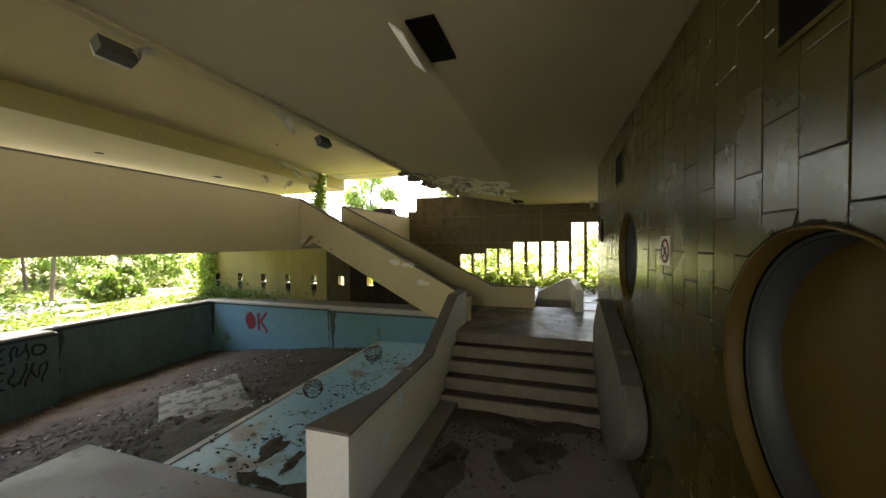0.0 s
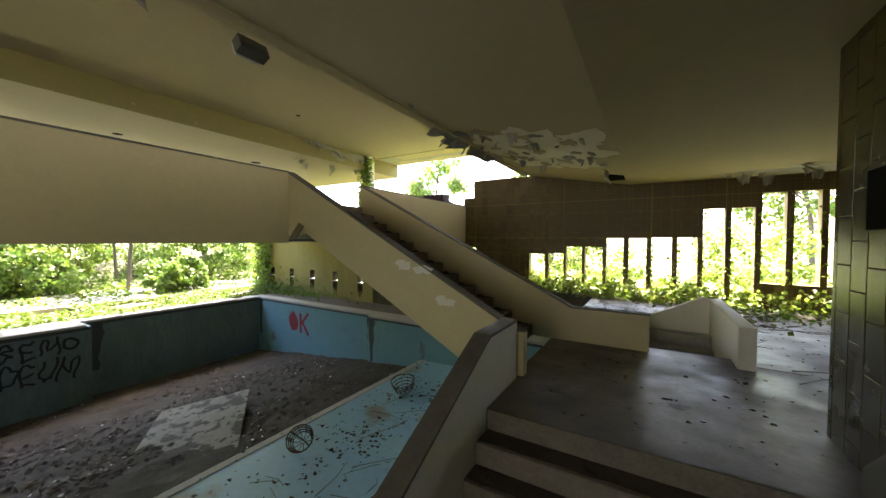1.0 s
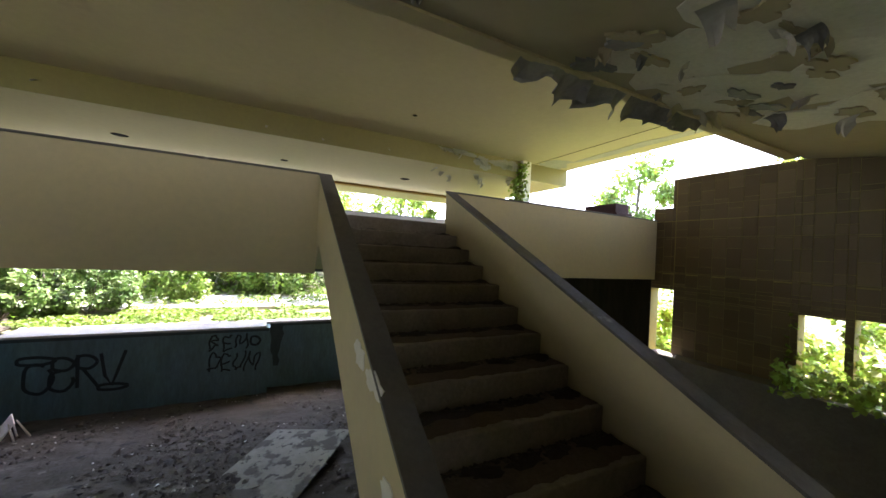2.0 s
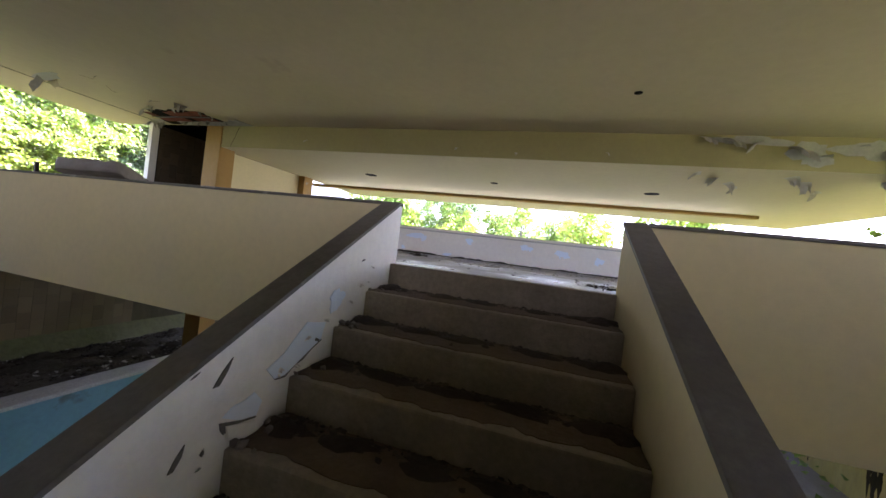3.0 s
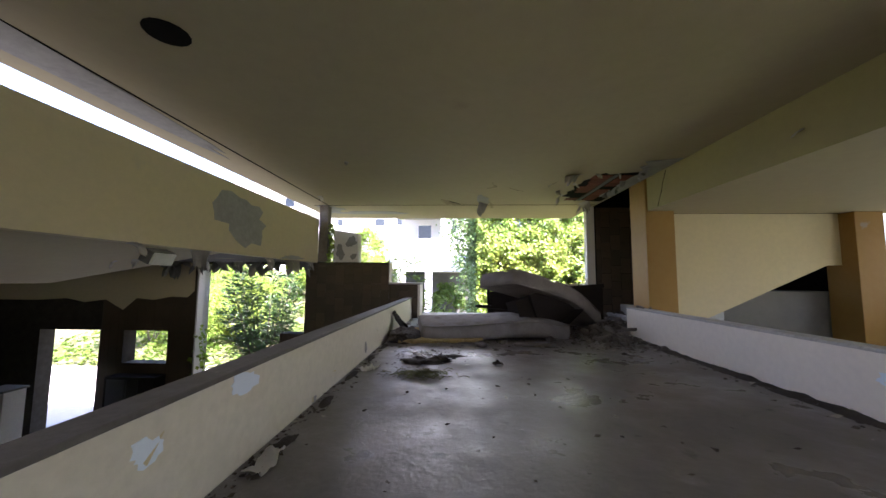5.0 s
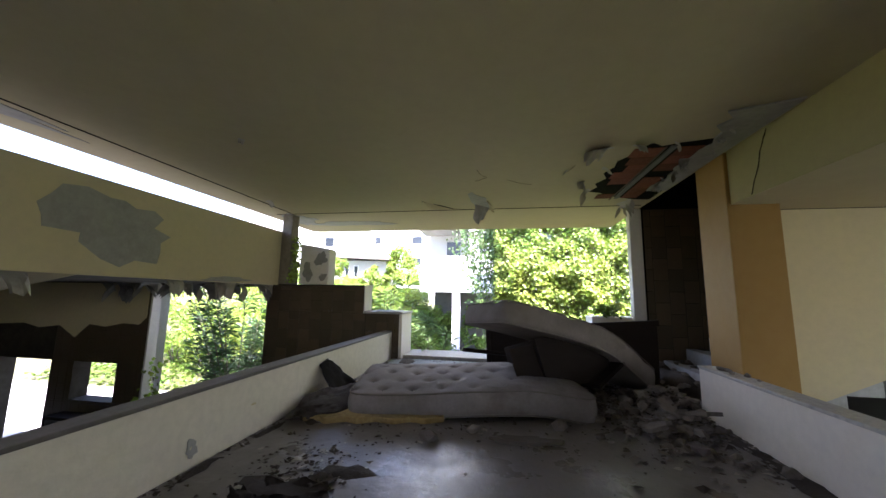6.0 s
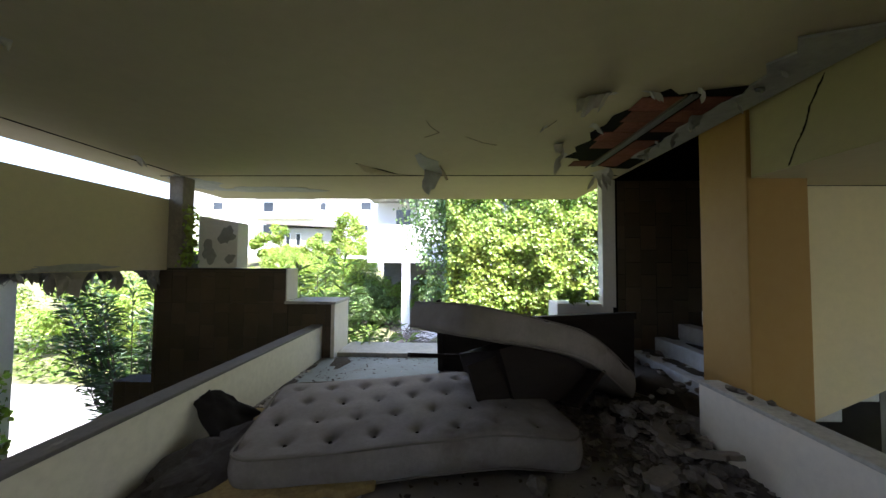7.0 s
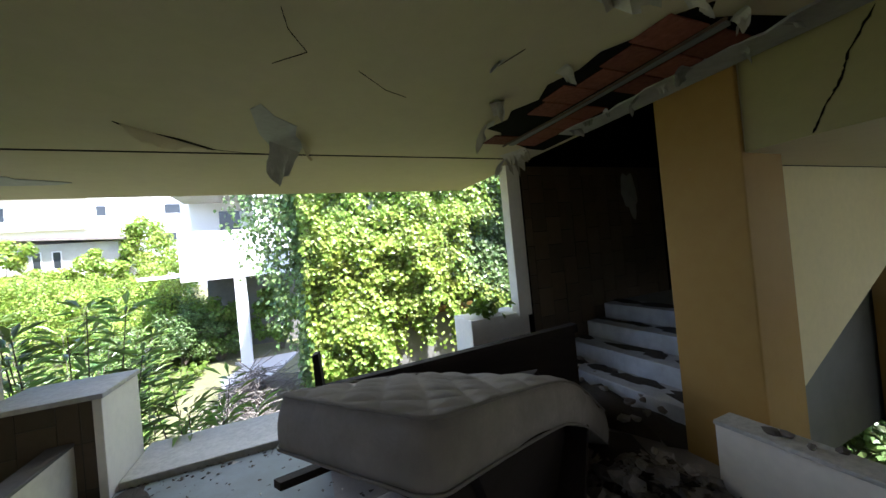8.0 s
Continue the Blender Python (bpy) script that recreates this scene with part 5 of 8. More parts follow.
for i, (cy, cz, r) in enumerate(PORT):
    ph = thing("porthole", "round brown porthole with a grey metal reveal set in tiles", "porthole", (0.8, cy, cz), "corridor portholes", "structure")

    def lathe(profile):
        bm = bmesh.new()
        rings = [[bm.verts.new((x, cy + rr * math.cos(2 * math.pi * k / PTURN), cz + rr * math.sin(2 * math.pi * k / PTURN))) for k in range(PTURN)] for x, rr in profile]
        for a, b in zip(rings, rings[1:]):
            for k in range(PTURN):
                bm.faces.new((a[k], a[(k + 1) % PTURN], b[(k + 1) % PTURN], b[k]))
        bmesh.ops.recalc_face_normals(bm, faces=bm.faces[:])
        return bm
    part("ring", lathe(((FX + 0.01, r * 0.993), (FX - 0.008, r * 0.99), (FX - 0.008, r * 0.972), (FX + 0.058, r * 0.965))), BROWNDOOR, ph, "brown painted ring", True)
    part("gap", lathe(((FX + 0.056, r * 0.985), (FX + 0.075, r * 0.985), (FX + 0.075, r * 0.93))), DARK, ph, "dark open joint", True)
    part("reveal", lathe(((FX + 0.066, r * 0.955), (FX + 0.064, r * 0.935), (FX + 0.19, r * 0.925))), GREYMETAL, ph, "grey metal reveal", True)
    part("panel", lathe(((FX + 0.185, r * 0.93), (FX + 0.18, r * 0.86), (FX + 0.172, r * 0.5), (FX + 0.168, 0.001))), BROWNDOOR, ph, "brown round panel", True)
for y0, y1, z0, z1 in ((4.20, 4.62, 2.22, 2.56), (5.64, 5.94, 1.54, 1.90), (0.95, 1.42, 2.2, 2.7)):
    vent = thing("wall_vent", "open dark vent hole in the tiled wall", "vent", (FX, y0, z0), kind="structure")
    part("frame", boxes((FX - 0.014, FX - 0.003, y0 - 0.02, y0, z0 - 0.02, z1 + 0.02), (FX - 0.014, FX - 0.003, y1, y1 + 0.02, z0 - 0.02, z1 + 0.02),
                        (FX - 0.014, FX - 0.003, y0, y1, z0 - 0.02, z0), (FX - 0.014, FX - 0.003, y0, y1, z1, z1 + 0.02)), OLIVETILE, vent)
    part("hole", boxes((FX - 0.0105, FX - 0.004, y0, y1, z0, z1)), DARK, vent)

sign = thing("prohibition_sign", "small white enamel prohibition sign with a red ring", "sign", (0.77, 2.67, 1.37))
part("plate", boxes((FX - 0.0095, FX - 0.0055, 2.57, 2.77, 1.37, 1.575), bevel=0.001), SIGNWHITE, sign)


def ring_band(cy, cz, r0, r1, x0, x1, k=40):
    bm = bmesh.new()
    v = [[bm.verts.new((x, cy + r * math.cos(2 * math.pi * i / k), cz + r * math.sin(2 * math.pi * i / k))) for i in range(k)] for x, r in ((x1, r0), (x0, r0), (x0, r1), (x1, r1))]
    for a, b in zip(v, v[1:]):
        for i in range(k):
            bm.faces.new((a[i], a[(i + 1) % k], b[(i + 1) % k], b[i]))
    bmesh.ops.recalc_face_normals(bm, faces=bm.faces[:])
    return bm


part("ring", ring_band(2.67, 1.472, 0.066, 0.086, FX - 0.0125, FX - 0.0094), RED, sign)
bar = boxes((FX - 0.0125, FX - 0.0094, -0.075, 0.075, -0.009, 0.009))
bar.transform(Matrix.Translation((0, 2.67, 1.472)) @ pose(0, 0, 0, 45, 0, 0))
part("bar", bar, RED, sign)
for a, w, h in ((-50, 0.085, 0.016), (35, 0.06, 0.02), (10, 0.03, 0.03)):
    b = boxes((FX - 0.0115, FX - 0.0094, -w / 2, w / 2, -h / 2, h / 2))
    b.transform(Matrix.Translation((0, 2.67, 1.472)) @ pose(0, 0, 0, a, 0, 0) @ Matrix.Translation((0, 0.01, 0)))
    part("symbol", b, BLACKPAINT, sign)


# ---- things on the gallery ----
def cushion(length, width, thick, shape, nx=64, ny=34, corner=0.14):
    """A mattress as one closed mesh, its corners rounded in plan and its edges soft; shape(u, v, side) gives the relief of its faces."""
    bm = bmesh.new()

    def plan(u, v):
        x, y = (u - 0.5) * length, (v - 0.5) * width
        ax, ay = abs(x) - (length / 2 - corner), abs(y) - (width / 2 - corner)
        if ax > 0 and ay > 0:
            d = math.hypot(ax, ay)
            m = max(ax, ay)
            k = m / d if d else 1
            x, y = math.copysign(length / 2 - corner + ax * k, x), math.copysign(width / 2 - corner + ay * k, y)
        return x, y
    us = [0.5 - 0.5 * math.cos(math.pi * i / nx) * (0.25) - 0.375 * (1 - 2 * i / nx) for i in range(nx + 1)]
    vs = [0.5 - 0.5 * math.cos(math.pi * j / ny) * (0.25) - 0.375 * (1 - 2 * j / ny) for j in range(ny + 1)]
    grid = {}
    for side in (1, -1):
        for i, u in enumerate(us):
            for j, v in enumerate(vs):
                x, y = plan(u, v)
                e = min(min(u, 1 - u) * length, min(v, 1 - v) * width)
                puff = thick * 0.5 * (0.90 + 0.10 * min(1, e / 0.12) ** 0.6)
                grid[side, i, j] = bm.verts.new((x, y, side * puff + shape(u, v, side)))
        for i in range(nx):
            for j in range(ny):
                q = [grid[side, i, j], grid[side, i + 1, j], grid[side, i + 1, j + 1], grid[side, i, j + 1]]
                bm.faces.new(q if side > 0 else q[::-1])
    loop = [(i, 0) for i in range(nx)] + [(nx, j) for j in range(ny)] + [(i, ny) for i in range(nx, 0, -1)] + [(0, j) for j in range(ny, 0, -1)]
    rows = [[grid[-1, i, j] for i, j in loop]]
    for h in (-0.55, -0.15, 0.25, 0.6):
        row = []
        for i, j in loop:
            a, b = grid[1, i, j].co, grid[-1, i, j].co
            p = b.lerp(a, (h + 1) / 2)
            out = Vector((p.x / length, p.y / width, 0)).normalized() * 0.022 * (1 - h * h) * (1 + 0.8 * noise.noise(p * 4))
            row.append(bm.verts.new(p + out))
        rows.append(row)
    rows.append([grid[1, i, j] for i, j in loop])
    for a, b in zip(rows, rows[1:]):
        for k in range(len(loop)):
            bm.faces.new((a[k], a[(k + 1) % len(loop)], b[(k + 1) % len(loop)], b[k]))
    bmesh.ops.recalc_face_normals(bm, faces=bm.faces[:])
    return bm, loop, grid


def edge_piping(length, width, z, corner=0.14, radius=0.007, bend=None):
    pts = []
    for cx, cy, a0 in ((1, 1, 0), (-1, 1, 90), (-1, -1, 180), (1, -1, 270)):
        for k in range(7):
            a = radians(a0 + 15 * k)
            pts.append(Vector((cx * (length / 2 - corner) + corner * math.cos(a), cy * (width / 2 - corner) + corner * math.sin(a), z)))
    dense = []
    for a, b in zip(pts, pts[1:] + pts[:1]):
        n = max(1, int((b - a).length / 0.08))
        dense += [a.lerp(b, i / n) for i in range(n)]
    dense.append(dense[0])
    return tube([bend(p) if bend else p for p in dense], radius, 5)


# tufted mattress lying on the floor
TUFTS = [(0.06 + 0.125 * i + (0.0625 if j % 2 else 0), 0.15 + 0.235 * j) for j in range(4) for i in range(8)]


def tufted(u, v, side):
    h = 0.018 * noise.noise((u * 5, v * 3, 2 + side))
    if side > 0:
        for a, b in TUFTS:
            d = math.hypot((u - a) * 2.05, (v - b) * 1.05)
            if d < 0.2:
                h -= 0.032 * math.exp(-(d / 0.035) ** 2) + 0.016 * math.exp(-(d / 0.09) ** 2)
    return h


def sag_flat(p):
    return Vector((p.x, p.y, p.z + 0.05 * noise.noise((p.x * 0.9, p.y * 0.9, 8)) - 0.07 * smooth(0.4, 1.1, -p.x)))


bm, loop, grid = cushion(2.1, 1.12, 0.23, tufted, 96, 54)
for v in bm.verts:
    v.co = sag_flat(v.co)
M1 = Matrix.Translation((-6.86, -0.28, 2.235)) @ pose(0, 0, 0, 0, 1.2, 9.5)
bm.transform(M1)
m1 = thing("mattress", "grimy grey tufted mattress lying flat on the gallery floor", "mattress", (-6.86, -0.28, WALK))
part("body", bm, MATTRESS, m1, smooth=True)
for z in (0.095, -0.095):
    pipe = edge_piping(2.11, 1.13, z, bend=sag_flat)
    pipe.transform(M1)
    part("piping", pipe, PIPING, m1, "dirty seam piping", True)
tuft = bmesh.new()
bmesh.ops.create_icosphere(tuft, subdivisions=1, radius=0.013)
button = mesh_of("button", tuft, DARKWOOD, True)
for a, b in TUFTS:
    p = Vector(((a - 0.5) * 2.1, (b - 0.5) * 1.12, 0.115 - 0.042))
    if abs(p.x) < 0.98:
        ob = under(new("button", button), m1)
        ob.matrix_basis = Matrix.Translation(M1 @ sag_flat(p))


# quilted mattress propped on the wreckage
def quilted(u, v, side):
    h = 0.02 * noise.noise((u * 4, v * 2.5, 5 + side))
    if side > 0:
        a, b = u * 1.95 / 0.25, v * 0.95 / 0.25
        s = abs((a + b) % 1 - 0.5) * 2, abs((a - b) % 1 - 0.5) * 2
        h += 0.024 * (min(1 - s[0], 1 - s[1]) ** 0.35) - 0.018
    return h


def droop(p):
    return Vector((p.x, p.y, p.z - 0.20 * smooth(-0.1, 1.0, p.x) * (p.x + 0.1) * 1.2 - 0.03 * p.x * p.x))


bm, loop, grid = cushion(1.95, 0.94, 0.24, quilted, 110, 56, 0.09)
for v in bm.verts:
    v.co = droop(v.co)
along = (Vector((-8.66, -0.97, 2.62)) - Vector((-7.22, -0.16, 3.06))).normalized()
across = Vector((-0.5, 0.72, 0.06)).normalized()
up_ = across.cross(along).normalized()
if up_.z < 0:
    up_ = -up_
across = up_.cross(along).normalized()
M2 = Matrix.Translation(Vector((-7.0, -0.47, 2.965)) + along * 0.97) @ Matrix((along, across, up_)).transposed().to_4x4()
bm.transform(M2)
m2 = thing("mattress", "dirty quilted mattress propped at a slant on broken furniture", "mattress", (-7.8, -0.9, WALK))
part("body", bm, STAINEDCLOTH, m2, smooth=True)
for z in (0.108, -0.108):
    pipe = edge_piping(1.96, 0.95, z, 0.09, bend=droop)
    pipe.transform(M2)
    part("piping", pipe, PIPING, m2, "dirty seam piping", True)

# dark furniture wreck under and behind it
head = thing("headboard", "dark wooden bed headboard standing on edge", "headboard", (-8.0, -1.65, WALK))
skew = Matrix.Translation((-7.0, -1.86, 0)) @ pose(0, 0, 0, 0, 0, -11.5)
for nm, prof, y0, y1 in (("board", [(-2.10, WALK + 0.004), (-0.02, WALK + 0.004), (-0.02, 2.62), (-2.10, 2.81)], -0.022, 0.022), ("rail", [(-2.12, 2.79), (0.0, 2.60), (0.0, 2.675), (-2.12, 2.86)], -0.042, 0.042),
                         ("post", [(-0.05, WALK), (0.02, WALK), (0.045, 2.92), (0.0, 2.93)], -0.05, 0.05)):
    bm = prism(prof, "y", y0, y1, bevel=0.004)
    bm.transform(skew)
    part(nm, bm, DARKWOOD, head)
chest = thing("cabinet", "broken dark cabinet carcass tipped on its side", "cabinet", (-7.6, -0.9, WALK))
c = boxes((-0.42, 0.42, -0.32, 0.32, -0.26, 0.26), bevel=0.006)
c.transform(Matrix.Translation((-7.78, -0.86, 2.42)) @ pose(0, 0, 0, 16, 8, 32))
part("carcass", c, DARKWOOD, chest)
c = boxes((-0.36, 0.36, -0.012, 0.012, -0.2, 0.2), bevel=0.003)
c.transform(Matrix.Translation((-7.62, -0.46, 2.46)) @ pose(0, 0, 0, 22, 8, 30))
part("door", c, DARKWOOD, chest)
for x, y, z, rx, ry, rz, l, w in ((-7.0, -1.25, 2.42, 12, -6, 20, 0.62, 0.11), (-7.2, -1.05, 2.16, 0, 3, -28, 0.7, 0.05), (-8.25, -0.75, 2.36, 10, 25, 40, 0.6, 0.3)):
    b = boxes((-l / 2, l / 2, -w / 2, w / 2, -0.02, 0.02), bevel=0.003)
    b.transform(Matrix.Translation((x, y, z)) @ pose(0, 0, 0, rx, ry, rz))
    plank = thing("board", "loose dark veneered board in the wreckage", "board", (x, y, z - 0.1), "loose boards")
    part("panel", b, DARKWOOD, plank)
bench = thing("bench", "maroon wooden box bench on the gallery's far end", "bench", (-6.3, 12.1, WALK))
part("seat", boxes((-7.0, -5.75, 11.85, 12.3, 2.60, 2.68), bevel=0.006), MAROON, bench)
part("box", boxes((-6.55, -5.8, 11.88, 12.27, 2.68, 2.86), bevel=0.006), MAROON, bench)
for x in (-6.95, -5.85):
    part("leg", boxes((x, x + 0.08, 11.9, 12.25, WALK, 2.6), bevel=0.004), MAROON, bench)

# foam sheet under the mattress and a crumpled dark bag
foam = thing("foam_pad", "torn yellowed foam pad under the mattress", "foam", (-6.0, 0.0, WALK))
prof = [(-5.52, 0.50), (-5.62, 0.58), (-5.74, 0.55), (-5.80, 0.60), (-5.95, 0.52), (-6.05, 0.545), (-6.18, 0.47), (-6.34, 0.49), (-6.46, 0.41), (-6.58, 0.43), (-6.72, 0.35), (-6.7, -0.6), (-5.5, -0.6)]
part("pad", prism(prof, "z", WALK + 0.002, WALK + 0.05, bevel=0.01), FOAM, foam)


def crumple(cx, cy, cz, rx, ry, rz, seed, rough=0.5, n=4):
    bm = bmesh.new()
    bmesh.ops.create_icosphere(bm, subdivisions=n, radius=1)
    for v in bm.verts:
        k = 1 + rough * noise.noise(v.co * 1.6 + Vector((seed, 0, 0))) + rough * 0.5 * abs(noise.noise(v.co * 5 + Vector((0, seed, 0))))
        v.co = Vector((cx + v.co.x * rx * k, cy + v.co.y * ry * k, max(cz - rz * 0.5, cz + v.co.z * rz * k)))
    return bm


bag = thing("bag", "crumpled black plastic bag leaning on the parapet", "bag", (-5.55, -0.2, WALK))
bagged = bmesh.new()
rows = []
for i in range(9):
    s = i / 8
    rows.append([bagged.verts.new((-5.42 - 0.20 * (1 - s) - 0.05 * noise.noise((k * 0.5, s * 3, 4)), -0.55 + 0.06 * k * (1 - 0.55 * s) + 0.30 * s + 0.03 * noise.noise((k, s * 4, 1)), WALK + 0.004 + 0.36 * s * (1 - 0.12 * abs(k - 5) / 5) + 0.02 * noise.noise((k * 0.9, s * 5, 2)))) for k in range(11)])
for a, b in zip(rows, rows[1:]):
    for k in range(10):
        bagged.faces.new((a[k], a[k + 1], b[k + 1], b[k]))
bmesh.ops.solidify(bagged, geom=bagged.faces[:], thickness=0.012)
part("sheet", bagged, DARKWOOD, bag, smooth=True)
cloth = thing("cloth", "dirty brown cloth heap against the parapet", "cloth", (-5.65, 0.3, WALK))
part("sheet", crumple(-5.62, 0.22, 2.12, 0.19, 0.40, 0.10, 7, 0.6), LITTER, cloth)


def blob_outline(cx, cy, rx, ry, seed, n=22, rough=0.35):
    r = random.Random(seed)
    ph = [r.uniform(0, 6.28) for _ in range(4)]
    out = []
    for i in range(n):
        a = 2 * math.pi * i / n
        k = 1 + rough * (0.5 * math.sin(2 * a + ph[0]) + 0.35 * math.sin(3 * a + ph[1]) + 0.3 * math.sin(5 * a + ph[2]) + 0.25 * math.sin(9 * a + ph[3])) + r.uniform(-0.12, 0.12)
        out.append((cx + rx * k * math.cos(a), cy + ry * k * math.sin(a)))
    return out


# ---- debris ----
def chunk(size, seed):
    r = random.Random(seed)
    bm = bmesh.new()
    bmesh.ops.create_icosphere(bm, subdivisions=1, radius=0.5)
    for v in bm.verts:
        v.co = Vector((v.co.x * r.uniform(0.6, 1.3), v.co.y * r.uniform(0.5, 1.1), v.co.z * r.uniform(0.35, 0.8))) * size
    return mesh_of("chunk", bm, RUBBLE)


CHUNKS = [chunk(1.0, i) for i in range(7)]


def rubble(spots, group):
    r = random.Random(len(spots))
    for x, y, z, s in spots:
        ob = tagged(new("rubble_lump", CHUNKS[r.randrange(7)]), "broken lump of grey plaster rubble", "rubble", group)
        ob.matrix_basis = Matrix.Translation((x, y, z + s * 0.18)) @ pose(0, 0, 0, r.uniform(-15, 15), r.uniform(-15, 15), r.uniform(0, 360)) @ Matrix.Diagonal((s, s, s, 1))


r8 = random.Random(8)
spots = [(-6.97, 0.49, WALK, 0.12), (-7.63, 0.30, WALK, 0.15), (-6.68, 0.72, WALK, 0.16), (-7.97, 0.05, WALK, 0.13), (-7.9, 0.42, WALK, 0.09), (-8.3, 0.1, WALK, 0.12)]
for i in range(150):
    a = r8.uniform(0, 1)
    x, y = r8.gauss(-8.62, 0.22), r8.gauss(-0.35, 0.45)
    h = max(0, 0.28 - 0.9 * math.hypot(x + 8.7, (y + 0.4) * 0.6)) + 0.0
    if -8.93 < x < -8.0:
        spots.append((x, y, WALK + h * r8.uniform(0.3, 1), r8.uniform(0.025, 0.15)))
rubble(spots, "plaster rubble")


def scatter(name, label, n, place, size, material, seed, flat=0.35):
    """Loose crumbs and flakes as one stretch of small tumbled pieces; place(r) gives a spot."""
    r = np.random.default_rng(seed)
    v, f = [], []
    for i in range(n):
        p = place(r)
        if p is None:
            continue
        s = size * r.uniform(0.3, 1.0) ** 1.5
        a, b = r.uniform(0, 6.28), r.uniform(0.4, 1.0)
        c, d = math.cos(a) * s, math.sin(a) * s
        k = len(v)
        h = s * flat * r.uniform(0.3, 1.2)
        t = r.normal(0, 0.25, 4) * s
        v += [(p[0] + c, p[1] + d, p[2] + t[0]), (p[0] - d * b, p[1] + c * b, p[2] + t[1]), (p[0] - c, p[1] - d, p[2] + t[2]), (p[0] + d * b, p[1] - c * b, p[2] + t[3]), (p[0] + c * 0.2, p[1] + d * 0.1, p[2] + h)]
        f += [(k, k + 1, k + 4), (k + 1, k + 2, k + 4), (k + 2, k + 3, k + 4), (k + 3, k, k + 4)]
    return tagged(soup(name, v, f, material), label, "litter", kind="stuff")


def near_edges(r):
    side = r.uniform()
    if side < 0.36:
        return (-8.925 + abs(r.normal(0, 0.10)), r.uniform(-0.6, 12.2), WALK + 0.003)
    if side < 0.52:
        return (-5.41 - abs(r.normal(0, 0.06)), r.uniform(-2.2, 6.1), WALK + 0.003)
    if side < 0.60:
        return (r.normal(-6.05, 0.16), r.normal(1.3, 0.22), WALK + 0.004)
    if side < 0.70:
        return (r.normal(-5.78, 0.14), r.normal(8.05, 0.16), WALK + 0.004)
    if side < 0.90:
        return (r.uniform(-8.6, -5.6), r.uniform(-2.3, 0.9), WALK + 0.004)
    return (r.uniform(-8.8, -5.6), r.uniform(-2.2, 11), WALK + 0.003)


scatter("litter", "dark dirt and plaster crumbs along the gallery floor", 3800, near_edges, 0.026, LITTER, 1)
scatter("litter", "pale plaster flakes on the gallery floor", 350, near_edges, 0.04, PEEL, 2, 0.2)


def on_steps(r):
    i = int(r.integers(0, 11))
    y = r.uniform(6.40, 7.84)
    if r.uniform() < 0.45:
        y = 6.40 + abs(r.normal(0, 0.07)) if r.uniform() < 0.5 else 7.84 - abs(r.normal(0, 0.10))
    return (TOPX + RUN * (11 - i) - RUN + abs(r.normal(0, 0.05)) + 0.004, y, LAND + RISE * (i + 1) + 0.003)


scatter("litter", "black dirt gathered in the corners of the stair treads", 5200, on_steps, 0.03, LITTER, 3, 0.5)


def on_landing(r):
    p = (r.uniform(-1.4, 3.2), r.uniform(5.65, 12.2), LAND + 0.003)
    if -0.4 < p[0] < 0.7 and 7.7 < p[1] < 10:
        return None
    return p if r.uniform() < 0.25 + 0.75 * smooth(8.5, 12.2, p[1]) else None


scatter("litter", "dry leaves and dirt on the landing floor", 2600, on_landing, 0.035, LITTER, 4, 0.3)
scatter("litter", "dirt and rubbish on the corridor floor", 900, lambda r: (r.normal(-1.05, 0.3), r.uniform(0.6, 4.6), LOW + 0.003), 0.04, LITTER, 5)
scatter("litter", "dirt and rubbish on the corridor floor", 1300, lambda r: (r.uniform(-1.2, 0.7), 4.75 - abs(r.normal(0, 0.35)), LOW + 0.003), 0.035, LITTER, 15)


def in_pool(r):
    x, y = r.uniform(-13.2, -5.8), r.uniform(0.3, 10.8)
    if noise.noise((x * 0.55, y * 0.55, 6)) + 0.4 * noise.noise((x * 1.9, y * 1.9, 2)) < r.uniform(-0.12, 0.3):
        return None
    return (x, y, mud_z(x, y) + 0.004)


scatter("litter", "dirt clods strewn over the pool's mud floor", 5200, in_pool, 0.06, LITTER, 6, 0.5)
scatter("litter", "pale plaster and glass bits strewn over the pool floor", 550, in_pool, 0.05, PEEL, 7, 0.25)
scatter("litter", "leaves and dirt on the blue pool floor", 900, lambda r: (r.normal(-4.3, 0.8), r.uniform(2.7, 10.5), -1.86) if r.uniform() < 0.4 else (r.normal(-4.2, 0.5), r.normal((3.5, 4.6, 6.9, 8.9)[int(r.integers(0, 4))], 0.25), -1.86), 0.05, LITTER, 9, 0.4)
scatter("litter", "dirt by the foot of the tiled wall", 1500, lambda r: (r.uniform(-11, 1.2), SOUTH + 0.1 + abs(r.normal(0, 0.18)), -0.878), 0.05, LITTER, 10, 0.5)
scatter("litter", "dirt and rubbish on the pool deck", 700, lambda r: (r.uniform(-5.1, -1.5), -2.15 + abs(r.normal(0, 1.2)), -0.806), 0.035, LITTER, 11, 0.4)

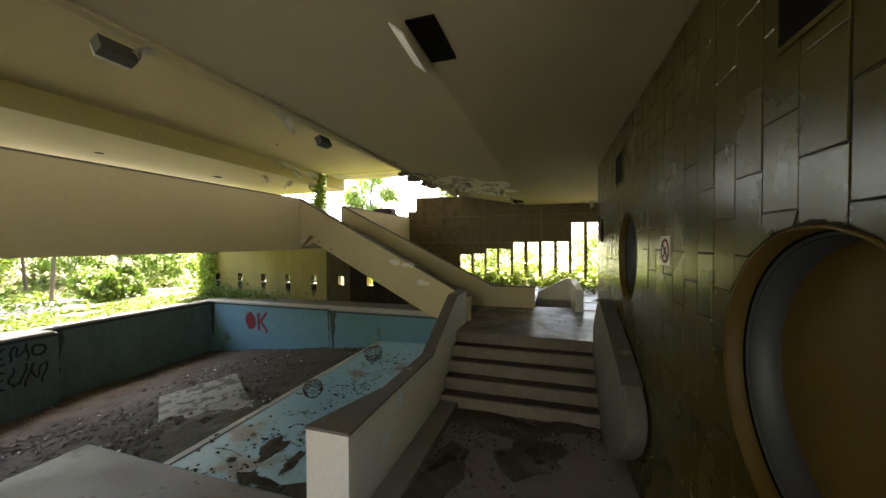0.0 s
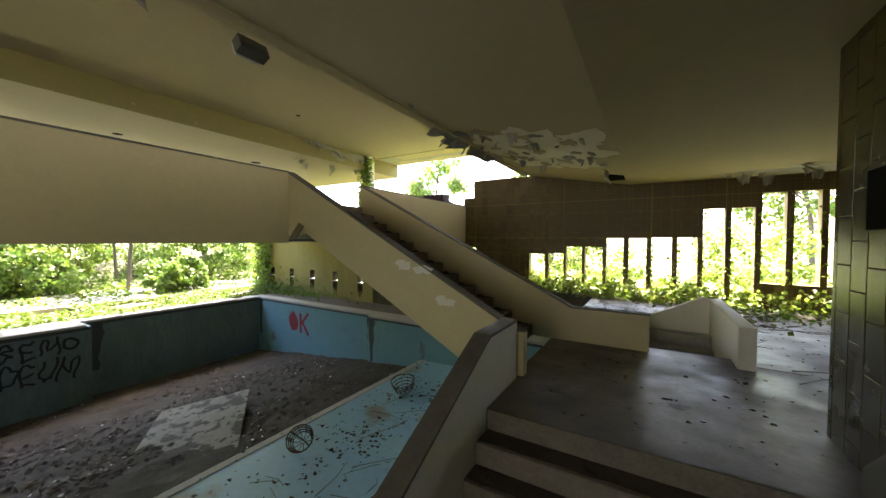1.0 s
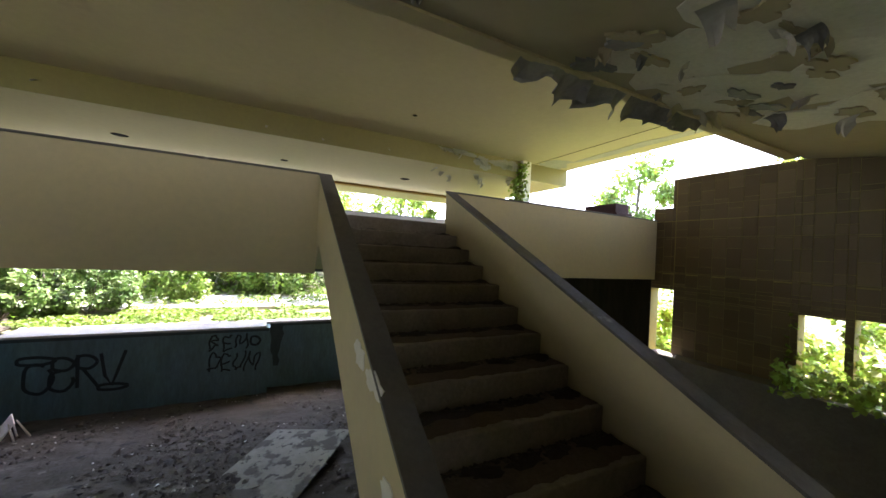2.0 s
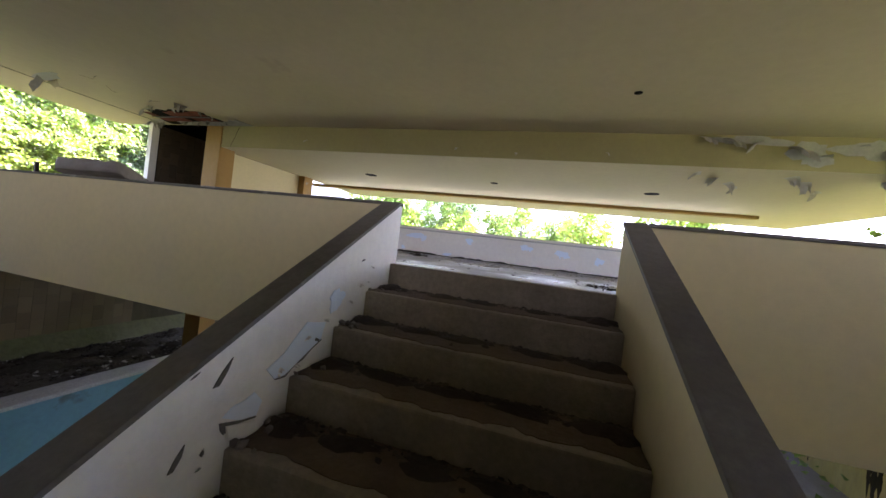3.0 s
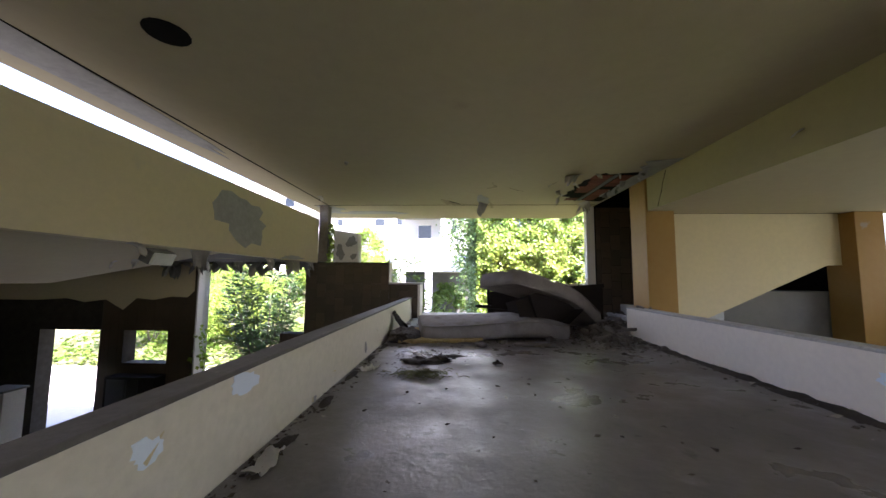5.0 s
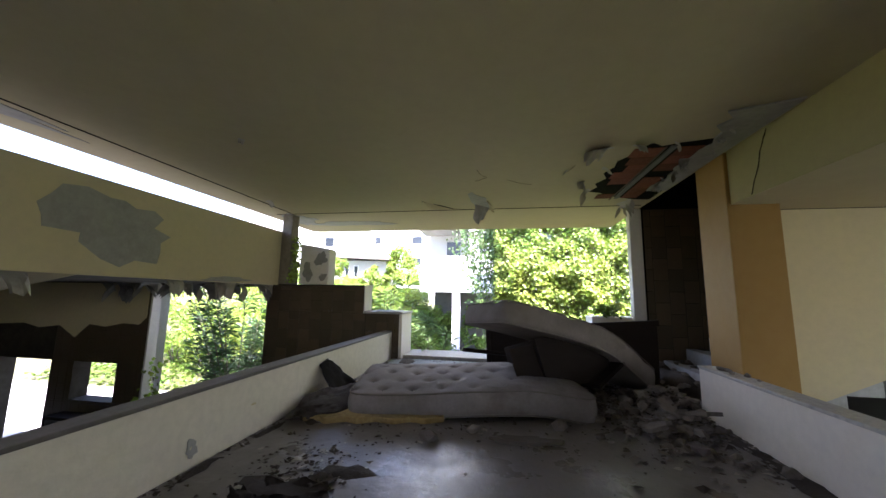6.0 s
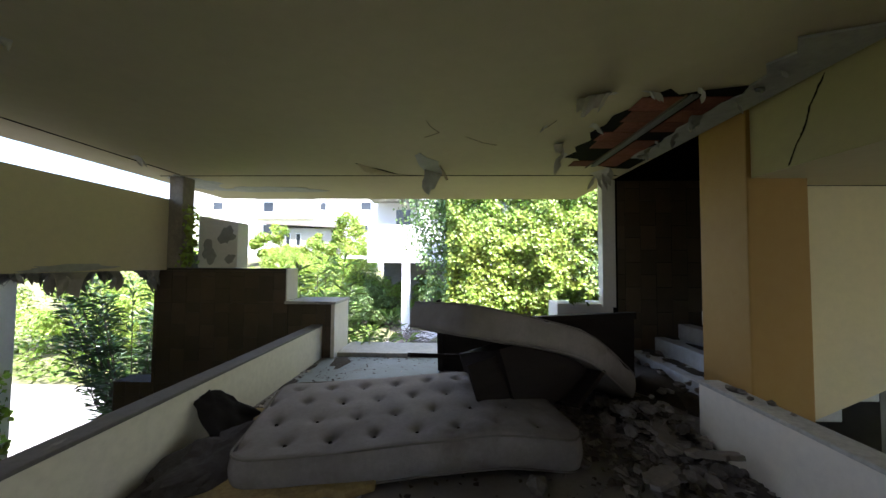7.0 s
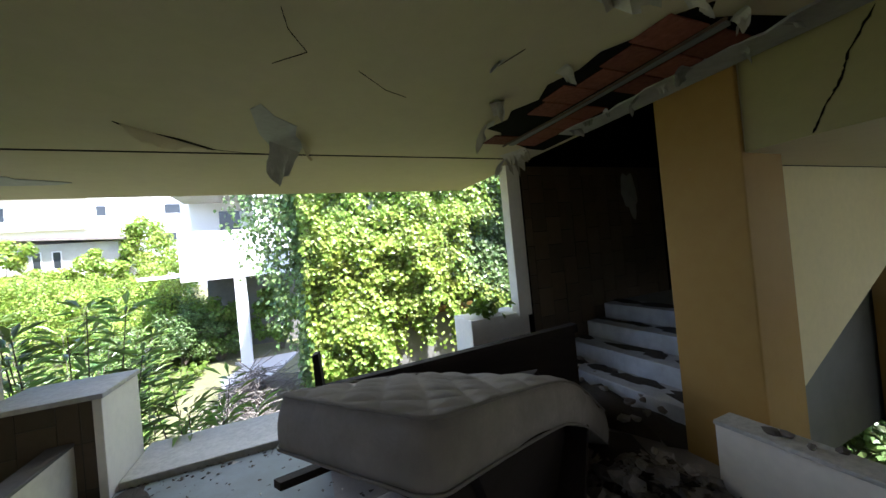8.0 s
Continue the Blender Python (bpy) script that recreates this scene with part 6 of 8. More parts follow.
def scrap(at, sx, sy, rz, seed, material, label, name="scrap", category="litter", h=0.05):
    """A trodden scrap with curled edges."""
    bm, n = bmesh.new(), 12
    g = {}
    for i in range(n + 1):
        for j in range(n + 1):
            u, v = i / n * 2 - 1, j / n * 2 - 1
            k = 1 + 0.35 * noise.noise((u * 1.3 + seed, v * 1.3, 2))
            d = max(abs(u), abs(v))
            g[i, j] = bm.verts.new((sx * u * k, sy * v * k, 0.004 + h * d * d * max(0, noise.noise((u * 1.7, v * 1.7, seed + 9)) + 0.2) + 0.012 * abs(noise.noise((u * 5, v * 5, seed)))))
    for i in range(n):
        for j in range(n):
            bm.faces.new((g[i, j], g[i + 1, j], g[i + 1, j + 1], g[i, j + 1]))
    bmesh.ops.solidify(bm, geom=bm.faces[:], thickness=0.004)
    bm.transform(Matrix.Translation(at) @ pose(0, 0, 0, 0, 0, rz))
    ob = thing(name, label, category, at)
    part("sheet", bm, material, ob, smooth=True)


scrap((-6.12, 1.50, WALK), 0.16, 0.07, 10, 1, LITTER, "dark curled scrap of roofing felt on the floor")
scrap((-5.95, 1.62, WALK), 0.13, 0.05, -25, 2, LITTER, "dark curled scrap of roofing felt on the floor")
scrap((-6.22, 1.38, WALK), 0.07, 0.05, 40, 3, RUBBLE, "grey crumpled scrap on the gallery floor")
scrap((-5.56, 1.85, WALK), 0.09, 0.06, 70, 4, WHITE, "pale flake of plaster by the parapet")
scrap((-5.50, 3.50, WALK), 0.05, 0.11, 10, 5, WHITE, "pale flake of plaster by the parapet")
scrap((-6.77, 1.60, WALK), 0.05, 0.03, 0, 6, LITTER, "dark scrap on the gallery floor")
scrap((-7.45, 5.76, WALK), 0.13, 0.06, 60, 7, LITTER, "dark clot of dirt on the gallery floor")
scrap((-6.86, 5.55, WALK), 0.05, 0.03, 30, 8, LITTER, "dark clot of dirt on the gallery floor")
mat_rods = []
rm = random.Random(31)
for i in range(230):
    x, y, a, l = rm.gauss(-6.05, 0.12), rm.gauss(2.02, 0.07), rm.uniform(0, 6.28), rm.uniform(0.02, 0.06)
    z = WALK + rm.uniform(0.004, 0.03)
    mat_rods.append(tube([(x - l * math.cos(a), y - l * math.sin(a), z), (x, y, z + 0.012), (x + l * math.cos(a), y + l * math.sin(a), z - 0.002)], 0.003, 3, 0.6))
tuft_mat = thing("dry_moss", "flat clump of dry greenish moss and stalks on the floor", "moss", (-6.05, 2.02, WALK), kind="stuff")
part("stalks", joined(*mat_rods), DRYMOSS, tuft_mat)
root_rods = []
for i in range(60):
    x, y, a, l = rm.uniform(0.7, 3.0), rm.gauss(10.0, 1.1), rm.gauss(0.5, 0.5), rm.uniform(0.1, 0.4)
    if y < 11.9:
        root_rods.append(tube([(x - l * math.cos(a), y - l * math.sin(a), LAND + 0.006), (x + rm.uniform(-0.05, 0.05), y + rm.uniform(-0.05, 0.05), LAND + 0.012), (x + l * math.cos(a), y + l * math.sin(a), LAND + 0.006)], 0.006, 4, 0.5))
roots = thing("twig_litter", "dark trailing roots and twigs over the landing floor", "twigs", (1.8, 10.0, LAND), kind="stuff")
part("twig", joined(*root_rods), BARK, roots)

sheet_board = thing("fallen_board", "pale fallen ceiling board lying on the pool deck", "board", (-4.4, 0.1, -0.81))
part("sheet", prism([(-3.95, 0.98), (-3.88, -0.86), (-5.05, -0.42), (-5.08, 0.35)], "z", -0.808, -0.78, bevel=0.004), PALEPLASTER, sheet_board)
splinters = []
for i in range(70):
    x, y, a, l = rm.uniform(-5.1, -3.2), rm.gauss(-1.0, 0.5), rm.gauss(0.6, 0.5), rm.uniform(0.08, 0.35)
    if y > -2.1:
        splinters.append(tube([(x - l * math.cos(a), y - l * math.sin(a), -0.80), (x, y, -0.785), (x + l * math.cos(a), y + l * math.sin(a), -0.80)], 0.010, 4, 0.5))
wrack = thing("twig_litter", "dark splinters and twigs swept over the pool deck", "twigs", (-4.2, -1.0, -0.81), kind="stuff")
part("twig", joined(*splinters), BARK, wrack)

# pool things
panel = thing("panel", "pale fallen ceiling panel lying on the pool mud", "panel", (-8, 6.1, -2.3))
b = boxes((-0.86, 0.86, -1.34, 1.34, -0.012, 0.012), bevel=0.004)
for v in b.verts:
    v.co.z += 0.05 * noise.noise((v.co.x, v.co.y, 1))
slope = math.degrees(math.atan(0.115))
b.transform(Matrix.Translation((-8.0, 6.08, mud_z(-8.0, 6.08) + 0.05)) @ pose(0, 0, 0, 0, -slope, 56))
part("sheet", b, mat("mud-stained panel", (0.26, 0.245, 0.20), 0.8, vary=((1.5, 0.7, (0.13, 0.115, 0.09)), (9, 0.5, (0.33, 0.31, 0.26))), patch=((2.2, 0.53, 0.58, (0.075, 0.064, 0.05)), (6.0, 0.58, 0.62, (0.05, 0.042, 0.033))), bump=0.006, bump_scale=14), panel)


def basket(at, tilt, label, size):
    ob = thing("wire_basket", label, "basket", at, "wire baskets")
    m = Matrix.Translation(at) @ pose(0, 0, 0, *tilt)
    for k in range(4):
        h, rr = 0.08 + size * 0.75 * k / 3, size * (0.72 + 0.28 * k / 3)
        part("hoop", tube([m @ Vector((rr * math.cos(a * math.pi / 12), rr * math.sin(a * math.pi / 12), h)) for a in range(25)], 0.009, 5), METAL, ob)
    for k in range(10):
        a = 2 * math.pi * k / 10
        part("wire", tube([m @ Vector((size * 0.1 * math.cos(a), size * 0.1 * math.sin(a), 0.05)), m @ Vector((size * 0.72 * math.cos(a), size * 0.72 * math.sin(a), 0.08)), m @ Vector((size * math.cos(a), size * math.sin(a), 0.08 + size * 0.75))], 0.006, 4), METAL, ob)
    part("handle", tube([m @ Vector((size * math.cos(a * math.pi / 10), 0, 0.08 + size * 0.75 + size * 0.6 * math.sin(a * math.pi / 10))) for a in range(11)], 0.008, 5), METAL, ob)


basket((-5.05, 6.35, -1.80), (40, 20, 10), "rusty round wire basket lying on the blue floor", 0.2)
basket((-4.85, 8.75, -1.84), (10, -8, 30), "rusty wire basket standing on the pool's edge", 0.26)
chair = thing("chair", "broken pale plastic chair lying in the pool", "chair", (-11.9, 0.9, -2.8))
cz = mud_z(-11.9, 0.9)
b = boxes((-0.22, 0.22, -0.22, 0.22, -0.015, 0.015), bevel=0.01)
b.transform(Matrix.Translation((-11.9, 0.9, cz + 0.28)) @ pose(0, 0, 0, 62, 10, 30))
part("seat", b, WHITE, chair)
b = boxes((-0.2, 0.2, -0.015, 0.015, 0, 0.42), bevel=0.01)
b.transform(Matrix.Translation((-11.75, 0.75, cz + 0.06)) @ pose(0, 0, 0, 70, 0, 40))
part("backrest", b, WHITE, chair)
for dx, dy in ((-0.2, 0.1), (0.2, 0.25), (-0.1, 0.35), (0.25, 0.0)):
    part("leg", tube([(-11.9 + dx, 0.9 + dy, cz + 0.01), (-11.9 + dx * 0.6, 0.9 + dy * 0.4, cz + 0.42)], 0.02, 6, 0.8), WHITE, chair)
box_unit = thing("window_box", "open dark cabinet box under the small window", "cabinet", (0.45, -2.2, 0.05))
part("body", boxes((-0.08, 0.98, -2.28, -2.26, 0.06, 0.84), (-0.08, -0.03, -2.26, -1.98, 0.06, 0.84), (0.93, 0.98, -2.26, -1.98, 0.06, 0.84), (-0.03, 0.93, -2.26, -1.98, 0.06, 0.11), (-0.03, 0.93, -2.26, -1.98, 0.79, 0.84)), DARKWOOD, box_unit)
part("divider", boxes((0.5, 0.53, -2.26, -1.99, 0.11, 0.79)), GREYMETAL, box_unit)
part("door", boxes((0.54, 0.93, -1.995, -1.975, 0.12, 0.78)), GREYMETAL, box_unit, "pale grey cabinet door")
block = thing("post", "white boxed post standing in the doorway", "post", (2.2, -1.4, LOW))
part("shaft", boxes((2.05, 2.5, -1.5, -1.15, LOW, 0.75), bevel=0.01), WHITE, block)
part("cap", boxes((2.02, 2.53, -1.53, -1.12, 0.75, 0.79), bevel=0.008), COPING, block)


# dirt drifts on the stair treads and the corridor floor
def drift(bm, cx, cy, z, rx, ry, h, seed):
    """A low flat mound with an uneven outline."""
    r = random.Random(seed)
    ph = [r.uniform(0, 6.28) for _ in range(3)]
    rings = [[bm.verts.new((cx, cy, z + h))]]
    for k, f in ((14, 0.45), (14, 0.8), (14, 1.0)):
        rings.append([bm.verts.new((cx + rx * f * (1 + 0.25 * math.sin(2 * a + ph[0]) + 0.2 * math.sin(5 * a + ph[1])) * math.cos(a), cy + ry * f * (1 + 0.25 * math.sin(2 * a + ph[0]) + 0.2 * math.sin(5 * a + ph[2])) * math.sin(a),
                                    z + h * (1 - f ** 2) * r.uniform(0.6, 1.2))) for a in [2 * math.pi * i / k for i in range(k)]])
    for i in range(14):
        bm.faces.new((rings[0][0], rings[1][i], rings[1][(i + 1) % 14]))
        for a, b in zip(rings[1:], rings[2:]):
            bm.faces.new((a[i], b[i], b[(i + 1) % 14], a[(i + 1) % 14]))


rd = random.Random(17)
bm = bmesh.new()
for i in range(11):
    z, back = LAND + RISE * (i + 1) + 0.001, TOPX + RUN * (11 - i) - RUN + 0.012
    for k in range(5):
        y = 6.5 + 0.3 * k + rd.uniform(-0.06, 0.06)
        drift(bm, back + 0.065, y, z, 0.062, rd.uniform(0.10, 0.2), rd.uniform(0.008, 0.03), i * 7 + k)
    drift(bm, back + 0.09, 6.46, z, 0.075, 0.085, 0.04, i * 7 + 5)
    drift(bm, back + 0.09, 7.77, z, 0.075, 0.085, 0.04, i * 7 + 6)
tagged(part("dirt", bm, STAIRDIRT, None, smooth=True), "black dirt drifted along the backs of the stair treads", "dirt", kind="stuff")
bm = bmesh.new()
for cx, cy, rx, ry, h in ((-0.75, 4.35, 0.65, 0.30, 0.05), (-0.2, 3.75, 0.4, 0.35, 0.02), (0.2, 4.5, 0.4, 0.14, 0.04), (-1.05, 3.2, 0.25, 0.5, 0.02), (-0.9, 2.0, 0.3, 0.6, 0.012)):
    drift(bm, cx, cy, LOW + 0.001, rx, ry, h, int(cx * 100))
tagged(part("dirt", bm, MUD, None, smooth=True), "dark dirt heaped at the foot of the steps", "dirt", kind="stuff")

rt = random.Random(23)
for flight, n, edge in ((main_stair, 11, None), (low_stair, 4, None)):
    for i in range(n):
        if flight is main_stair:
            z, back, depth, a0, a1 = LAND + RISE * (i + 1) + 0.0005, TOPX + RUN * (11 - i) - RUN + 0.006, RUN - 0.02, 6.385, 7.855
        else:
            z, back, depth, a0, a1 = LOW + (LAND - LOW) / 5 * (i + 1) + 0.0005, 4.56 + 0.22 * (i + 1) - 0.006, 0.20, -1.49, 0.59
        rim = []
        for k in range(61):
            reach = depth * (0.90 + 0.14 * noise.noise((k * 0.16, i * 3.1, 2)) + 0.07 * noise.noise((k * 0.6, i, 5)) + 0.02 * rt.random())
            a = a0 + (a1 - a0) * k / 60
            rim.append((back + min(reach, depth - 0.004), a) if flight is main_stair else (a, back - min(reach, depth - 0.004)))
        ends = [(back, a1), (back, a0)] if flight is main_stair else [(a1, back), (a0, back)]
        part("dust", prism(rim + ends, "z", z, z + 0.003), TREADDUST, flight, "brown dust on the tread")
# crumbled plaster along the foot of the stair's inner face
spots = []
for i in range(70):
    k = int(rt.uniform(3, 11))
    spots.append((TOPX + RUN * (11 - k) - RUN * rt.uniform(0.05, 0.95), 6.395 + abs(rt.gauss(0, 0.05)), LAND + RISE * (k + 1) + 0.004, rt.uniform(0.015, 0.06)))
rubble(spots, "plaster crumbs on the stair")
# dirt along the west parapet's foot and on the decks
bm = bmesh.new()
for k in range(62):
    drift(bm, -8.90 + rt.uniform(0, 0.03), 0.3 + 0.19 * k + rt.uniform(-0.05, 0.05), WALK + 0.001, rt.uniform(0.035, 0.10), rt.uniform(0.10, 0.22), rt.uniform(0.01, 0.035), 900 + k)
for k in range(12):
    drift(bm, -5.45 - rt.uniform(0, 0.03), -1.9 + 0.66 * k + rt.uniform(-0.05, 0.05), WALK + 0.001, rt.uniform(0.03, 0.07), rt.uniform(0.08, 0.2), rt.uniform(0.008, 0.025), 970 + k)
for cx, cy, rx, ry in ((-6.05, 1.5, 0.22, 0.16), (-6.3, 1.25, 0.14, 0.1), (-5.78, 8.05, 0.16, 0.18), (-5.65, 8.35, 0.14, 0.2)):
    drift(bm, cx, cy, WALK + 0.001, rx, ry, 0.015, int(cx * 70))
tagged(part("dirt", bm, STAIRDIRT, None, smooth=True), "dark dirt drifted along the parapets' feet", "dirt", kind="stuff")
bm = bmesh.new()
for k in range(46):
    drift(bm, rt.uniform(-15.5, -5.4), rt.uniform(-2.15, -0.5), -0.884, rt.uniform(0.15, 0.5), rt.uniform(0.1, 0.3), rt.uniform(0.02, 0.12), 1100 + k)
for k in range(26):
    drift(bm, rt.uniform(-5.0, -1.6), -2.2 + abs(rt.gauss(0, 0.5)), -0.809, rt.uniform(0.1, 0.35), rt.uniform(0.06, 0.2), rt.uniform(0.01, 0.05), 1200 + k)
for k in range(34):
    x = rt.uniform(-4.6, -2.15)
    drift(bm, x, 2.6 + abs(rt.gauss(0, 1.2)), -1.893 + (x + 5.66) * 0.027, rt.uniform(0.08, 0.4), rt.uniform(0.08, 0.35), rt.uniform(0.01, 0.05), 1300 + k)
tagged(part("dirt", bm, MUD, None, smooth=True), "mounds of dirt and rotten leaves on the decks", "dirt", kind="stuff")
scatter("litter", "dark leaves and debris on the deck under the gallery", 3000, lambda r: (r.uniform(-15.8, -5.3), r.uniform(-2.2, -0.35), -0.878), 0.075, LITTER, 51, 0.5)
scatter("litter", "pale rubbish and plaster bits on the deck under the gallery", 260, lambda r: (r.uniform(-14, -5.3), r.uniform(-2.2, -0.4), -0.874), 0.07, PEEL, 52, 0.3)


def heaps(r):
    cx, cy, s = ((-8.9, 4.6, 0.5), (-7.4, 4.1, 0.35), (-9.6, 5.6, 0.4), (-10.6, 4.4, 0.5), (-9.0, 8.2, 0.6), (-11.6, 7.0, 0.5), (-10.4, 1.6, 0.5), (-8.2, 2.2, 0.45), (-7.0, 7.6, 0.4))[int(r.integers(0, 9))]
    x, y = r.normal(cx, s), r.normal(cy, s)
    return (x, y, mud_z(x, y) + 0.01) if -13 < x < -5.9 and 0.3 < y < 10.8 else None


scatter("litter", "heaps of broken pale plaster on the pool mud", 520, heaps, 0.09, RUBBLE, 53, 0.7)
scatter("litter", "grey rubble and shards scattered over the pool mud", 700, in_pool, 0.085, RUBBLE, 57, 0.6)
scatter("litter", "black rotten leaves clotted on the pool mud", 2600, in_pool, 0.11, LITTER, 58, 0.3)
scatter("litter", "small white shards on the pool mud", 420, in_pool, 0.045, SIGNWHITE, 54, 0.2)
for k, (x, y, rz, l) in enumerate(((-2.9, 2.95, 62, 0.9), (-2.5, 3.1, 70, 0.7), (-3.5, 2.75, 20, 0.5))):
    b = boxes((-l / 2, l / 2, -0.05, 0.05, -0.012, 0.012), bevel=0.003)
    b.transform(Matrix.Translation((x, y, -1.78)) @ pose(0, 0, 0, 0, 3, rz))
    plank = thing("board", "loose dark rotten plank on the pool floor", "board", (x, y, -1.8), "loose boards")
    part("panel", b, DARKWOOD, plank)

# dirt and rubble on the foot of the western steps and on the threshold
bm = bmesh.new()
for k in range(4):
    for j in range(4):
        drift(bm, -9.45 - 0.3 * k - 0.2, -2.15 + 0.42 * j + rt.uniform(-0.1, 0.1), WALK + 0.17 * (k + 1) + 0.001, rt.uniform(0.06, 0.10), rt.uniform(0.12, 0.3), rt.uniform(0.01, 0.03), 1400 + 7 * k + j)
for cx, cy, rx, ry, h in ((-9.25, -1.5, 0.32, 0.5, 0.16), (-9.2, -2.0, 0.3, 0.3, 0.22), (-9.35, -0.95, 0.25, 0.3, 0.08), (-8.75, -0.7, 0.3, 0.5, 0.1), (-5.72, -2.1, 0.1, 0.3, 0.03)):
    drift(bm, cx, cy, WALK + (0.061 if cy < -2.4 else 0.007), rx, ry, h, int(cy * 100))
tagged(part("dirt", bm, STAIRDIRT, None, smooth=True), "dark dirt heaped on the pale steps and threshold", "dirt", kind="stuff")
rubble([(rt.uniform(-9.75, -9.0), rt.uniform(-2.2, -0.8), WALK + rt.uniform(0.02, 0.2), rt.uniform(0.04, 0.13)) for i in range(26)], "rubble at the steps' foot")
scatter("litter", "leaves and grit on the threshold by the opening", 240, lambda r: (-5.6 - abs(r.normal(0, 0.35)), r.uniform(-2.3, -0.9), WALK + 0.01) if r.uniform() < 0.5 else (r.uniform(-7.0, -5.6), -2.33 + 0.06 * r.normal(), WALK + 0.01), 0.02, LITTER, 55, 0.4)


def by_column(r):
    x, y = r.normal(-8.55, 0.3), r.normal(-0.3, 0.5)
    return (x, y, WALK + 0.01 + max(0, 0.25 - 0.8 * math.hypot(x + 8.7, (y + 0.4) * 0.6)) * r.uniform(0, 1)) if -8.94 < x < -7.4 else None


scatter("litter", "plaster chips and dust between the rubble", 900, by_column, 0.05, RUBBLE, 61, 0.5)
scatter("litter", "dark dirt between the rubble", 900, by_column, 0.04, LITTER, 62, 0.5)
rubble([(-9.02, -0.02, RAIL + 0.012, 0.07), (-8.99, 0.08, RAIL + 0.012, 0.05), (-9.05, 0.16, RAIL + 0.012, 0.06), (-9.0, -0.07, RAIL + 0.012, 0.09), (-9.04, 0.3, RAIL + 0.012, 0.035)], "crumbs on the parapet's end")
slab = thing("plaster_slab", "broken flat slab of fallen plaster on the gallery floor", "rubble", (-7.35, 0.55, WALK))
b = prism(blob_outline(0, 0, 0.24, 0.05, 5), "z", 0, 0.03, bevel=0.004)
b.transform(Matrix.Translation((-7.35, 0.62, WALK + 0.004)) @ pose(0, 0, 0, 0, 0, 8))
part("slab", b, RUBBLE, slab)
for k, (x, y, s, rz) in enumerate(((-8.35, 0.25, 0.2, 20), (-8.6, -0.15, 0.22, 70), (-8.72, 0.2, 0.18, -30))):
    slab = thing("plaster_slab", "broken flat slab of fallen plaster among the rubble", "rubble", (x, y, WALK), "fallen slabs")
    b = prism(blob_outline(0, 0, s * 0.6, s * 0.42, 20 + k), "z", 0, 0.028, bevel=0.004)
    b.transform(Matrix.Translation((x, y, WALK + 0.05 + 0.05 * (k % 3))) @ pose(0, 0, 0, 14 * (-1) ** k, 10, rz))
    part("slab", b, RUBBLE, slab)

twigs = thing("twig_litter", "thin dry twigs strewn over the blue pool floor", "twigs", (-3.8, 4.5, -1.8), kind="stuff")
rods = []
for i in range(46):
    x, y, a, l = rt.uniform(-5.2, -2.0), rt.uniform(2.8, 8.5), rt.uniform(0, 6.28), rt.uniform(0.1, 0.4)
    z = -1.89 + (x + 5.66) * 0.027
    rods.append(tube([(x - l * math.cos(a), y - l * math.sin(a), z), (x + 0.05, y + 0.04, z + 0.02), (x + l * math.cos(a), y + l * math.sin(a), z + 0.01)], 0.006, 4, 0.6))
part("twig", joined(*rods), BARK, twigs)


# ---- worn surfaces: flakes, patches, seams, holes ----
def patch_on(name, axis, at, cx, cy, rx, ry, seed, material, parent=None, proud=0.003, label=""):
    return part(name, prism(blob_outline(cx, cy, rx, ry, seed), axis, at - 0.0007 * (seed % 5), at + proud + 0.0007 * (seed % 6)), material, parent, label)


def curl(at, size, down, seed, fold=(70, 150)):
    """A flake of paint that hangs off a ceiling and curls: a bent jagged sheet with two sides."""
    r = random.Random(seed)
    nu, nv = 6, 7
    rows, turn = [], r.uniform(0, 360)
    jag = [[r.uniform(-0.25, 0.25) for _ in range(nv + 1)] for _ in range(2)]
    bend = r.uniform(*fold)
    bm = bmesh.new()
    for layer in (0.0, 0.004):
        grid = []
        for i in range(nu + 1):
            s = i / nu
            row = []
            for j in range(nv + 1):
                w = (j / nv - 0.5) * size * (1 - 0.35 * s) + jag[0][j] * size * 0.32
                a = radians(bend) * s
                reach = size * (1 + jag[1][j] * (0.7 + 1.1 * s)) * down
                rad = reach / radians(bend)
                row.append(bm.verts.new((rad * math.sin(a), w, -rad * (1 - math.cos(a)) - layer - 0.002)))
            grid.append(row)
        rows.append(grid)
    for g in rows:
        for i in range(nu):
            for j in range(nv):
                bm.faces.new((g[i][j], g[i + 1][j], g[i + 1][j + 1], g[i][j + 1]))
    bm.transform(Matrix.Translation(at) @ pose(0, 0, 0, r.uniform(-8, 8), r.uniform(-8, 8), turn))
    return bm


def flakes(parent, spots, seed):
    for k, (x, y, z, s) in enumerate(spots):
        part("flake", curl((x, y, z), s, 1.0, seed + k), PEEL, parent, "hanging curled paint flake")


high, westc, lowc, fasc, southc = (bpy.data.objects[n] for n in ("ceiling_high", "ceiling_west", "ceiling_low", "wall_fascia", "ceiling_south"))
# shadow seams across the high ceiling, near both ends and along its eastern edge
for y in (-2.06, 12.72):
    part("seam", boxes((-9.2, -3.3, y - 0.012, y + 0.012, ROOF - 0.004, ROOF + 0.01)), DARK, high, "dark open joint")
part("seam", boxes((-3.62, -3.60, -2.0, 9.0, ROOF - 0.004, ROOF + 0.01)), DARK, high, "dark open joint")
patch = [(-3.4, 3.3, 0.16, 2.6, 1), (-3.35, 8.8, 0.14, 1.8, 2), (-4.3, -2.9, 0.7, 0.22, 3), (-6.6, 13.5, 1.6, 0.2, 4), (-3.5, -2.5, 0.3, 0.4, 5), (-8.9, 13.2, 0.4, 0.5, 41)]
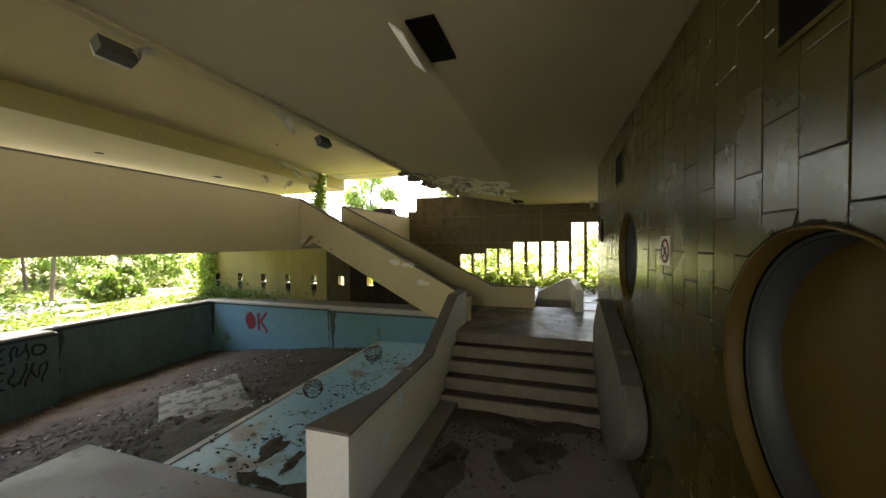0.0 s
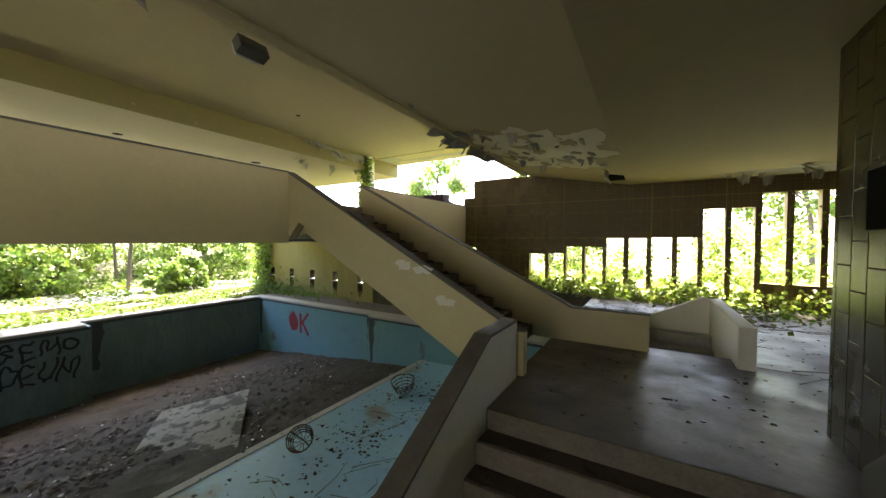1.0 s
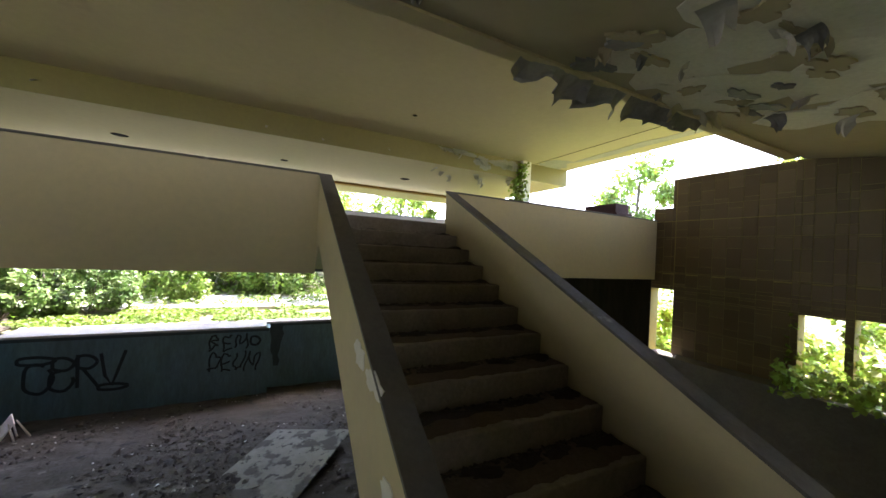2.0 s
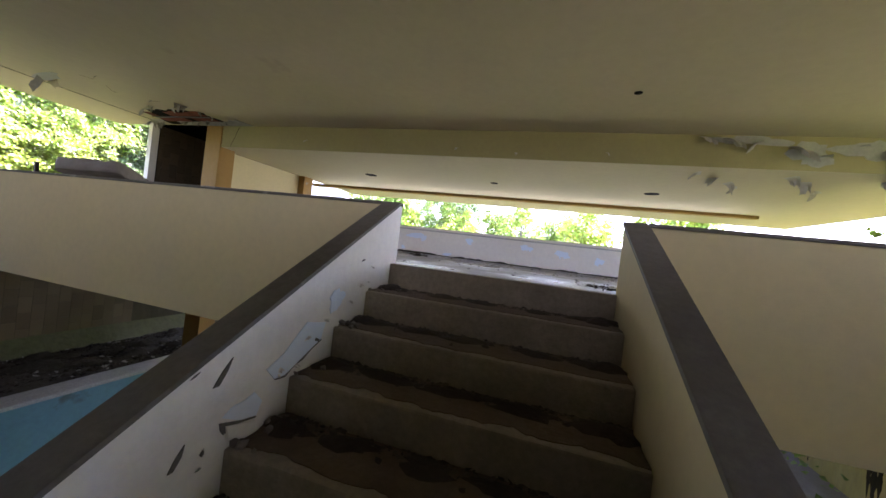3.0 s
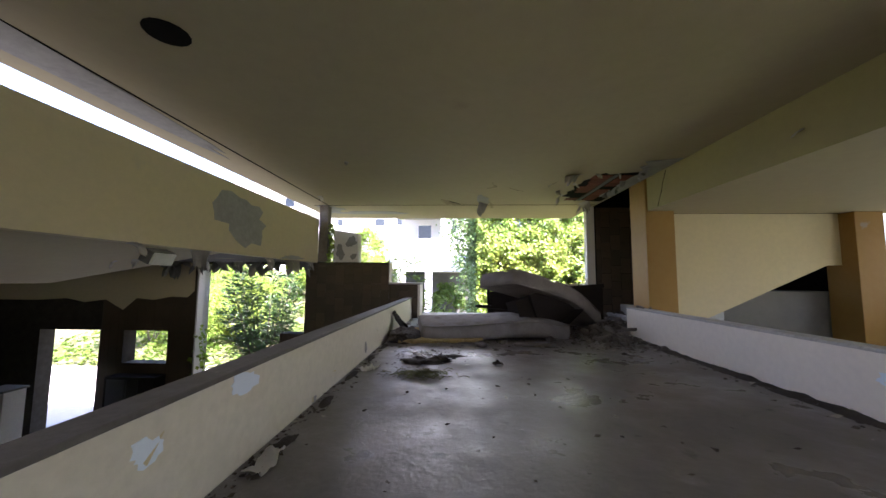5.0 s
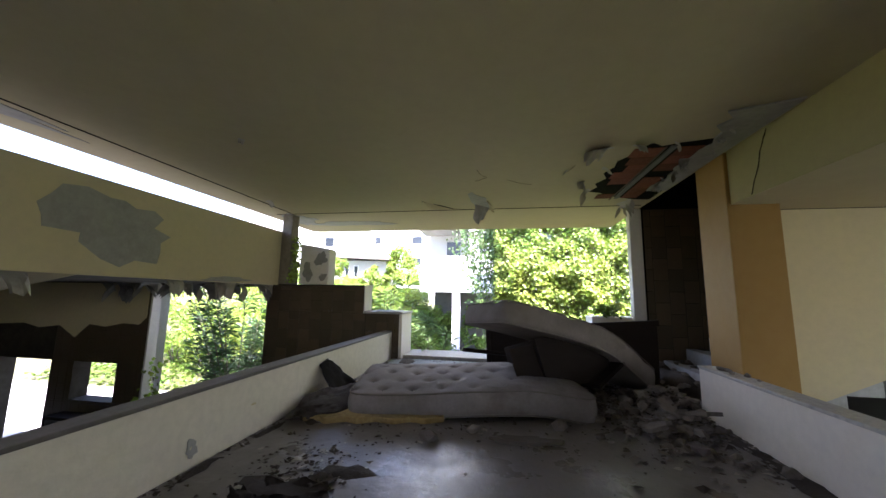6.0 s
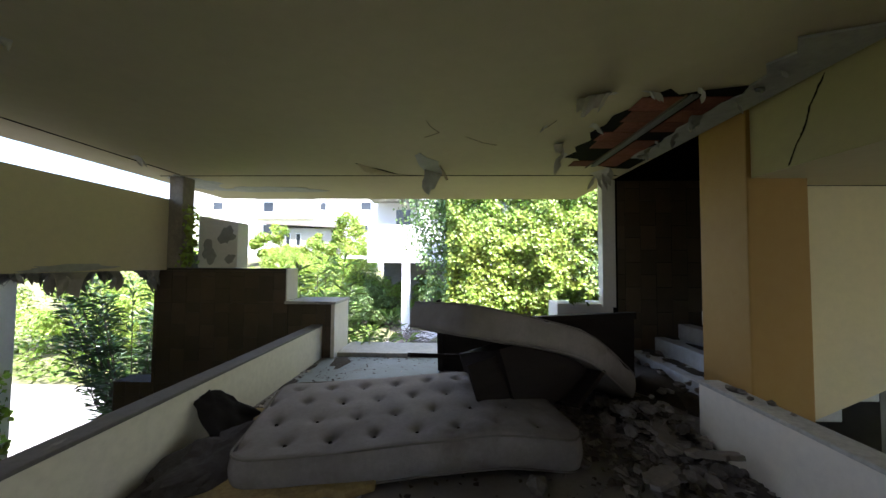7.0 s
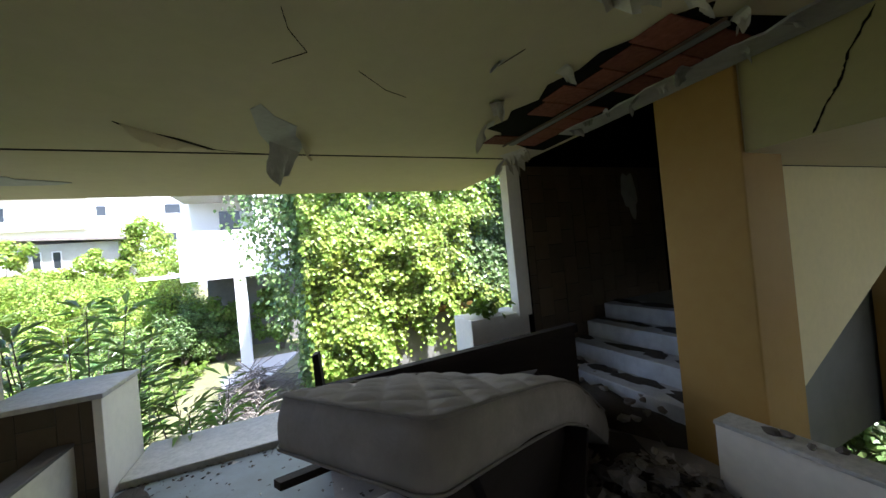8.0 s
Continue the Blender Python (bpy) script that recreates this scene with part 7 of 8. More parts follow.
for cx, cy, rx, ry, sd in patch:
    patch_on("bare_patch", "z", ROOF - 0.004, cx, cy, rx, ry, sd, BAREWALL, high, 0.006, "bare grey plaster patch")
for x, y, r in ((-4.53, 3.13, 0.13), (-7.8, 8.3, 0.05)):
    bm = prism([(x + r * math.cos(a * 0.4), y + r * math.sin(a * 0.4)) for a in range(16)], "z", ROOF - 0.004, ROOF + 0.02)
    part("lamp_hole", bm, DARK, high, "empty round lamp hole")
for x, y, r in ((-11.42, 2.62, 0.16), (-11.6, 9.5, 0.15), (-11.5, 6.0, 0.1)):
    bm = prism([(x + r * math.cos(a * 0.4), y + r * math.sin(a * 0.4)) for a in range(16)], "z", 3.976, 4.0)
    part("lamp_hole", bm, DARK, westc, "empty round lamp hole")
# hanging plaster by the south opening
CRACKS = []
flakes(high, [(-8.12, 0.02, ROOF, 0.26), (-8.86, -1.85, ROOF, 0.22), (-8.13, -0.88, ROOF, 0.11), (-7.9, -0.47, ROOF, 0.06), (-8.98, -2.02, ROOF, 0.2), (-4.9, 0.7, ROOF, 0.06), (-3.75, -1.2, ROOF, 0.12)], 100)
# a torn seam: the bare strip, the plaster that hangs from it, and a slit beside it
part("bare_patch", prism([(-6.74, -1.22), (-6.80, -1.14), (-6.86, -1.30), (-6.98, -1.44), (-6.97, -1.62), (-7.03, -1.80), (-6.99, -2.02), (-6.86, -2.04), (-6.80, -1.86), (-6.75, -1.60)], "z", ROOF - 0.004, ROOF + 0.01), BAREWALL, high, "bare grey plaster where the seam has torn")
part("slit", prism([(-6.04, -1.50), (-6.16, -1.66), (-6.28, -1.76), (-6.44, -1.98), (-6.30, -1.93), (-6.16, -1.90), (-6.12, -1.72)], "z", ROOF - 0.005, ROOF + 0.01), DARK, high, "dark torn slit")


def hanging_sheet(a, b, drop, lean, seed, z=ROOF):
    """A torn sheet of ceiling plaster that hangs from the line a-b down to a ragged rim."""
    r = random.Random(seed)
    bm, n = bmesh.new(), 9
    across = Vector((b[0] - a[0], b[1] - a[1], 0))
    out = Vector((-across.y, across.x, 0)).normalized()
    jag = [drop * (0.35 + 0.65 * math.sin(math.pi * (k + 0.6) / (n + 1)) + r.uniform(-0.16, 0.16)) for k in range(n + 1)]
    for off in (0.0, 0.006):
        rows = []
        for i in range(6):
            s = i / 5
            rows.append([bm.verts.new(Vector((a[0], a[1], z)) + across * (k / n * (1 - 0.35 * s) + 0.12 * s) + out * (off + lean * s * s * (0.7 + 0.3 * math.sin(k * 1.3))) - Vector((0, 0, max(0.02, jag[k]) * s + 0.002))) for k in range(n + 1)])
        for p, q in zip(rows, rows[1:]):
            for k in range(n):
                bm.faces.new((p[k], p[k + 1], q[k + 1], q[k]))
    return bm


part("flake", hanging_sheet((-6.80, -1.74), (-7.00, -1.98), 0.26, 0.10, 5), BAREWALL, high, "large torn plaster sheet hanging down")
part("flake", hanging_sheet((-6.99, -1.56), (-7.05, -1.96), 0.13, -0.06, 6), CEILING, high, "torn plaster edge curling down")
part("flake", hanging_sheet((-6.06, -1.52), (-6.40, -1.96), 0.07, 0.05, 7), CEILING, high, "torn plaster edge curling down")
for line, w, sd in (([(-6.93, -0.34), (-6.95, -0.46), (-7.02, -0.60), (-6.88, -0.72)], 0.0018, 21), ([(-6.42, -1.97), (-6.62, -2.04), (-6.80, -2.05)], 0.0018, 22), ([(-7.25, -0.70), (-7.42, -0.86), (-7.55, -0.92)], 0.001, 23), ([(-7.95, -0.35), (-7.90, -0.52)], 0.0018, 24)):
    CRACKS.append((line, w, sd))


def crack(points, width, depth_axis, at, parent, seed):
    """A wandering open crack as a thin dark strip let into the surface."""
    r = random.Random(seed)
    pts = []
    for (a, b), (c, d) in zip(points, points[1:]):
        for k in range(8):
            pts.append((a + (c - a) * k / 8 + r.uniform(-1, 1) * width * 0.5, b + (d - b) * k / 8 + r.uniform(-1, 1) * width * 0.5))
    pts.append(points[-1])
    w = [width * r.uniform(0.3, 1.0) * (1 if 0 < i < len(pts) - 1 else 0.2) for i in range(len(pts))]
    dx, dy = points[-1][0] - points[0][0], points[-1][1] - points[0][1]
    d = math.hypot(dx, dy)
    nx, ny = -dy / d, dx / d
    prof = [(p[0] + k * nx, p[1] + k * ny) for p, k in zip(pts, w)] + [(p[0] - k * nx, p[1] - k * ny) for p, k in zip(pts[::-1], w[::-1])]
    part("crack", prism(prof, depth_axis, at, at + 0.006), DARK, parent, "dark open crack")


for k, (y, z, s) in enumerate(((3.99, 2.39, 0.11), (2.74, 2.12, 0.05), (2.35, 2.2, 0.05), (1.4, 2.22, 0.06), (0.9, 2.3, 0.05))):
    bm = curl((0, 0, 0), s, 1.0, 760 + k)
    bm.transform(Matrix.Translation((-5.4055, y, z)) @ pose(0, 0, 0, 0, -80, 0))
    part("flake", bm, PLASTER, east_rail, "curled paint flake")
for line, w, sd in CRACKS:
    crack(line, w, "z", ROOF - 0.003, high, sd)
crack([(0.33, 4.46), (0.24, 4.31), (0.21, 4.20), (0.15, 4.10), (0.10, 3.99)], 0.006, "x", -9.2495, westc, 3)
for y, z0 in ((3.4, 4.25), (5.6, 4.15), (6.7, 4.1), (2.2, 4.2), (8.2, 4.15)):
    part("flake", curl((-9.247, y, z0), 0.07, 1.0, int(y * 10)), PEEL, westc, "hanging paint shred")
# torn ceiling with the clay blocks showing, by the column
hole = thing("ceiling_hole", "torn ceiling plaster with red clay blocks and a concrete rib showing", "ceiling hole", (-8.75, -0.7, ROOF), kind="structure")
prof = [(-8.44, 0.02), (-8.52, 0.12), (-8.62, 0.04), (-8.76, 0.10), (-9.18, 0.20), (-9.19, -1.75), (-8.98, -1.72), (-8.72, -1.58), (-8.55, -1.50), (-8.46, -1.36), (-8.30, -1.30), (-8.36, -1.12), (-8.30, -0.98), (-8.38, -0.80), (-8.30, -0.62), (-8.36, -0.44), (-8.34, -0.28), (-8.42, -0.14)]
part("shade", prism(prof, "z", ROOF - 0.004, ROOF + 0.02), DARK, hole, "dark void")
rb = random.Random(3)
for i in range(8):
    y = 0.02 - 0.205 * i
    for x0, x1 in ((-8.66, -8.40 - 0.04 * (i % 3)), (-8.98, -8.78)):
        if rb.random() < 0.72:
            part("clay_block", boxes((x0, x1, y - 0.195, y, ROOF - 0.012, ROOF - 0.004), bevel=0.002), BRICKRED, hole, "red hollow clay block")
part("rib", boxes((-8.74, -8.69, -1.60, 0.06, ROOF - 0.022, ROOF - 0.004), bevel=0.004), SHADED, hole, "bare concrete rib")
rag = random.Random(12)
inner = [(-8.98 + rag.uniform(-0.05, 0.05) + 0.25 * max(0, y - 0.1), y) for y in np.linspace(-1.3, 0.62, 18)]
part("bare_band", prism([(-9.215, -1.3)] + inner + [(-9.215, 0.75)], "z", ROOF - 0.016, ROOF - 0.002), BAREWALL, hole, "bare grey plaster beside the beam")
for k in range(9):
    part("flake", curl((-9.0 + rag.uniform(-0.05, 0.06), -1.2 + 0.19 * k, ROOF - 0.012), rag.uniform(0.05, 0.12), 1.0, 90 + k), (BAREWALL, PEELDARK)[k % 2], hole, "hanging curled plaster flake")
part("rebar", tube([(-8.63, 0.1, ROOF - 0.035), (-8.625, -0.8, ROOF - 0.05), (-8.63, -1.6, ROOF - 0.03)], 0.008, 5), METAL, hole, "rusty reinforcing bar")
for k, (x, y, s) in enumerate(((-8.4, 0.08, 0.11), (-8.24, -0.45, 0.10), (-8.30, -1.2, 0.2), (-8.10, -0.88, 0.12), (-8.9, -1.75, 0.14), (-8.7, 0.10, 0.1))):
    part("flake", curl((x, y, ROOF), s, 1.0, 60 + k), PEEL, hole, "hanging curled paint flake")
# peeling north end of the step in the ceiling
for k, (y, z, s) in enumerate(((9.6, 4.44, 0.22), (9.9, 4.40, 0.26), (10.3, 4.38, 0.22), (10.7, 4.30, 0.3), (11.0, 4.2, 0.26), (11.4, 4.36, 0.3), (11.8, 4.3, 0.22))):
    part("flake", curl((-9.247, y, z), s, 1.0, 200 + k), PEEL, westc, "hanging curled paint flake")
for cy, cz, ry, rz, sd in ((10.2, 4.40, 0.5, 0.07, 11), (10.9, 4.22, 0.25, 0.18, 12), (11.7, 4.3, 0.45, 0.16, 13)):
    patch_on("bare_patch", "x", -9.2465, cy, cz, ry, rz, sd, BAREWALL, westc, 0.004, "bare grey plaster patch")
for k in range(9):
    part("flake", curl((-9.6 - 0.3 * (k % 4), 9.7 + 0.3 * k, 3.98), 0.16 + 0.03 * (k % 3), 1.0, 230 + k), PEEL, westc, "hanging curled paint flake")


def slope_z(x):
    return 3.27 + (x + 3.25) * (2.84 - 3.27) / (3.25 - 0.82) if x < -0.82 else 2.84


# peeling north end of the sloping low ceiling
def slope_patch(cx, cy, rx, ry, seed, material, drop=0.004):
    """A torn patch that lies on the sloping ceiling."""
    bm = bmesh.new()
    prof = blob_outline(cx, cy, rx, ry, seed, 30, 0.5)
    lo = [bm.verts.new((x, y, slope_z(x) - drop)) for x, y in prof]
    hi = [bm.verts.new((x, y, slope_z(x) + 0.004)) for x, y in prof]
    bm.faces.new(lo)
    for i in range(len(lo)):
        bm.faces.new((lo[i], hi[i], hi[(i + 1) % len(lo)], lo[(i + 1) % len(lo)]))
    part("bare_patch", bm, material, lowc, "bare grey plaster where the ceiling has torn off")


for k, (x, y, rx, ry) in enumerate(((-2.65, 8.35, 0.42, 0.55), (-1.9, 8.25, 0.50, 0.60), (-1.25, 8.2, 0.36, 0.50), (-2.3, 9.25, 0.62, 0.60), (-1.45, 9.1, 0.45, 0.55), (-2.95, 9.3, 0.24, 0.5), (-2.3, 10.2, 0.5, 0.45), (-1.5, 10.0, 0.3, 0.4))):
    slope_patch(x, y, rx, ry, 430 + k, PALEPLASTER, 0.004 + 0.0015 * k)
rf = random.Random(21)
for k in range(26):
    x, y = rf.uniform(-3.15, -0.95), rf.uniform(7.75, 10.2)
    slope_patch(x, y, rf.uniform(0.03, 0.11), rf.uniform(0.05, 0.18), 470 + k, (CEILING, BAREWALL, CEILING, PEELDARK)[k % 4], 0.018 + 0.0004 * k)
for k in range(24):
    x, y = rf.uniform(-3.2, -0.95), rf.uniform(7.6, 10.4)
    part("flake", curl((x, y, slope_z(x) - 0.014), rf.uniform(0.07, 0.19), 1.0, 300 + k), (PEEL, CEILING, PEELDARK)[k % 3], lowc, "hanging curled paint flake")


def torn_sheet(y0, y1, drop, lean, seed):
    """A sheet of plaster that hangs from the ceiling's edge, with a jagged lower rim."""
    r = random.Random(seed)
    bm = bmesh.new()
    nv = max(5, int((y1 - y0) / 0.06))
    jag = [drop * (0.55 + 0.45 * noise.noise((k * 0.45, seed, 0)) + r.uniform(-0.08, 0.12)) for k in range(nv + 1)]
    for off in (0.0, 0.007):
        rows = []
        for i in range(5):
            s = i / 4
            rows.append([bm.verts.new((-3.27 + off - lean * math.sin(s * 1.6) * (0.6 + 0.4 * math.sin(k * 0.8)), y0 + (y1 - y0) * k / nv + 0.03 * s * math.sin(k * 1.9), 3.262 - max(0.02, jag[k]) * s)) for k in range(nv + 1)])
        for a, b in zip(rows, rows[1:]):
            for k in range(nv):
                bm.faces.new((a[k], a[k + 1], b[k + 1], b[k]))
    return bm


for k, (y0, y1, drop, lean) in enumerate(((7.45, 8.05, 0.15, 0.26), (7.95, 8.22, 0.26, 0.32), (8.18, 8.66, 0.22, 0.34), (8.72, 9.1, 0.28, 0.20), (9.0, 9.5, 0.26, 0.16), (9.4, 9.9, 0.2, 0.15))):
    part("flake", torn_sheet(y0, y1, drop, lean, 440 + k), BAREWALL if k < 3 else PEELDARK, lowc, "large torn plaster sheet hanging down")
for k in range(13):
    part("flake", curl((0.9 + 0.2 * k, 11.75 + 0.35 * math.sin(k * 2.1), 2.84), 0.16 + 0.06 * (k % 3), 1.0, 450 + k), PEEL, lowc, "hanging curled paint flake")
patch_on("bare_patch", "z", 2.836, 2.2, 11.9, 1.3, 0.4, 455, BAREWALL, lowc, 0.006, "bare grey plaster patch")
for k in range(30):
    x = -3.2 + 0.115 * k
    part("flake", curl((x, -2.1 + 0.25 * math.sin(k * 1.7), 3.26), 0.2 + 0.08 * ((k * 7) % 3), 1.0, 480 + k), PEELDARK if k % 4 else PEEL, southc, "hanging curled paint flake")
for k, (x, y) in enumerate(((-2.55, 1.15), (-2.4, 1.25), (-3.2, 3.3), (-3.1, 6.5))):
    part("flake", curl((x, y, slope_z(x)), 0.1, 1.0, 520 + k), PEEL, lowc, "hanging curled paint flake")
for cy, cz, ry, rz, sd in ((0.52, 3.73, 0.56, 0.33, 31), (-1.0, 3.29, 0.4, 0.035, 33)):
    patch_on("bare_patch", "x", -3.404, cy, cz, ry, rz, sd, BAREWALL, fasc, 0.006, "bare grey plaster patch")
for k, y in enumerate((-0.9, -1.0, -0.2, 1.2, 2.1, 3.6)):
    part("flake", curl((-3.36, y, 3.25), 0.2 + 0.06 * (k % 2), 1.0, 540 + k), PEEL, fasc, "hanging curled paint flake")
setting("wall_plaster_band", prism([(-0.60, 3.25), (-0.60, 2.62), (-0.45, 2.48), (-0.1, 2.5), (0.3, 2.42), (0.7, 2.46), (1.0, 2.2), (1.4, 2.42), (1.9, 2.36), (2.3, 2.44), (3.0, 2.4), (5.2, 2.4), (5.2, 3.25)], "y", SOUTH + 0.014, SOUTH + 0.03),
        PLASTER, "ragged cream plaster band above the tiles", "wall")

patch_on("torn_paper", "y", -2.289, -11.0, 4.12, 0.12, 0.30, 91, BAREWALL, tiled_stair, 0.003, "torn pale paper on the tiles")
upstand = bpy.data.objects["wall_stub.002"]
for cx, cz, rx, rz, sd in ((-4.05, 3.72, 0.10, 0.12, 92), (-3.8, 3.5, 0.09, 0.16, 93), (-4.1, 3.4, 0.07, 0.06, 94)):
    patch_on("stain", "y", -2.312, cx, cz, rx, rz, sd, BAREWALL, upstand, 0.005, "dark mossy stain")

# lamps under the edge of the low ceiling
for y, z in ((1.86, 3.09), (4.60, 3.10)):
    lamp = thing("ceiling_lamp", "boxy grey ceiling lamp with frosted glass under the soffit's edge", "lamp", (-3.4, y, z), "soffit lamps")
    for bm, m, nm in ((boxes((-0.045, 0.06, -0.13, 0.13, -0.02, 0.11), bevel=0.006), LAMPBODY, "housing"), (boxes((-0.075, -0.046, -0.12, 0.12, -0.015, 0.105), bevel=0.008), LAMPGLASS, "glass")):
        bm.transform(Matrix.Translation((-3.42, y, z)) @ pose(0, 0, 0, 0, -25, 0))
        part(nm, bm, m, lamp)
gap = thing("lamp_recess", "broken open lamp recess with a hanging cover", "lamp", (-0.95, 2.3, 2.87))
part("hole", boxes((-0.80, -0.62, 1.80, 2.28, 2.826, 2.86)), DARK, gap)
b = boxes((-0.06, 0.06, -0.24, 0.24, -0.006, 0.006), bevel=0.003)
b.transform(Matrix.Translation((-0.86, 2.02, 2.79)) @ pose(0, 0, 0, 0, 40, 3))
part("cover", b, LAMPGLASS, gap)
gap = thing("lamp_recess", "broken open lamp recess with a hanging cover", "lamp", (-1.0, 11.4, 2.87))
part("hole", boxes((-1.16, -0.85, 11.0, 11.6, slope_z(-1.0) - 0.03, slope_z(-1.0) + 0.02)), DARK, gap)
b = boxes((-0.10, 0.10, -0.25, 0.25, -0.006, 0.006), bevel=0.003)
b.transform(Matrix.Translation((-1.2, 11.3, 2.82)) @ pose(0, 0, 0, 0, 40, 3))
part("cover", b, LAMPGLASS, gap)

# flaking parapets
wr, er = west_rail, east_rail
for k, (y, z, ry, rz) in enumerate(((2.90, 2.36, 0.06, 0.035), (3.38, 2.27, 0.09, 0.05), (3.48, 2.20, 0.05, 0.03), (3.80, 2.26, 0.06, 0.06), (4.05, 2.33, 0.03, 0.02), (5.12, 2.41, 0.16, 0.055), (5.26, 2.38, 0.07, 0.05), (6.12, 2.41, 0.07, 0.05), (5.74, 2.13, 0.07, 0.03), (4.88, 2.17, 0.04, 0.03),
                                     (7.10, 2.40, 0.10, 0.05), (7.68, 2.36, 0.12, 0.06), (8.24, 2.31, 0.08, 0.05), (9.4, 2.3, 0.14, 0.06), (10.3, 2.36, 0.1, 0.05))):
    patch_on("bare_patch", "x", -8.934, y, z, ry, rz, 600 + k, BARELIGHT, wr, 0.003, "pale exposed undercoat")
    bm = curl((0, 0, 0), ry * 0.9, 1.0, 640 + k)
    bm.transform(Matrix.Translation((-8.929, y + ry * 0.2, z - rz * 0.4)) @ pose(0, 0, 0, 0, 75, 0))
    part("flake", bm, PINKISH, wr, "curled paint flake")
for k, (y, z, ry, rz, m) in enumerate(((3.52, 2.455, 0.10, 0.05, BARELIGHT), (4.02, 2.39, 0.06, 0.04, BARELIGHT), (2.72, 2.10, 0.03, 0.03, BAREWALL), (1.4, 2.2, 0.04, 0.05, BAREWALL))):
    patch_on("bare_patch", "x", -5.4015, y, z, ry, rz, 660 + k, m, er, 0.003, "pale exposed undercoat")
# torn plaster above the stair's treads: bluish undercoat, shadow painted under its edges, a lifted flake, dark gouges
for prof, far, m, label in (
        ([(-4.165, 1.655), (-4.26, 1.70), (-4.332, 1.765), (-4.395, 1.815), (-4.47, 1.80), (-4.54, 1.79), (-4.514, 1.709), (-4.387, 1.649), (-4.276, 1.598), (-4.215, 1.60)], 6.3855, BARELIGHT, "bluish exposed undercoat"),
        ([(-4.215, 1.60), (-4.276, 1.598), (-4.387, 1.649), (-4.514, 1.709), (-4.52, 1.703), (-4.44, 1.668), (-4.39, 1.636), (-4.33, 1.622), (-4.28, 1.588), (-4.22, 1.594)], 6.3865, COPING, "painted shadow under the torn edge"),
        ([(-3.975, 1.536), (-4.015, 1.562), (-4.07, 1.565), (-4.114, 1.58), (-4.158, 1.53), (-4.135, 1.478), (-4.05, 1.495)], 6.3855, BARELIGHT, "bluish exposed undercoat"),
        ([(-3.965, 1.52), (-4.05, 1.494), (-4.135, 1.476), (-4.13, 1.470), (-4.05, 1.485), (-3.985, 1.47), (-3.972, 1.49)], 6.3865, COPING, "painted shadow under the torn edge"),
        ([(-3.99, 1.50), (-4.124, 1.463), (-4.15, 1.423), (-4.096, 1.396), (-4.07, 1.42), (-4.0, 1.445)], 6.396, WHITE, "lifted plaster flake"),
        ([(-3.922, 1.664), (-3.955, 1.715), (-3.992, 1.755), (-3.975, 1.71), (-3.945, 1.664)], 6.3855, COPING, "dark gouge"),
        ([(-3.795, 1.435), (-3.815, 1.475), (-3.842, 1.508), (-3.835, 1.47), (-3.812, 1.435)], 6.3855, COPING, "dark gouge"),
        ([(-3.835, 1.721), (-3.852, 1.732), (-3.868, 1.739), (-3.852, 1.726)], 6.3855, COPING, "dark gouge")):
    part("bare_patch", prism(prof, "y", 6.3795, far), m, main_stair, label)
for k, (x, z, rx, rz) in enumerate(((-4.62, 1.90, 0.07, 0.05), (-3.5, 1.2, 0.08, 0.04))):
    patch_on("bare_patch", "y", 6.3805, x, z, rx, rz, 680 + k, BARELIGHT, main_stair, 0.003, "pale exposed undercoat")
rc = random.Random(44)
for k in range(26):
    x = rc.uniform(-5.0, -2.3)
    z = LAND + RISE * (TOPX + 12 * RUN - x) / RUN + rc.choice((0.06, 0.1, 0.1, 0.2)) + rc.uniform(-0.04, 0.04)
    bm = curl((0, 0, 0), rc.uniform(0.015, 0.035), 1.0, 700 + k)
    bm.transform(Matrix.Translation((x, 6.3845, z)) @ pose(0, 0, 0, 80, 0, 0))
    part("flake", bm, PEELDARK if k % 3 == 0 else WHITE, main_stair, "curled paint chip")
for k, (y, z, ry, rz) in enumerate(((3.2, -0.1, 0.11, 0.08), (2.9, -0.35, 0.08, 0.06))):
    patch_on("bare_patch", "x", -1.501, y, z, ry, rz, 720 + k, BARELIGHT if k < 2 else BAREWALL, side, 0.004, "pale exposed undercoat")
for k, (x, z) in enumerate(((-3.0, 1.15), (-2.7, 1.1), (-2.4, 0.75))):
    patch_on("bare_patch", "y", 6.252, x, z, 0.12, 0.06, 740 + k, WHITE, main_stair, 0.003, "pale scuffed paint")


# ---- graffiti on the pool walls ----
def stroke(points, width, axis, at, material, parent, name="graffiti"):
    """A painted line as a thin ribbon on a wall."""
    rows = []
    for i, p in enumerate(points):
        a, b = points[max(0, i - 1)], points[min(len(points) - 1, i + 1)]
        d = math.hypot(b[0] - a[0], b[1] - a[1]) or 1
        nx, nz = -(b[1] - a[1]) / d * width / 2, (b[0] - a[0]) / d * width / 2
        rows.append(((p[0] + nx, p[1] + nz), (p[0] - nx, p[1] - nz)))
    bm = bmesh.new()
    put = (lambda p: (at, p[0], p[1])) if axis == "x" else (lambda p: (p[0], at, p[1]))
    vs = [(bm.verts.new(put(a)), bm.verts.new(put(b))) for a, b in rows]
    for (a, b), (c, d) in zip(vs, vs[1:]):
        bm.faces.new((a, b, d, c))
    return part(name, bm, material, parent, "spray-painted line")


def loop_line(cx, cz, rx, rz, seed, n=30):
    pts = blob_outline(cx, cz, rx, rz, seed, n, 0.22)
    return pts + pts[:2]


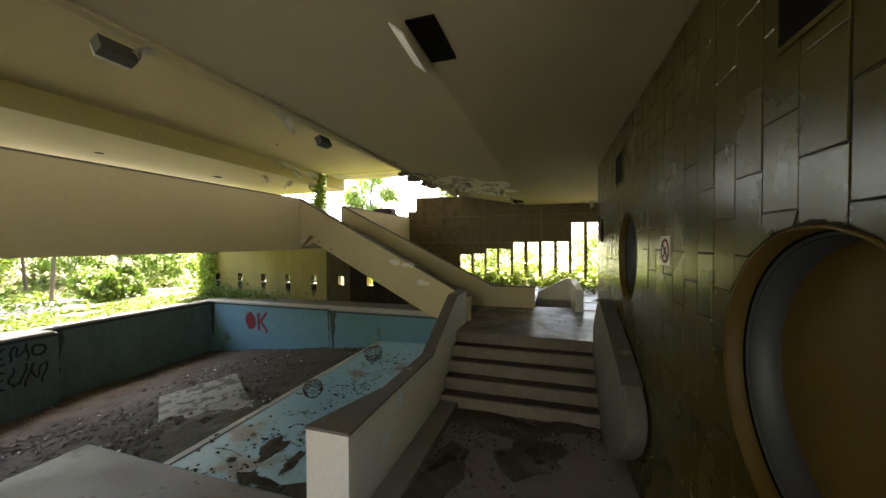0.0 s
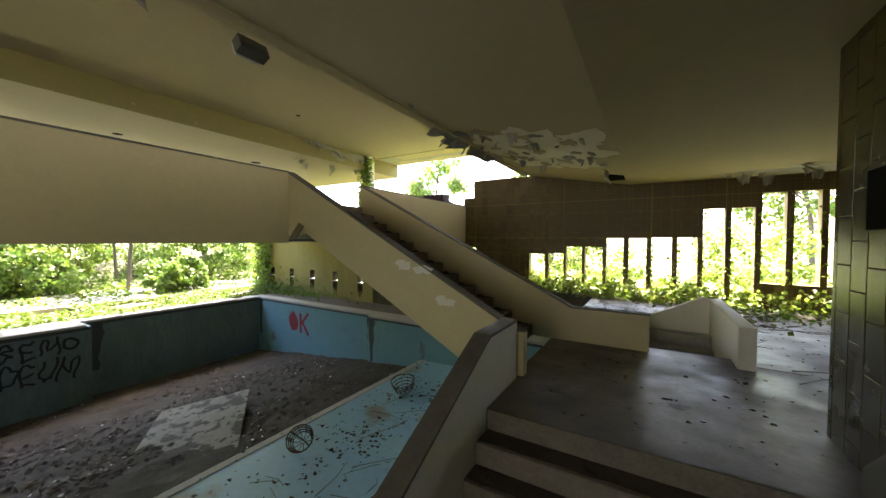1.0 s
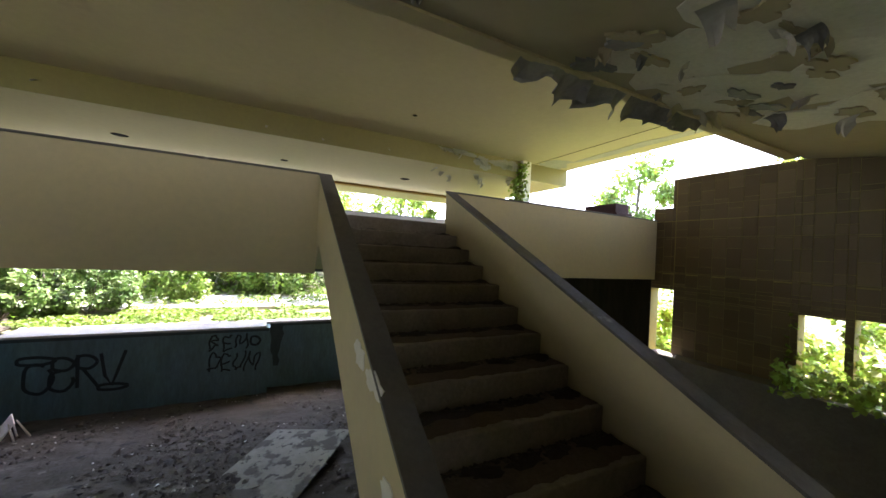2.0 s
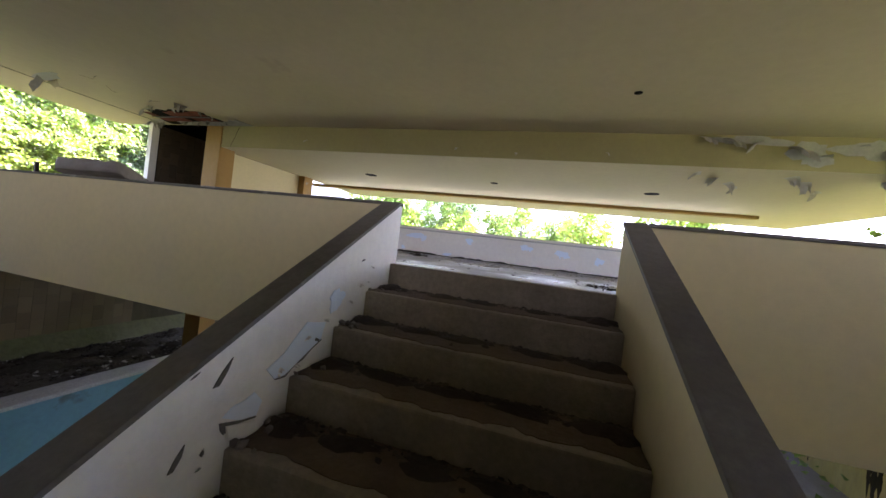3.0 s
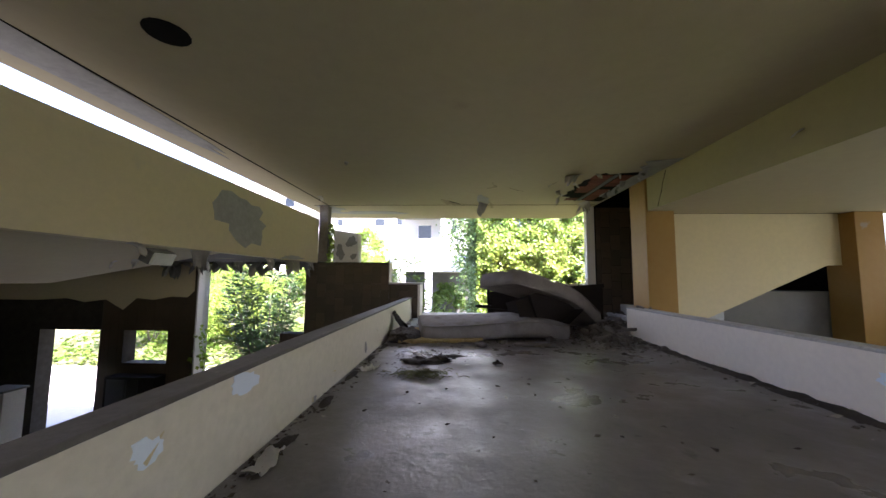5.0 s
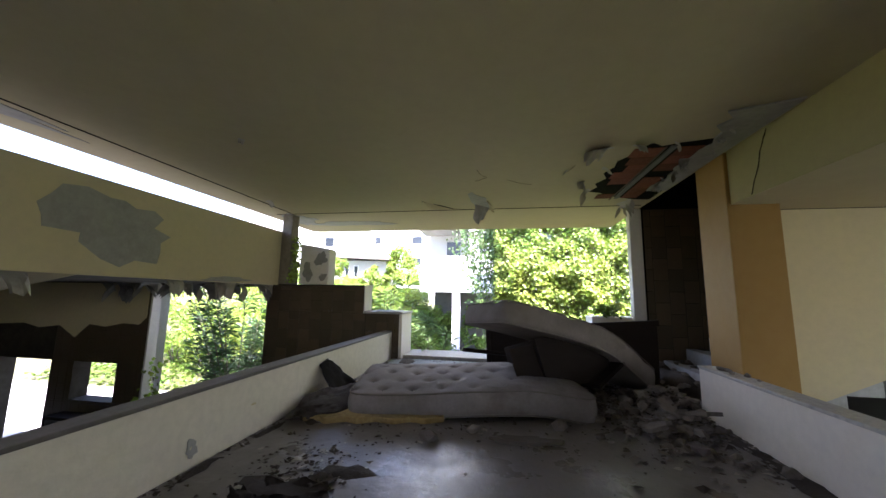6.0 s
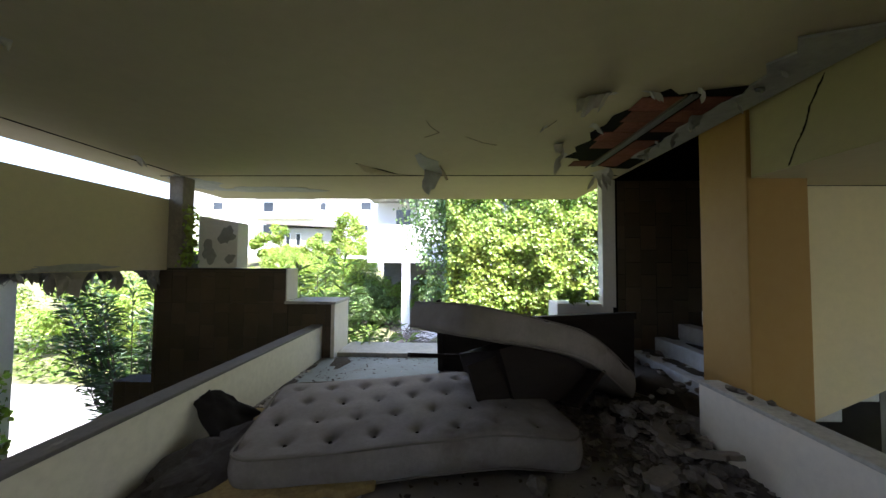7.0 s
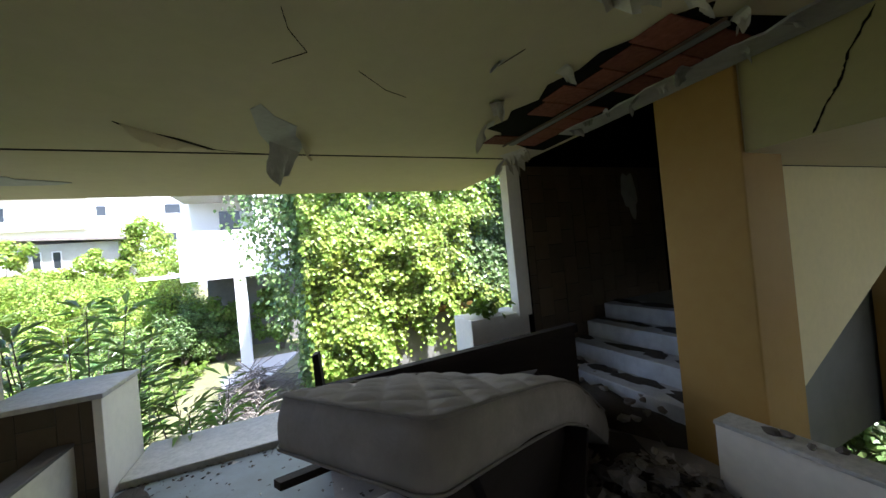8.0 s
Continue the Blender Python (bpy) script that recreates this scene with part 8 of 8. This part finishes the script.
# the two red letters on the north wall
blot = [(-11.70 + 0.25 * math.cos(a * math.pi / 8) * (1 + 0.16 * math.cos(a * math.pi / 4 + 1)), -1.60 + 0.36 * math.sin(a * math.pi / 8) * (1 + 0.1 * math.sin(a * 1.9))) for a in range(16)]
part("graffiti", prism(blot, "y", 10.944, 10.951), RED, pool, "filled red letter")
stroke([(-11.78, -1.40), (-11.62, -1.62), (-11.80, -1.80)], 0.05, "y", 10.942, MAGENTA, pool)
stroke([(-11.30, -1.26), (-11.27, -1.98)], 0.13, "y", 10.945, RED, pool)
stroke([(-10.86, -1.22), (-11.22, -1.62)], 0.11, "y", 10.944, RED, pool)
stroke([(-11.18, -1.58), (-10.84, -2.02)], 0.11, "y", 10.9435, RED, pool)
# bubbles on the south wall, a tag on the west wall
def ring(cx, cz, rx, rz, turn=0.0, a0=0, a1=360, n=36):
    """A smooth oval line, whole or in part."""
    c, s = math.cos(turn), math.sin(turn)
    out = []
    for i in range(n + 1):
        a = radians(a0 + (a1 - a0) * i / n)
        u, v = rx * math.cos(a) * (1 + 0.10 * math.cos(3 * a)), rz * math.sin(a) * (1 + 0.08 * math.cos(2 * a + 1))
        out.append((cx + u * c - v * s, cz + u * s + v * c))
    return out


for k in range(6):
    x = -8.35 - 0.66 * k
    stroke(ring(x, -1.52 + 0.05 * math.sin(k * 2.2), 0.36, 0.30, 0.2 * math.sin(k)), 0.07, "y", 0.085 + 0.0008 * k, MAGENTA, pool)
    stroke(ring(x - 0.05, -2.2 + 0.07 * math.cos(k * 1.9), 0.38, 0.40, 0.15, 100, 400), 0.07, "y", 0.085 + 0.0008 * k, MAGENTA, pool)
    stroke(ring(x + 0.02, -1.80, 0.13, 0.22, 0.5), 0.04, "y", 0.091, VIOLET, pool)
    stroke([(x - 0.26, -1.95), (x - 0.1, -1.65 + 0.1 * (k % 2)), (x + 0.04, -2.0), (x + 0.2, -1.62), (x + 0.26, -1.92)], 0.035, "y", 0.0915, VIOLET, pool)
for k in range(4):
    stroke(ring(-11.3 - 0.45 * k, -1.55 - 0.25 * (k % 2), 0.24, 0.3, 0.3, 30, 330), 0.045, "y", 0.0922, BLACKPAINT, pool)
for line in (ring(0.72, -1.50, 0.34, 0.10), ring(0.78, -1.95, 0.26, 0.38, 0.0, 60, 400), ring(1.22, -1.62, 0.20, 0.17), ring(1.20, -2.05, 0.22, 0.26, 0.0, 90, 380), ring(1.66, -1.60, 0.20, 0.18), [(1.5, -1.4), (1.52, -2.25)], [(1.6, -1.75), (1.95, -2.3)],
             [(1.95, -1.4), (2.05, -2.0), (2.2, -2.25), (2.3, -1.9), (2.45, -1.35)], ring(2.2, -2.3, 0.30, 0.08)):
    stroke(line, 0.075, "x", -13.246, BLACKPAINT, pool)
def tag(y, z, w, h, lines):
    """A sprayed scribble: the line sways and doubles back."""
    for line in lines:
        pts = []
        for (a, b), (c, d) in zip(line, line[1:]):
            pts += [(a + (c - a) * k / 6, b + (d - b) * k / 6) for k in range(6)]
        pts.append(line[-1])
        stroke([(y + u * w + 0.16 * v * h + 0.035 * math.sin(i * 0.9 + y * 9), z + v * h + 0.04 * math.sin(i * 0.7 + z * 7)) for i, (u, v) in enumerate(pts)], 0.05, "x", -13.246, BLACKPAINT, pool)


tag(4.30, -1.52, 0.26, 0.42, ([(0, 0), (0.05, 1), (0.8, 0.85), (0.25, 0.55), (0.9, 0.35), (0.0, 0.02)],))
tag(4.64, -1.54, 0.24, 0.42, ([(0.9, 0.95), (0.0, 1.0), (0.05, 0.0), (0.95, 0.02)], [(0.0, 0.5), (0.7, 0.55)]))
tag(4.95, -1.52, 0.32, 0.42, ([(0, 0), (0.1, 1.0), (0.5, 0.4), (0.9, 1.0), (1.0, 0.0)],))
stroke(ring(5.50, -1.30, 0.13, 0.14), 0.065, "x", -13.246, BLACKPAINT, pool)
tag(4.32, -2.12, 0.24, 0.5, ([(0, 0), (0.05, 1), (0.9, 0.8), (1.0, 0.3), (0.0, 0.0)],))
tag(4.62, -2.16, 0.24, 0.5, ([(0.9, 0.95), (0.0, 0.95), (0.05, 0.0), (0.95, 0.05)], [(0.0, 0.5), (0.8, 0.5)]))
tag(4.94, -2.12, 0.24, 0.5, ([(0, 1), (0.1, 0.1), (0.5, 0.0), (0.9, 0.1), (1.0, 1.0)],))
tag(5.24, -2.20, 0.34, 0.55, ([(0, 0), (0.1, 1.0), (0.5, 0.3), (0.9, 1.0), (1.0, -0.1)],))

# painted shadow line under the pool coping; stain and shade streaks in the corners
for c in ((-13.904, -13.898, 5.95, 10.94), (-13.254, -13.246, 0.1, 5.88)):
    part("grime", boxes((c[0], c[1], c[2], c[3], -1.02, -0.931)), GRIMESHADE, pool, "painted shadow line under the coping")
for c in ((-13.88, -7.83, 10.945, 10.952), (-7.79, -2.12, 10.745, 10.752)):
    part("grime", boxes((c[0], c[1], c[2], c[3], -1.0, -0.931)), GRIMESHADE, pool, "painted shadow line under the coping")
rs = random.Random(77)


def streak(axis, at, u, w, drop, seed):
    """A ragged dark shape, part stain and part painted shade, that runs down a wall from its coping."""
    r = random.Random(seed)
    left = [(u - w * (0.5 + 0.2 * r.uniform(-1, 1)) * (1 - 0.6 * k / 8), -0.94 - drop * k / 8) for k in range(9)]
    right = [(u + w * (0.5 + 0.2 * r.uniform(-1, 1)) * (1 - 0.6 * k / 8), -0.94 - drop * k / 8) for k in range(8, -1, -1)]
    part("grime", prism(left + right, axis, at - 0.003, at + 0.003), GRIMESHADE, pool, "dark streak of stain and painted shade")


for k, (x, w, d) in enumerate(((-13.75, 0.24, 1.38), (-7.92, 0.2, 1.38))):
    streak("y", 10.948, x, w, d, 840 + k)
streak("y", 10.748, -7.66, 0.26, 1.36, 850)
streak("x", -13.898, 6.1, 0.4, 1.4, 851)


# ---- creepers inside ----
def creeper(name, label, place, n, size, material, normal, seed):
    r = np.random.default_rng(seed)
    p = np.array([q for q in (place(r) for _ in range(n)) if q is not None])
    v, f = leaves(p, np.tile(normal, (len(p), 1)).astype(float), size, r, 1.0, 0.4)
    return tagged(soup(name, v, f, material), label, "creeper", kind="stuff")


def sill_line(r):
    x = r.uniform(-3.4, 3.4)
    h = 0.36 + 0.3 * noise.noise((x * 1.5, 0, 0)) + 0.25 * noise.noise((x * 5, 3, 0))
    return (x, 12.32 - abs(r.normal(0, 0.16)), LAND + abs(r.uniform(0, max(0.06, h)))) if x < 1.4 or r.uniform() < 0.3 else None


creeper("creeper", "green ivy creeping in along the window sills", sill_line, 3800, 0.085, LEAF, (0, -0.6, 0.6), 31)
creeper("creeper", "green ivy spreading over the landing floor", lambda r: (r.normal(1.3, 0.6), 12.1 - abs(r.normal(0, 0.75)), LAND + 0.02 + r.uniform(0, 0.08)), 620, 0.085, GRASS, (0, 0, 1), 32)


def mullions(r):
    a = NWIN[int(r.integers(0, len(NWIN)))]
    return (a[0] - 0.05 + r.normal(0, 0.06), 12.5 + r.uniform(-0.14, 0.15), r.uniform(0.2, a[2] * r.uniform(0.4, 1.1)))


creeper("creeper", "ivy climbing up the window mullions", mullions, 1700, 0.075, LEAF, (0, -0.5, 0.3), 33)
creeper("creeper", "ivy wrapped round the post at the gallery's end", lambda r: (-9.28 + r.normal(0, 0.16), 12.2 - abs(r.normal(0, 0.10)) + 0.05, r.uniform(2.5, 4.4)), 900, 0.10, LEAF, (0.3, -0.8, 0.2), 34)
creeper("creeper", "curtain of ivy at the corner of the end wall", lambda r: (-15.55 + r.normal(0, 0.22), 12.3 - abs(r.normal(0, 0.22)), r.uniform(-0.9, 3.6)), 2600, 0.13, LEAF, (0.5, -0.7, 0.2), 35)
creeper("creeper", "ivy trailing over the north deck and slots", lambda r: (-15.5 + min(7.5, abs(r.normal(0, 2.0))), 12.3 - abs(r.normal(0, 0.35)), -0.86 + abs(r.normal(0, 0.16)) * (1 if r.uniform() < 0.8 else 2.4)), 1400, 0.10, LEAF2, (0, -0.4, 0.7), 36)
creeper("creeper", "ivy climbing the white window reveal", lambda r: (-0.62 - abs(r.normal(0, 0.07)), -2.45 + r.normal(0, 0.08), r.uniform(-0.3, 1.9)), 260, 0.09, LEAF, (-0.8, 0.5, 0.2), 37)
creeper("creeper", "small ferns and moss on the fascia post", lambda r: (-3.63 - abs(r.normal(0, 0.03)), -2.15 + r.normal(0, 0.07), r.uniform(3.3, 4.1)), 160, 0.06, LEAF, (-0.8, 0.5, 0.2), 38)
creeper("creeper", "tuft of weeds on the planter wall", lambda r: (-8.75 + r.normal(0, 0.10), -2.45 + r.normal(0, 0.08), 2.86 + r.uniform(0, 0.14)), 120, 0.09, GRASS, (0, 0.2, 0.9), 39)
creeper("creeper", "dark ivy grown over the end of the low wall", lambda r: (r.uniform(-18.5, -15.0) + r.normal(0, 0.2), SOUTH + 0.03 + abs(r.normal(0, 0.10)), r.uniform(-0.9, 1.65)), 5200, 0.11, LEAF3, (0, 0.9, 0.2), 40)
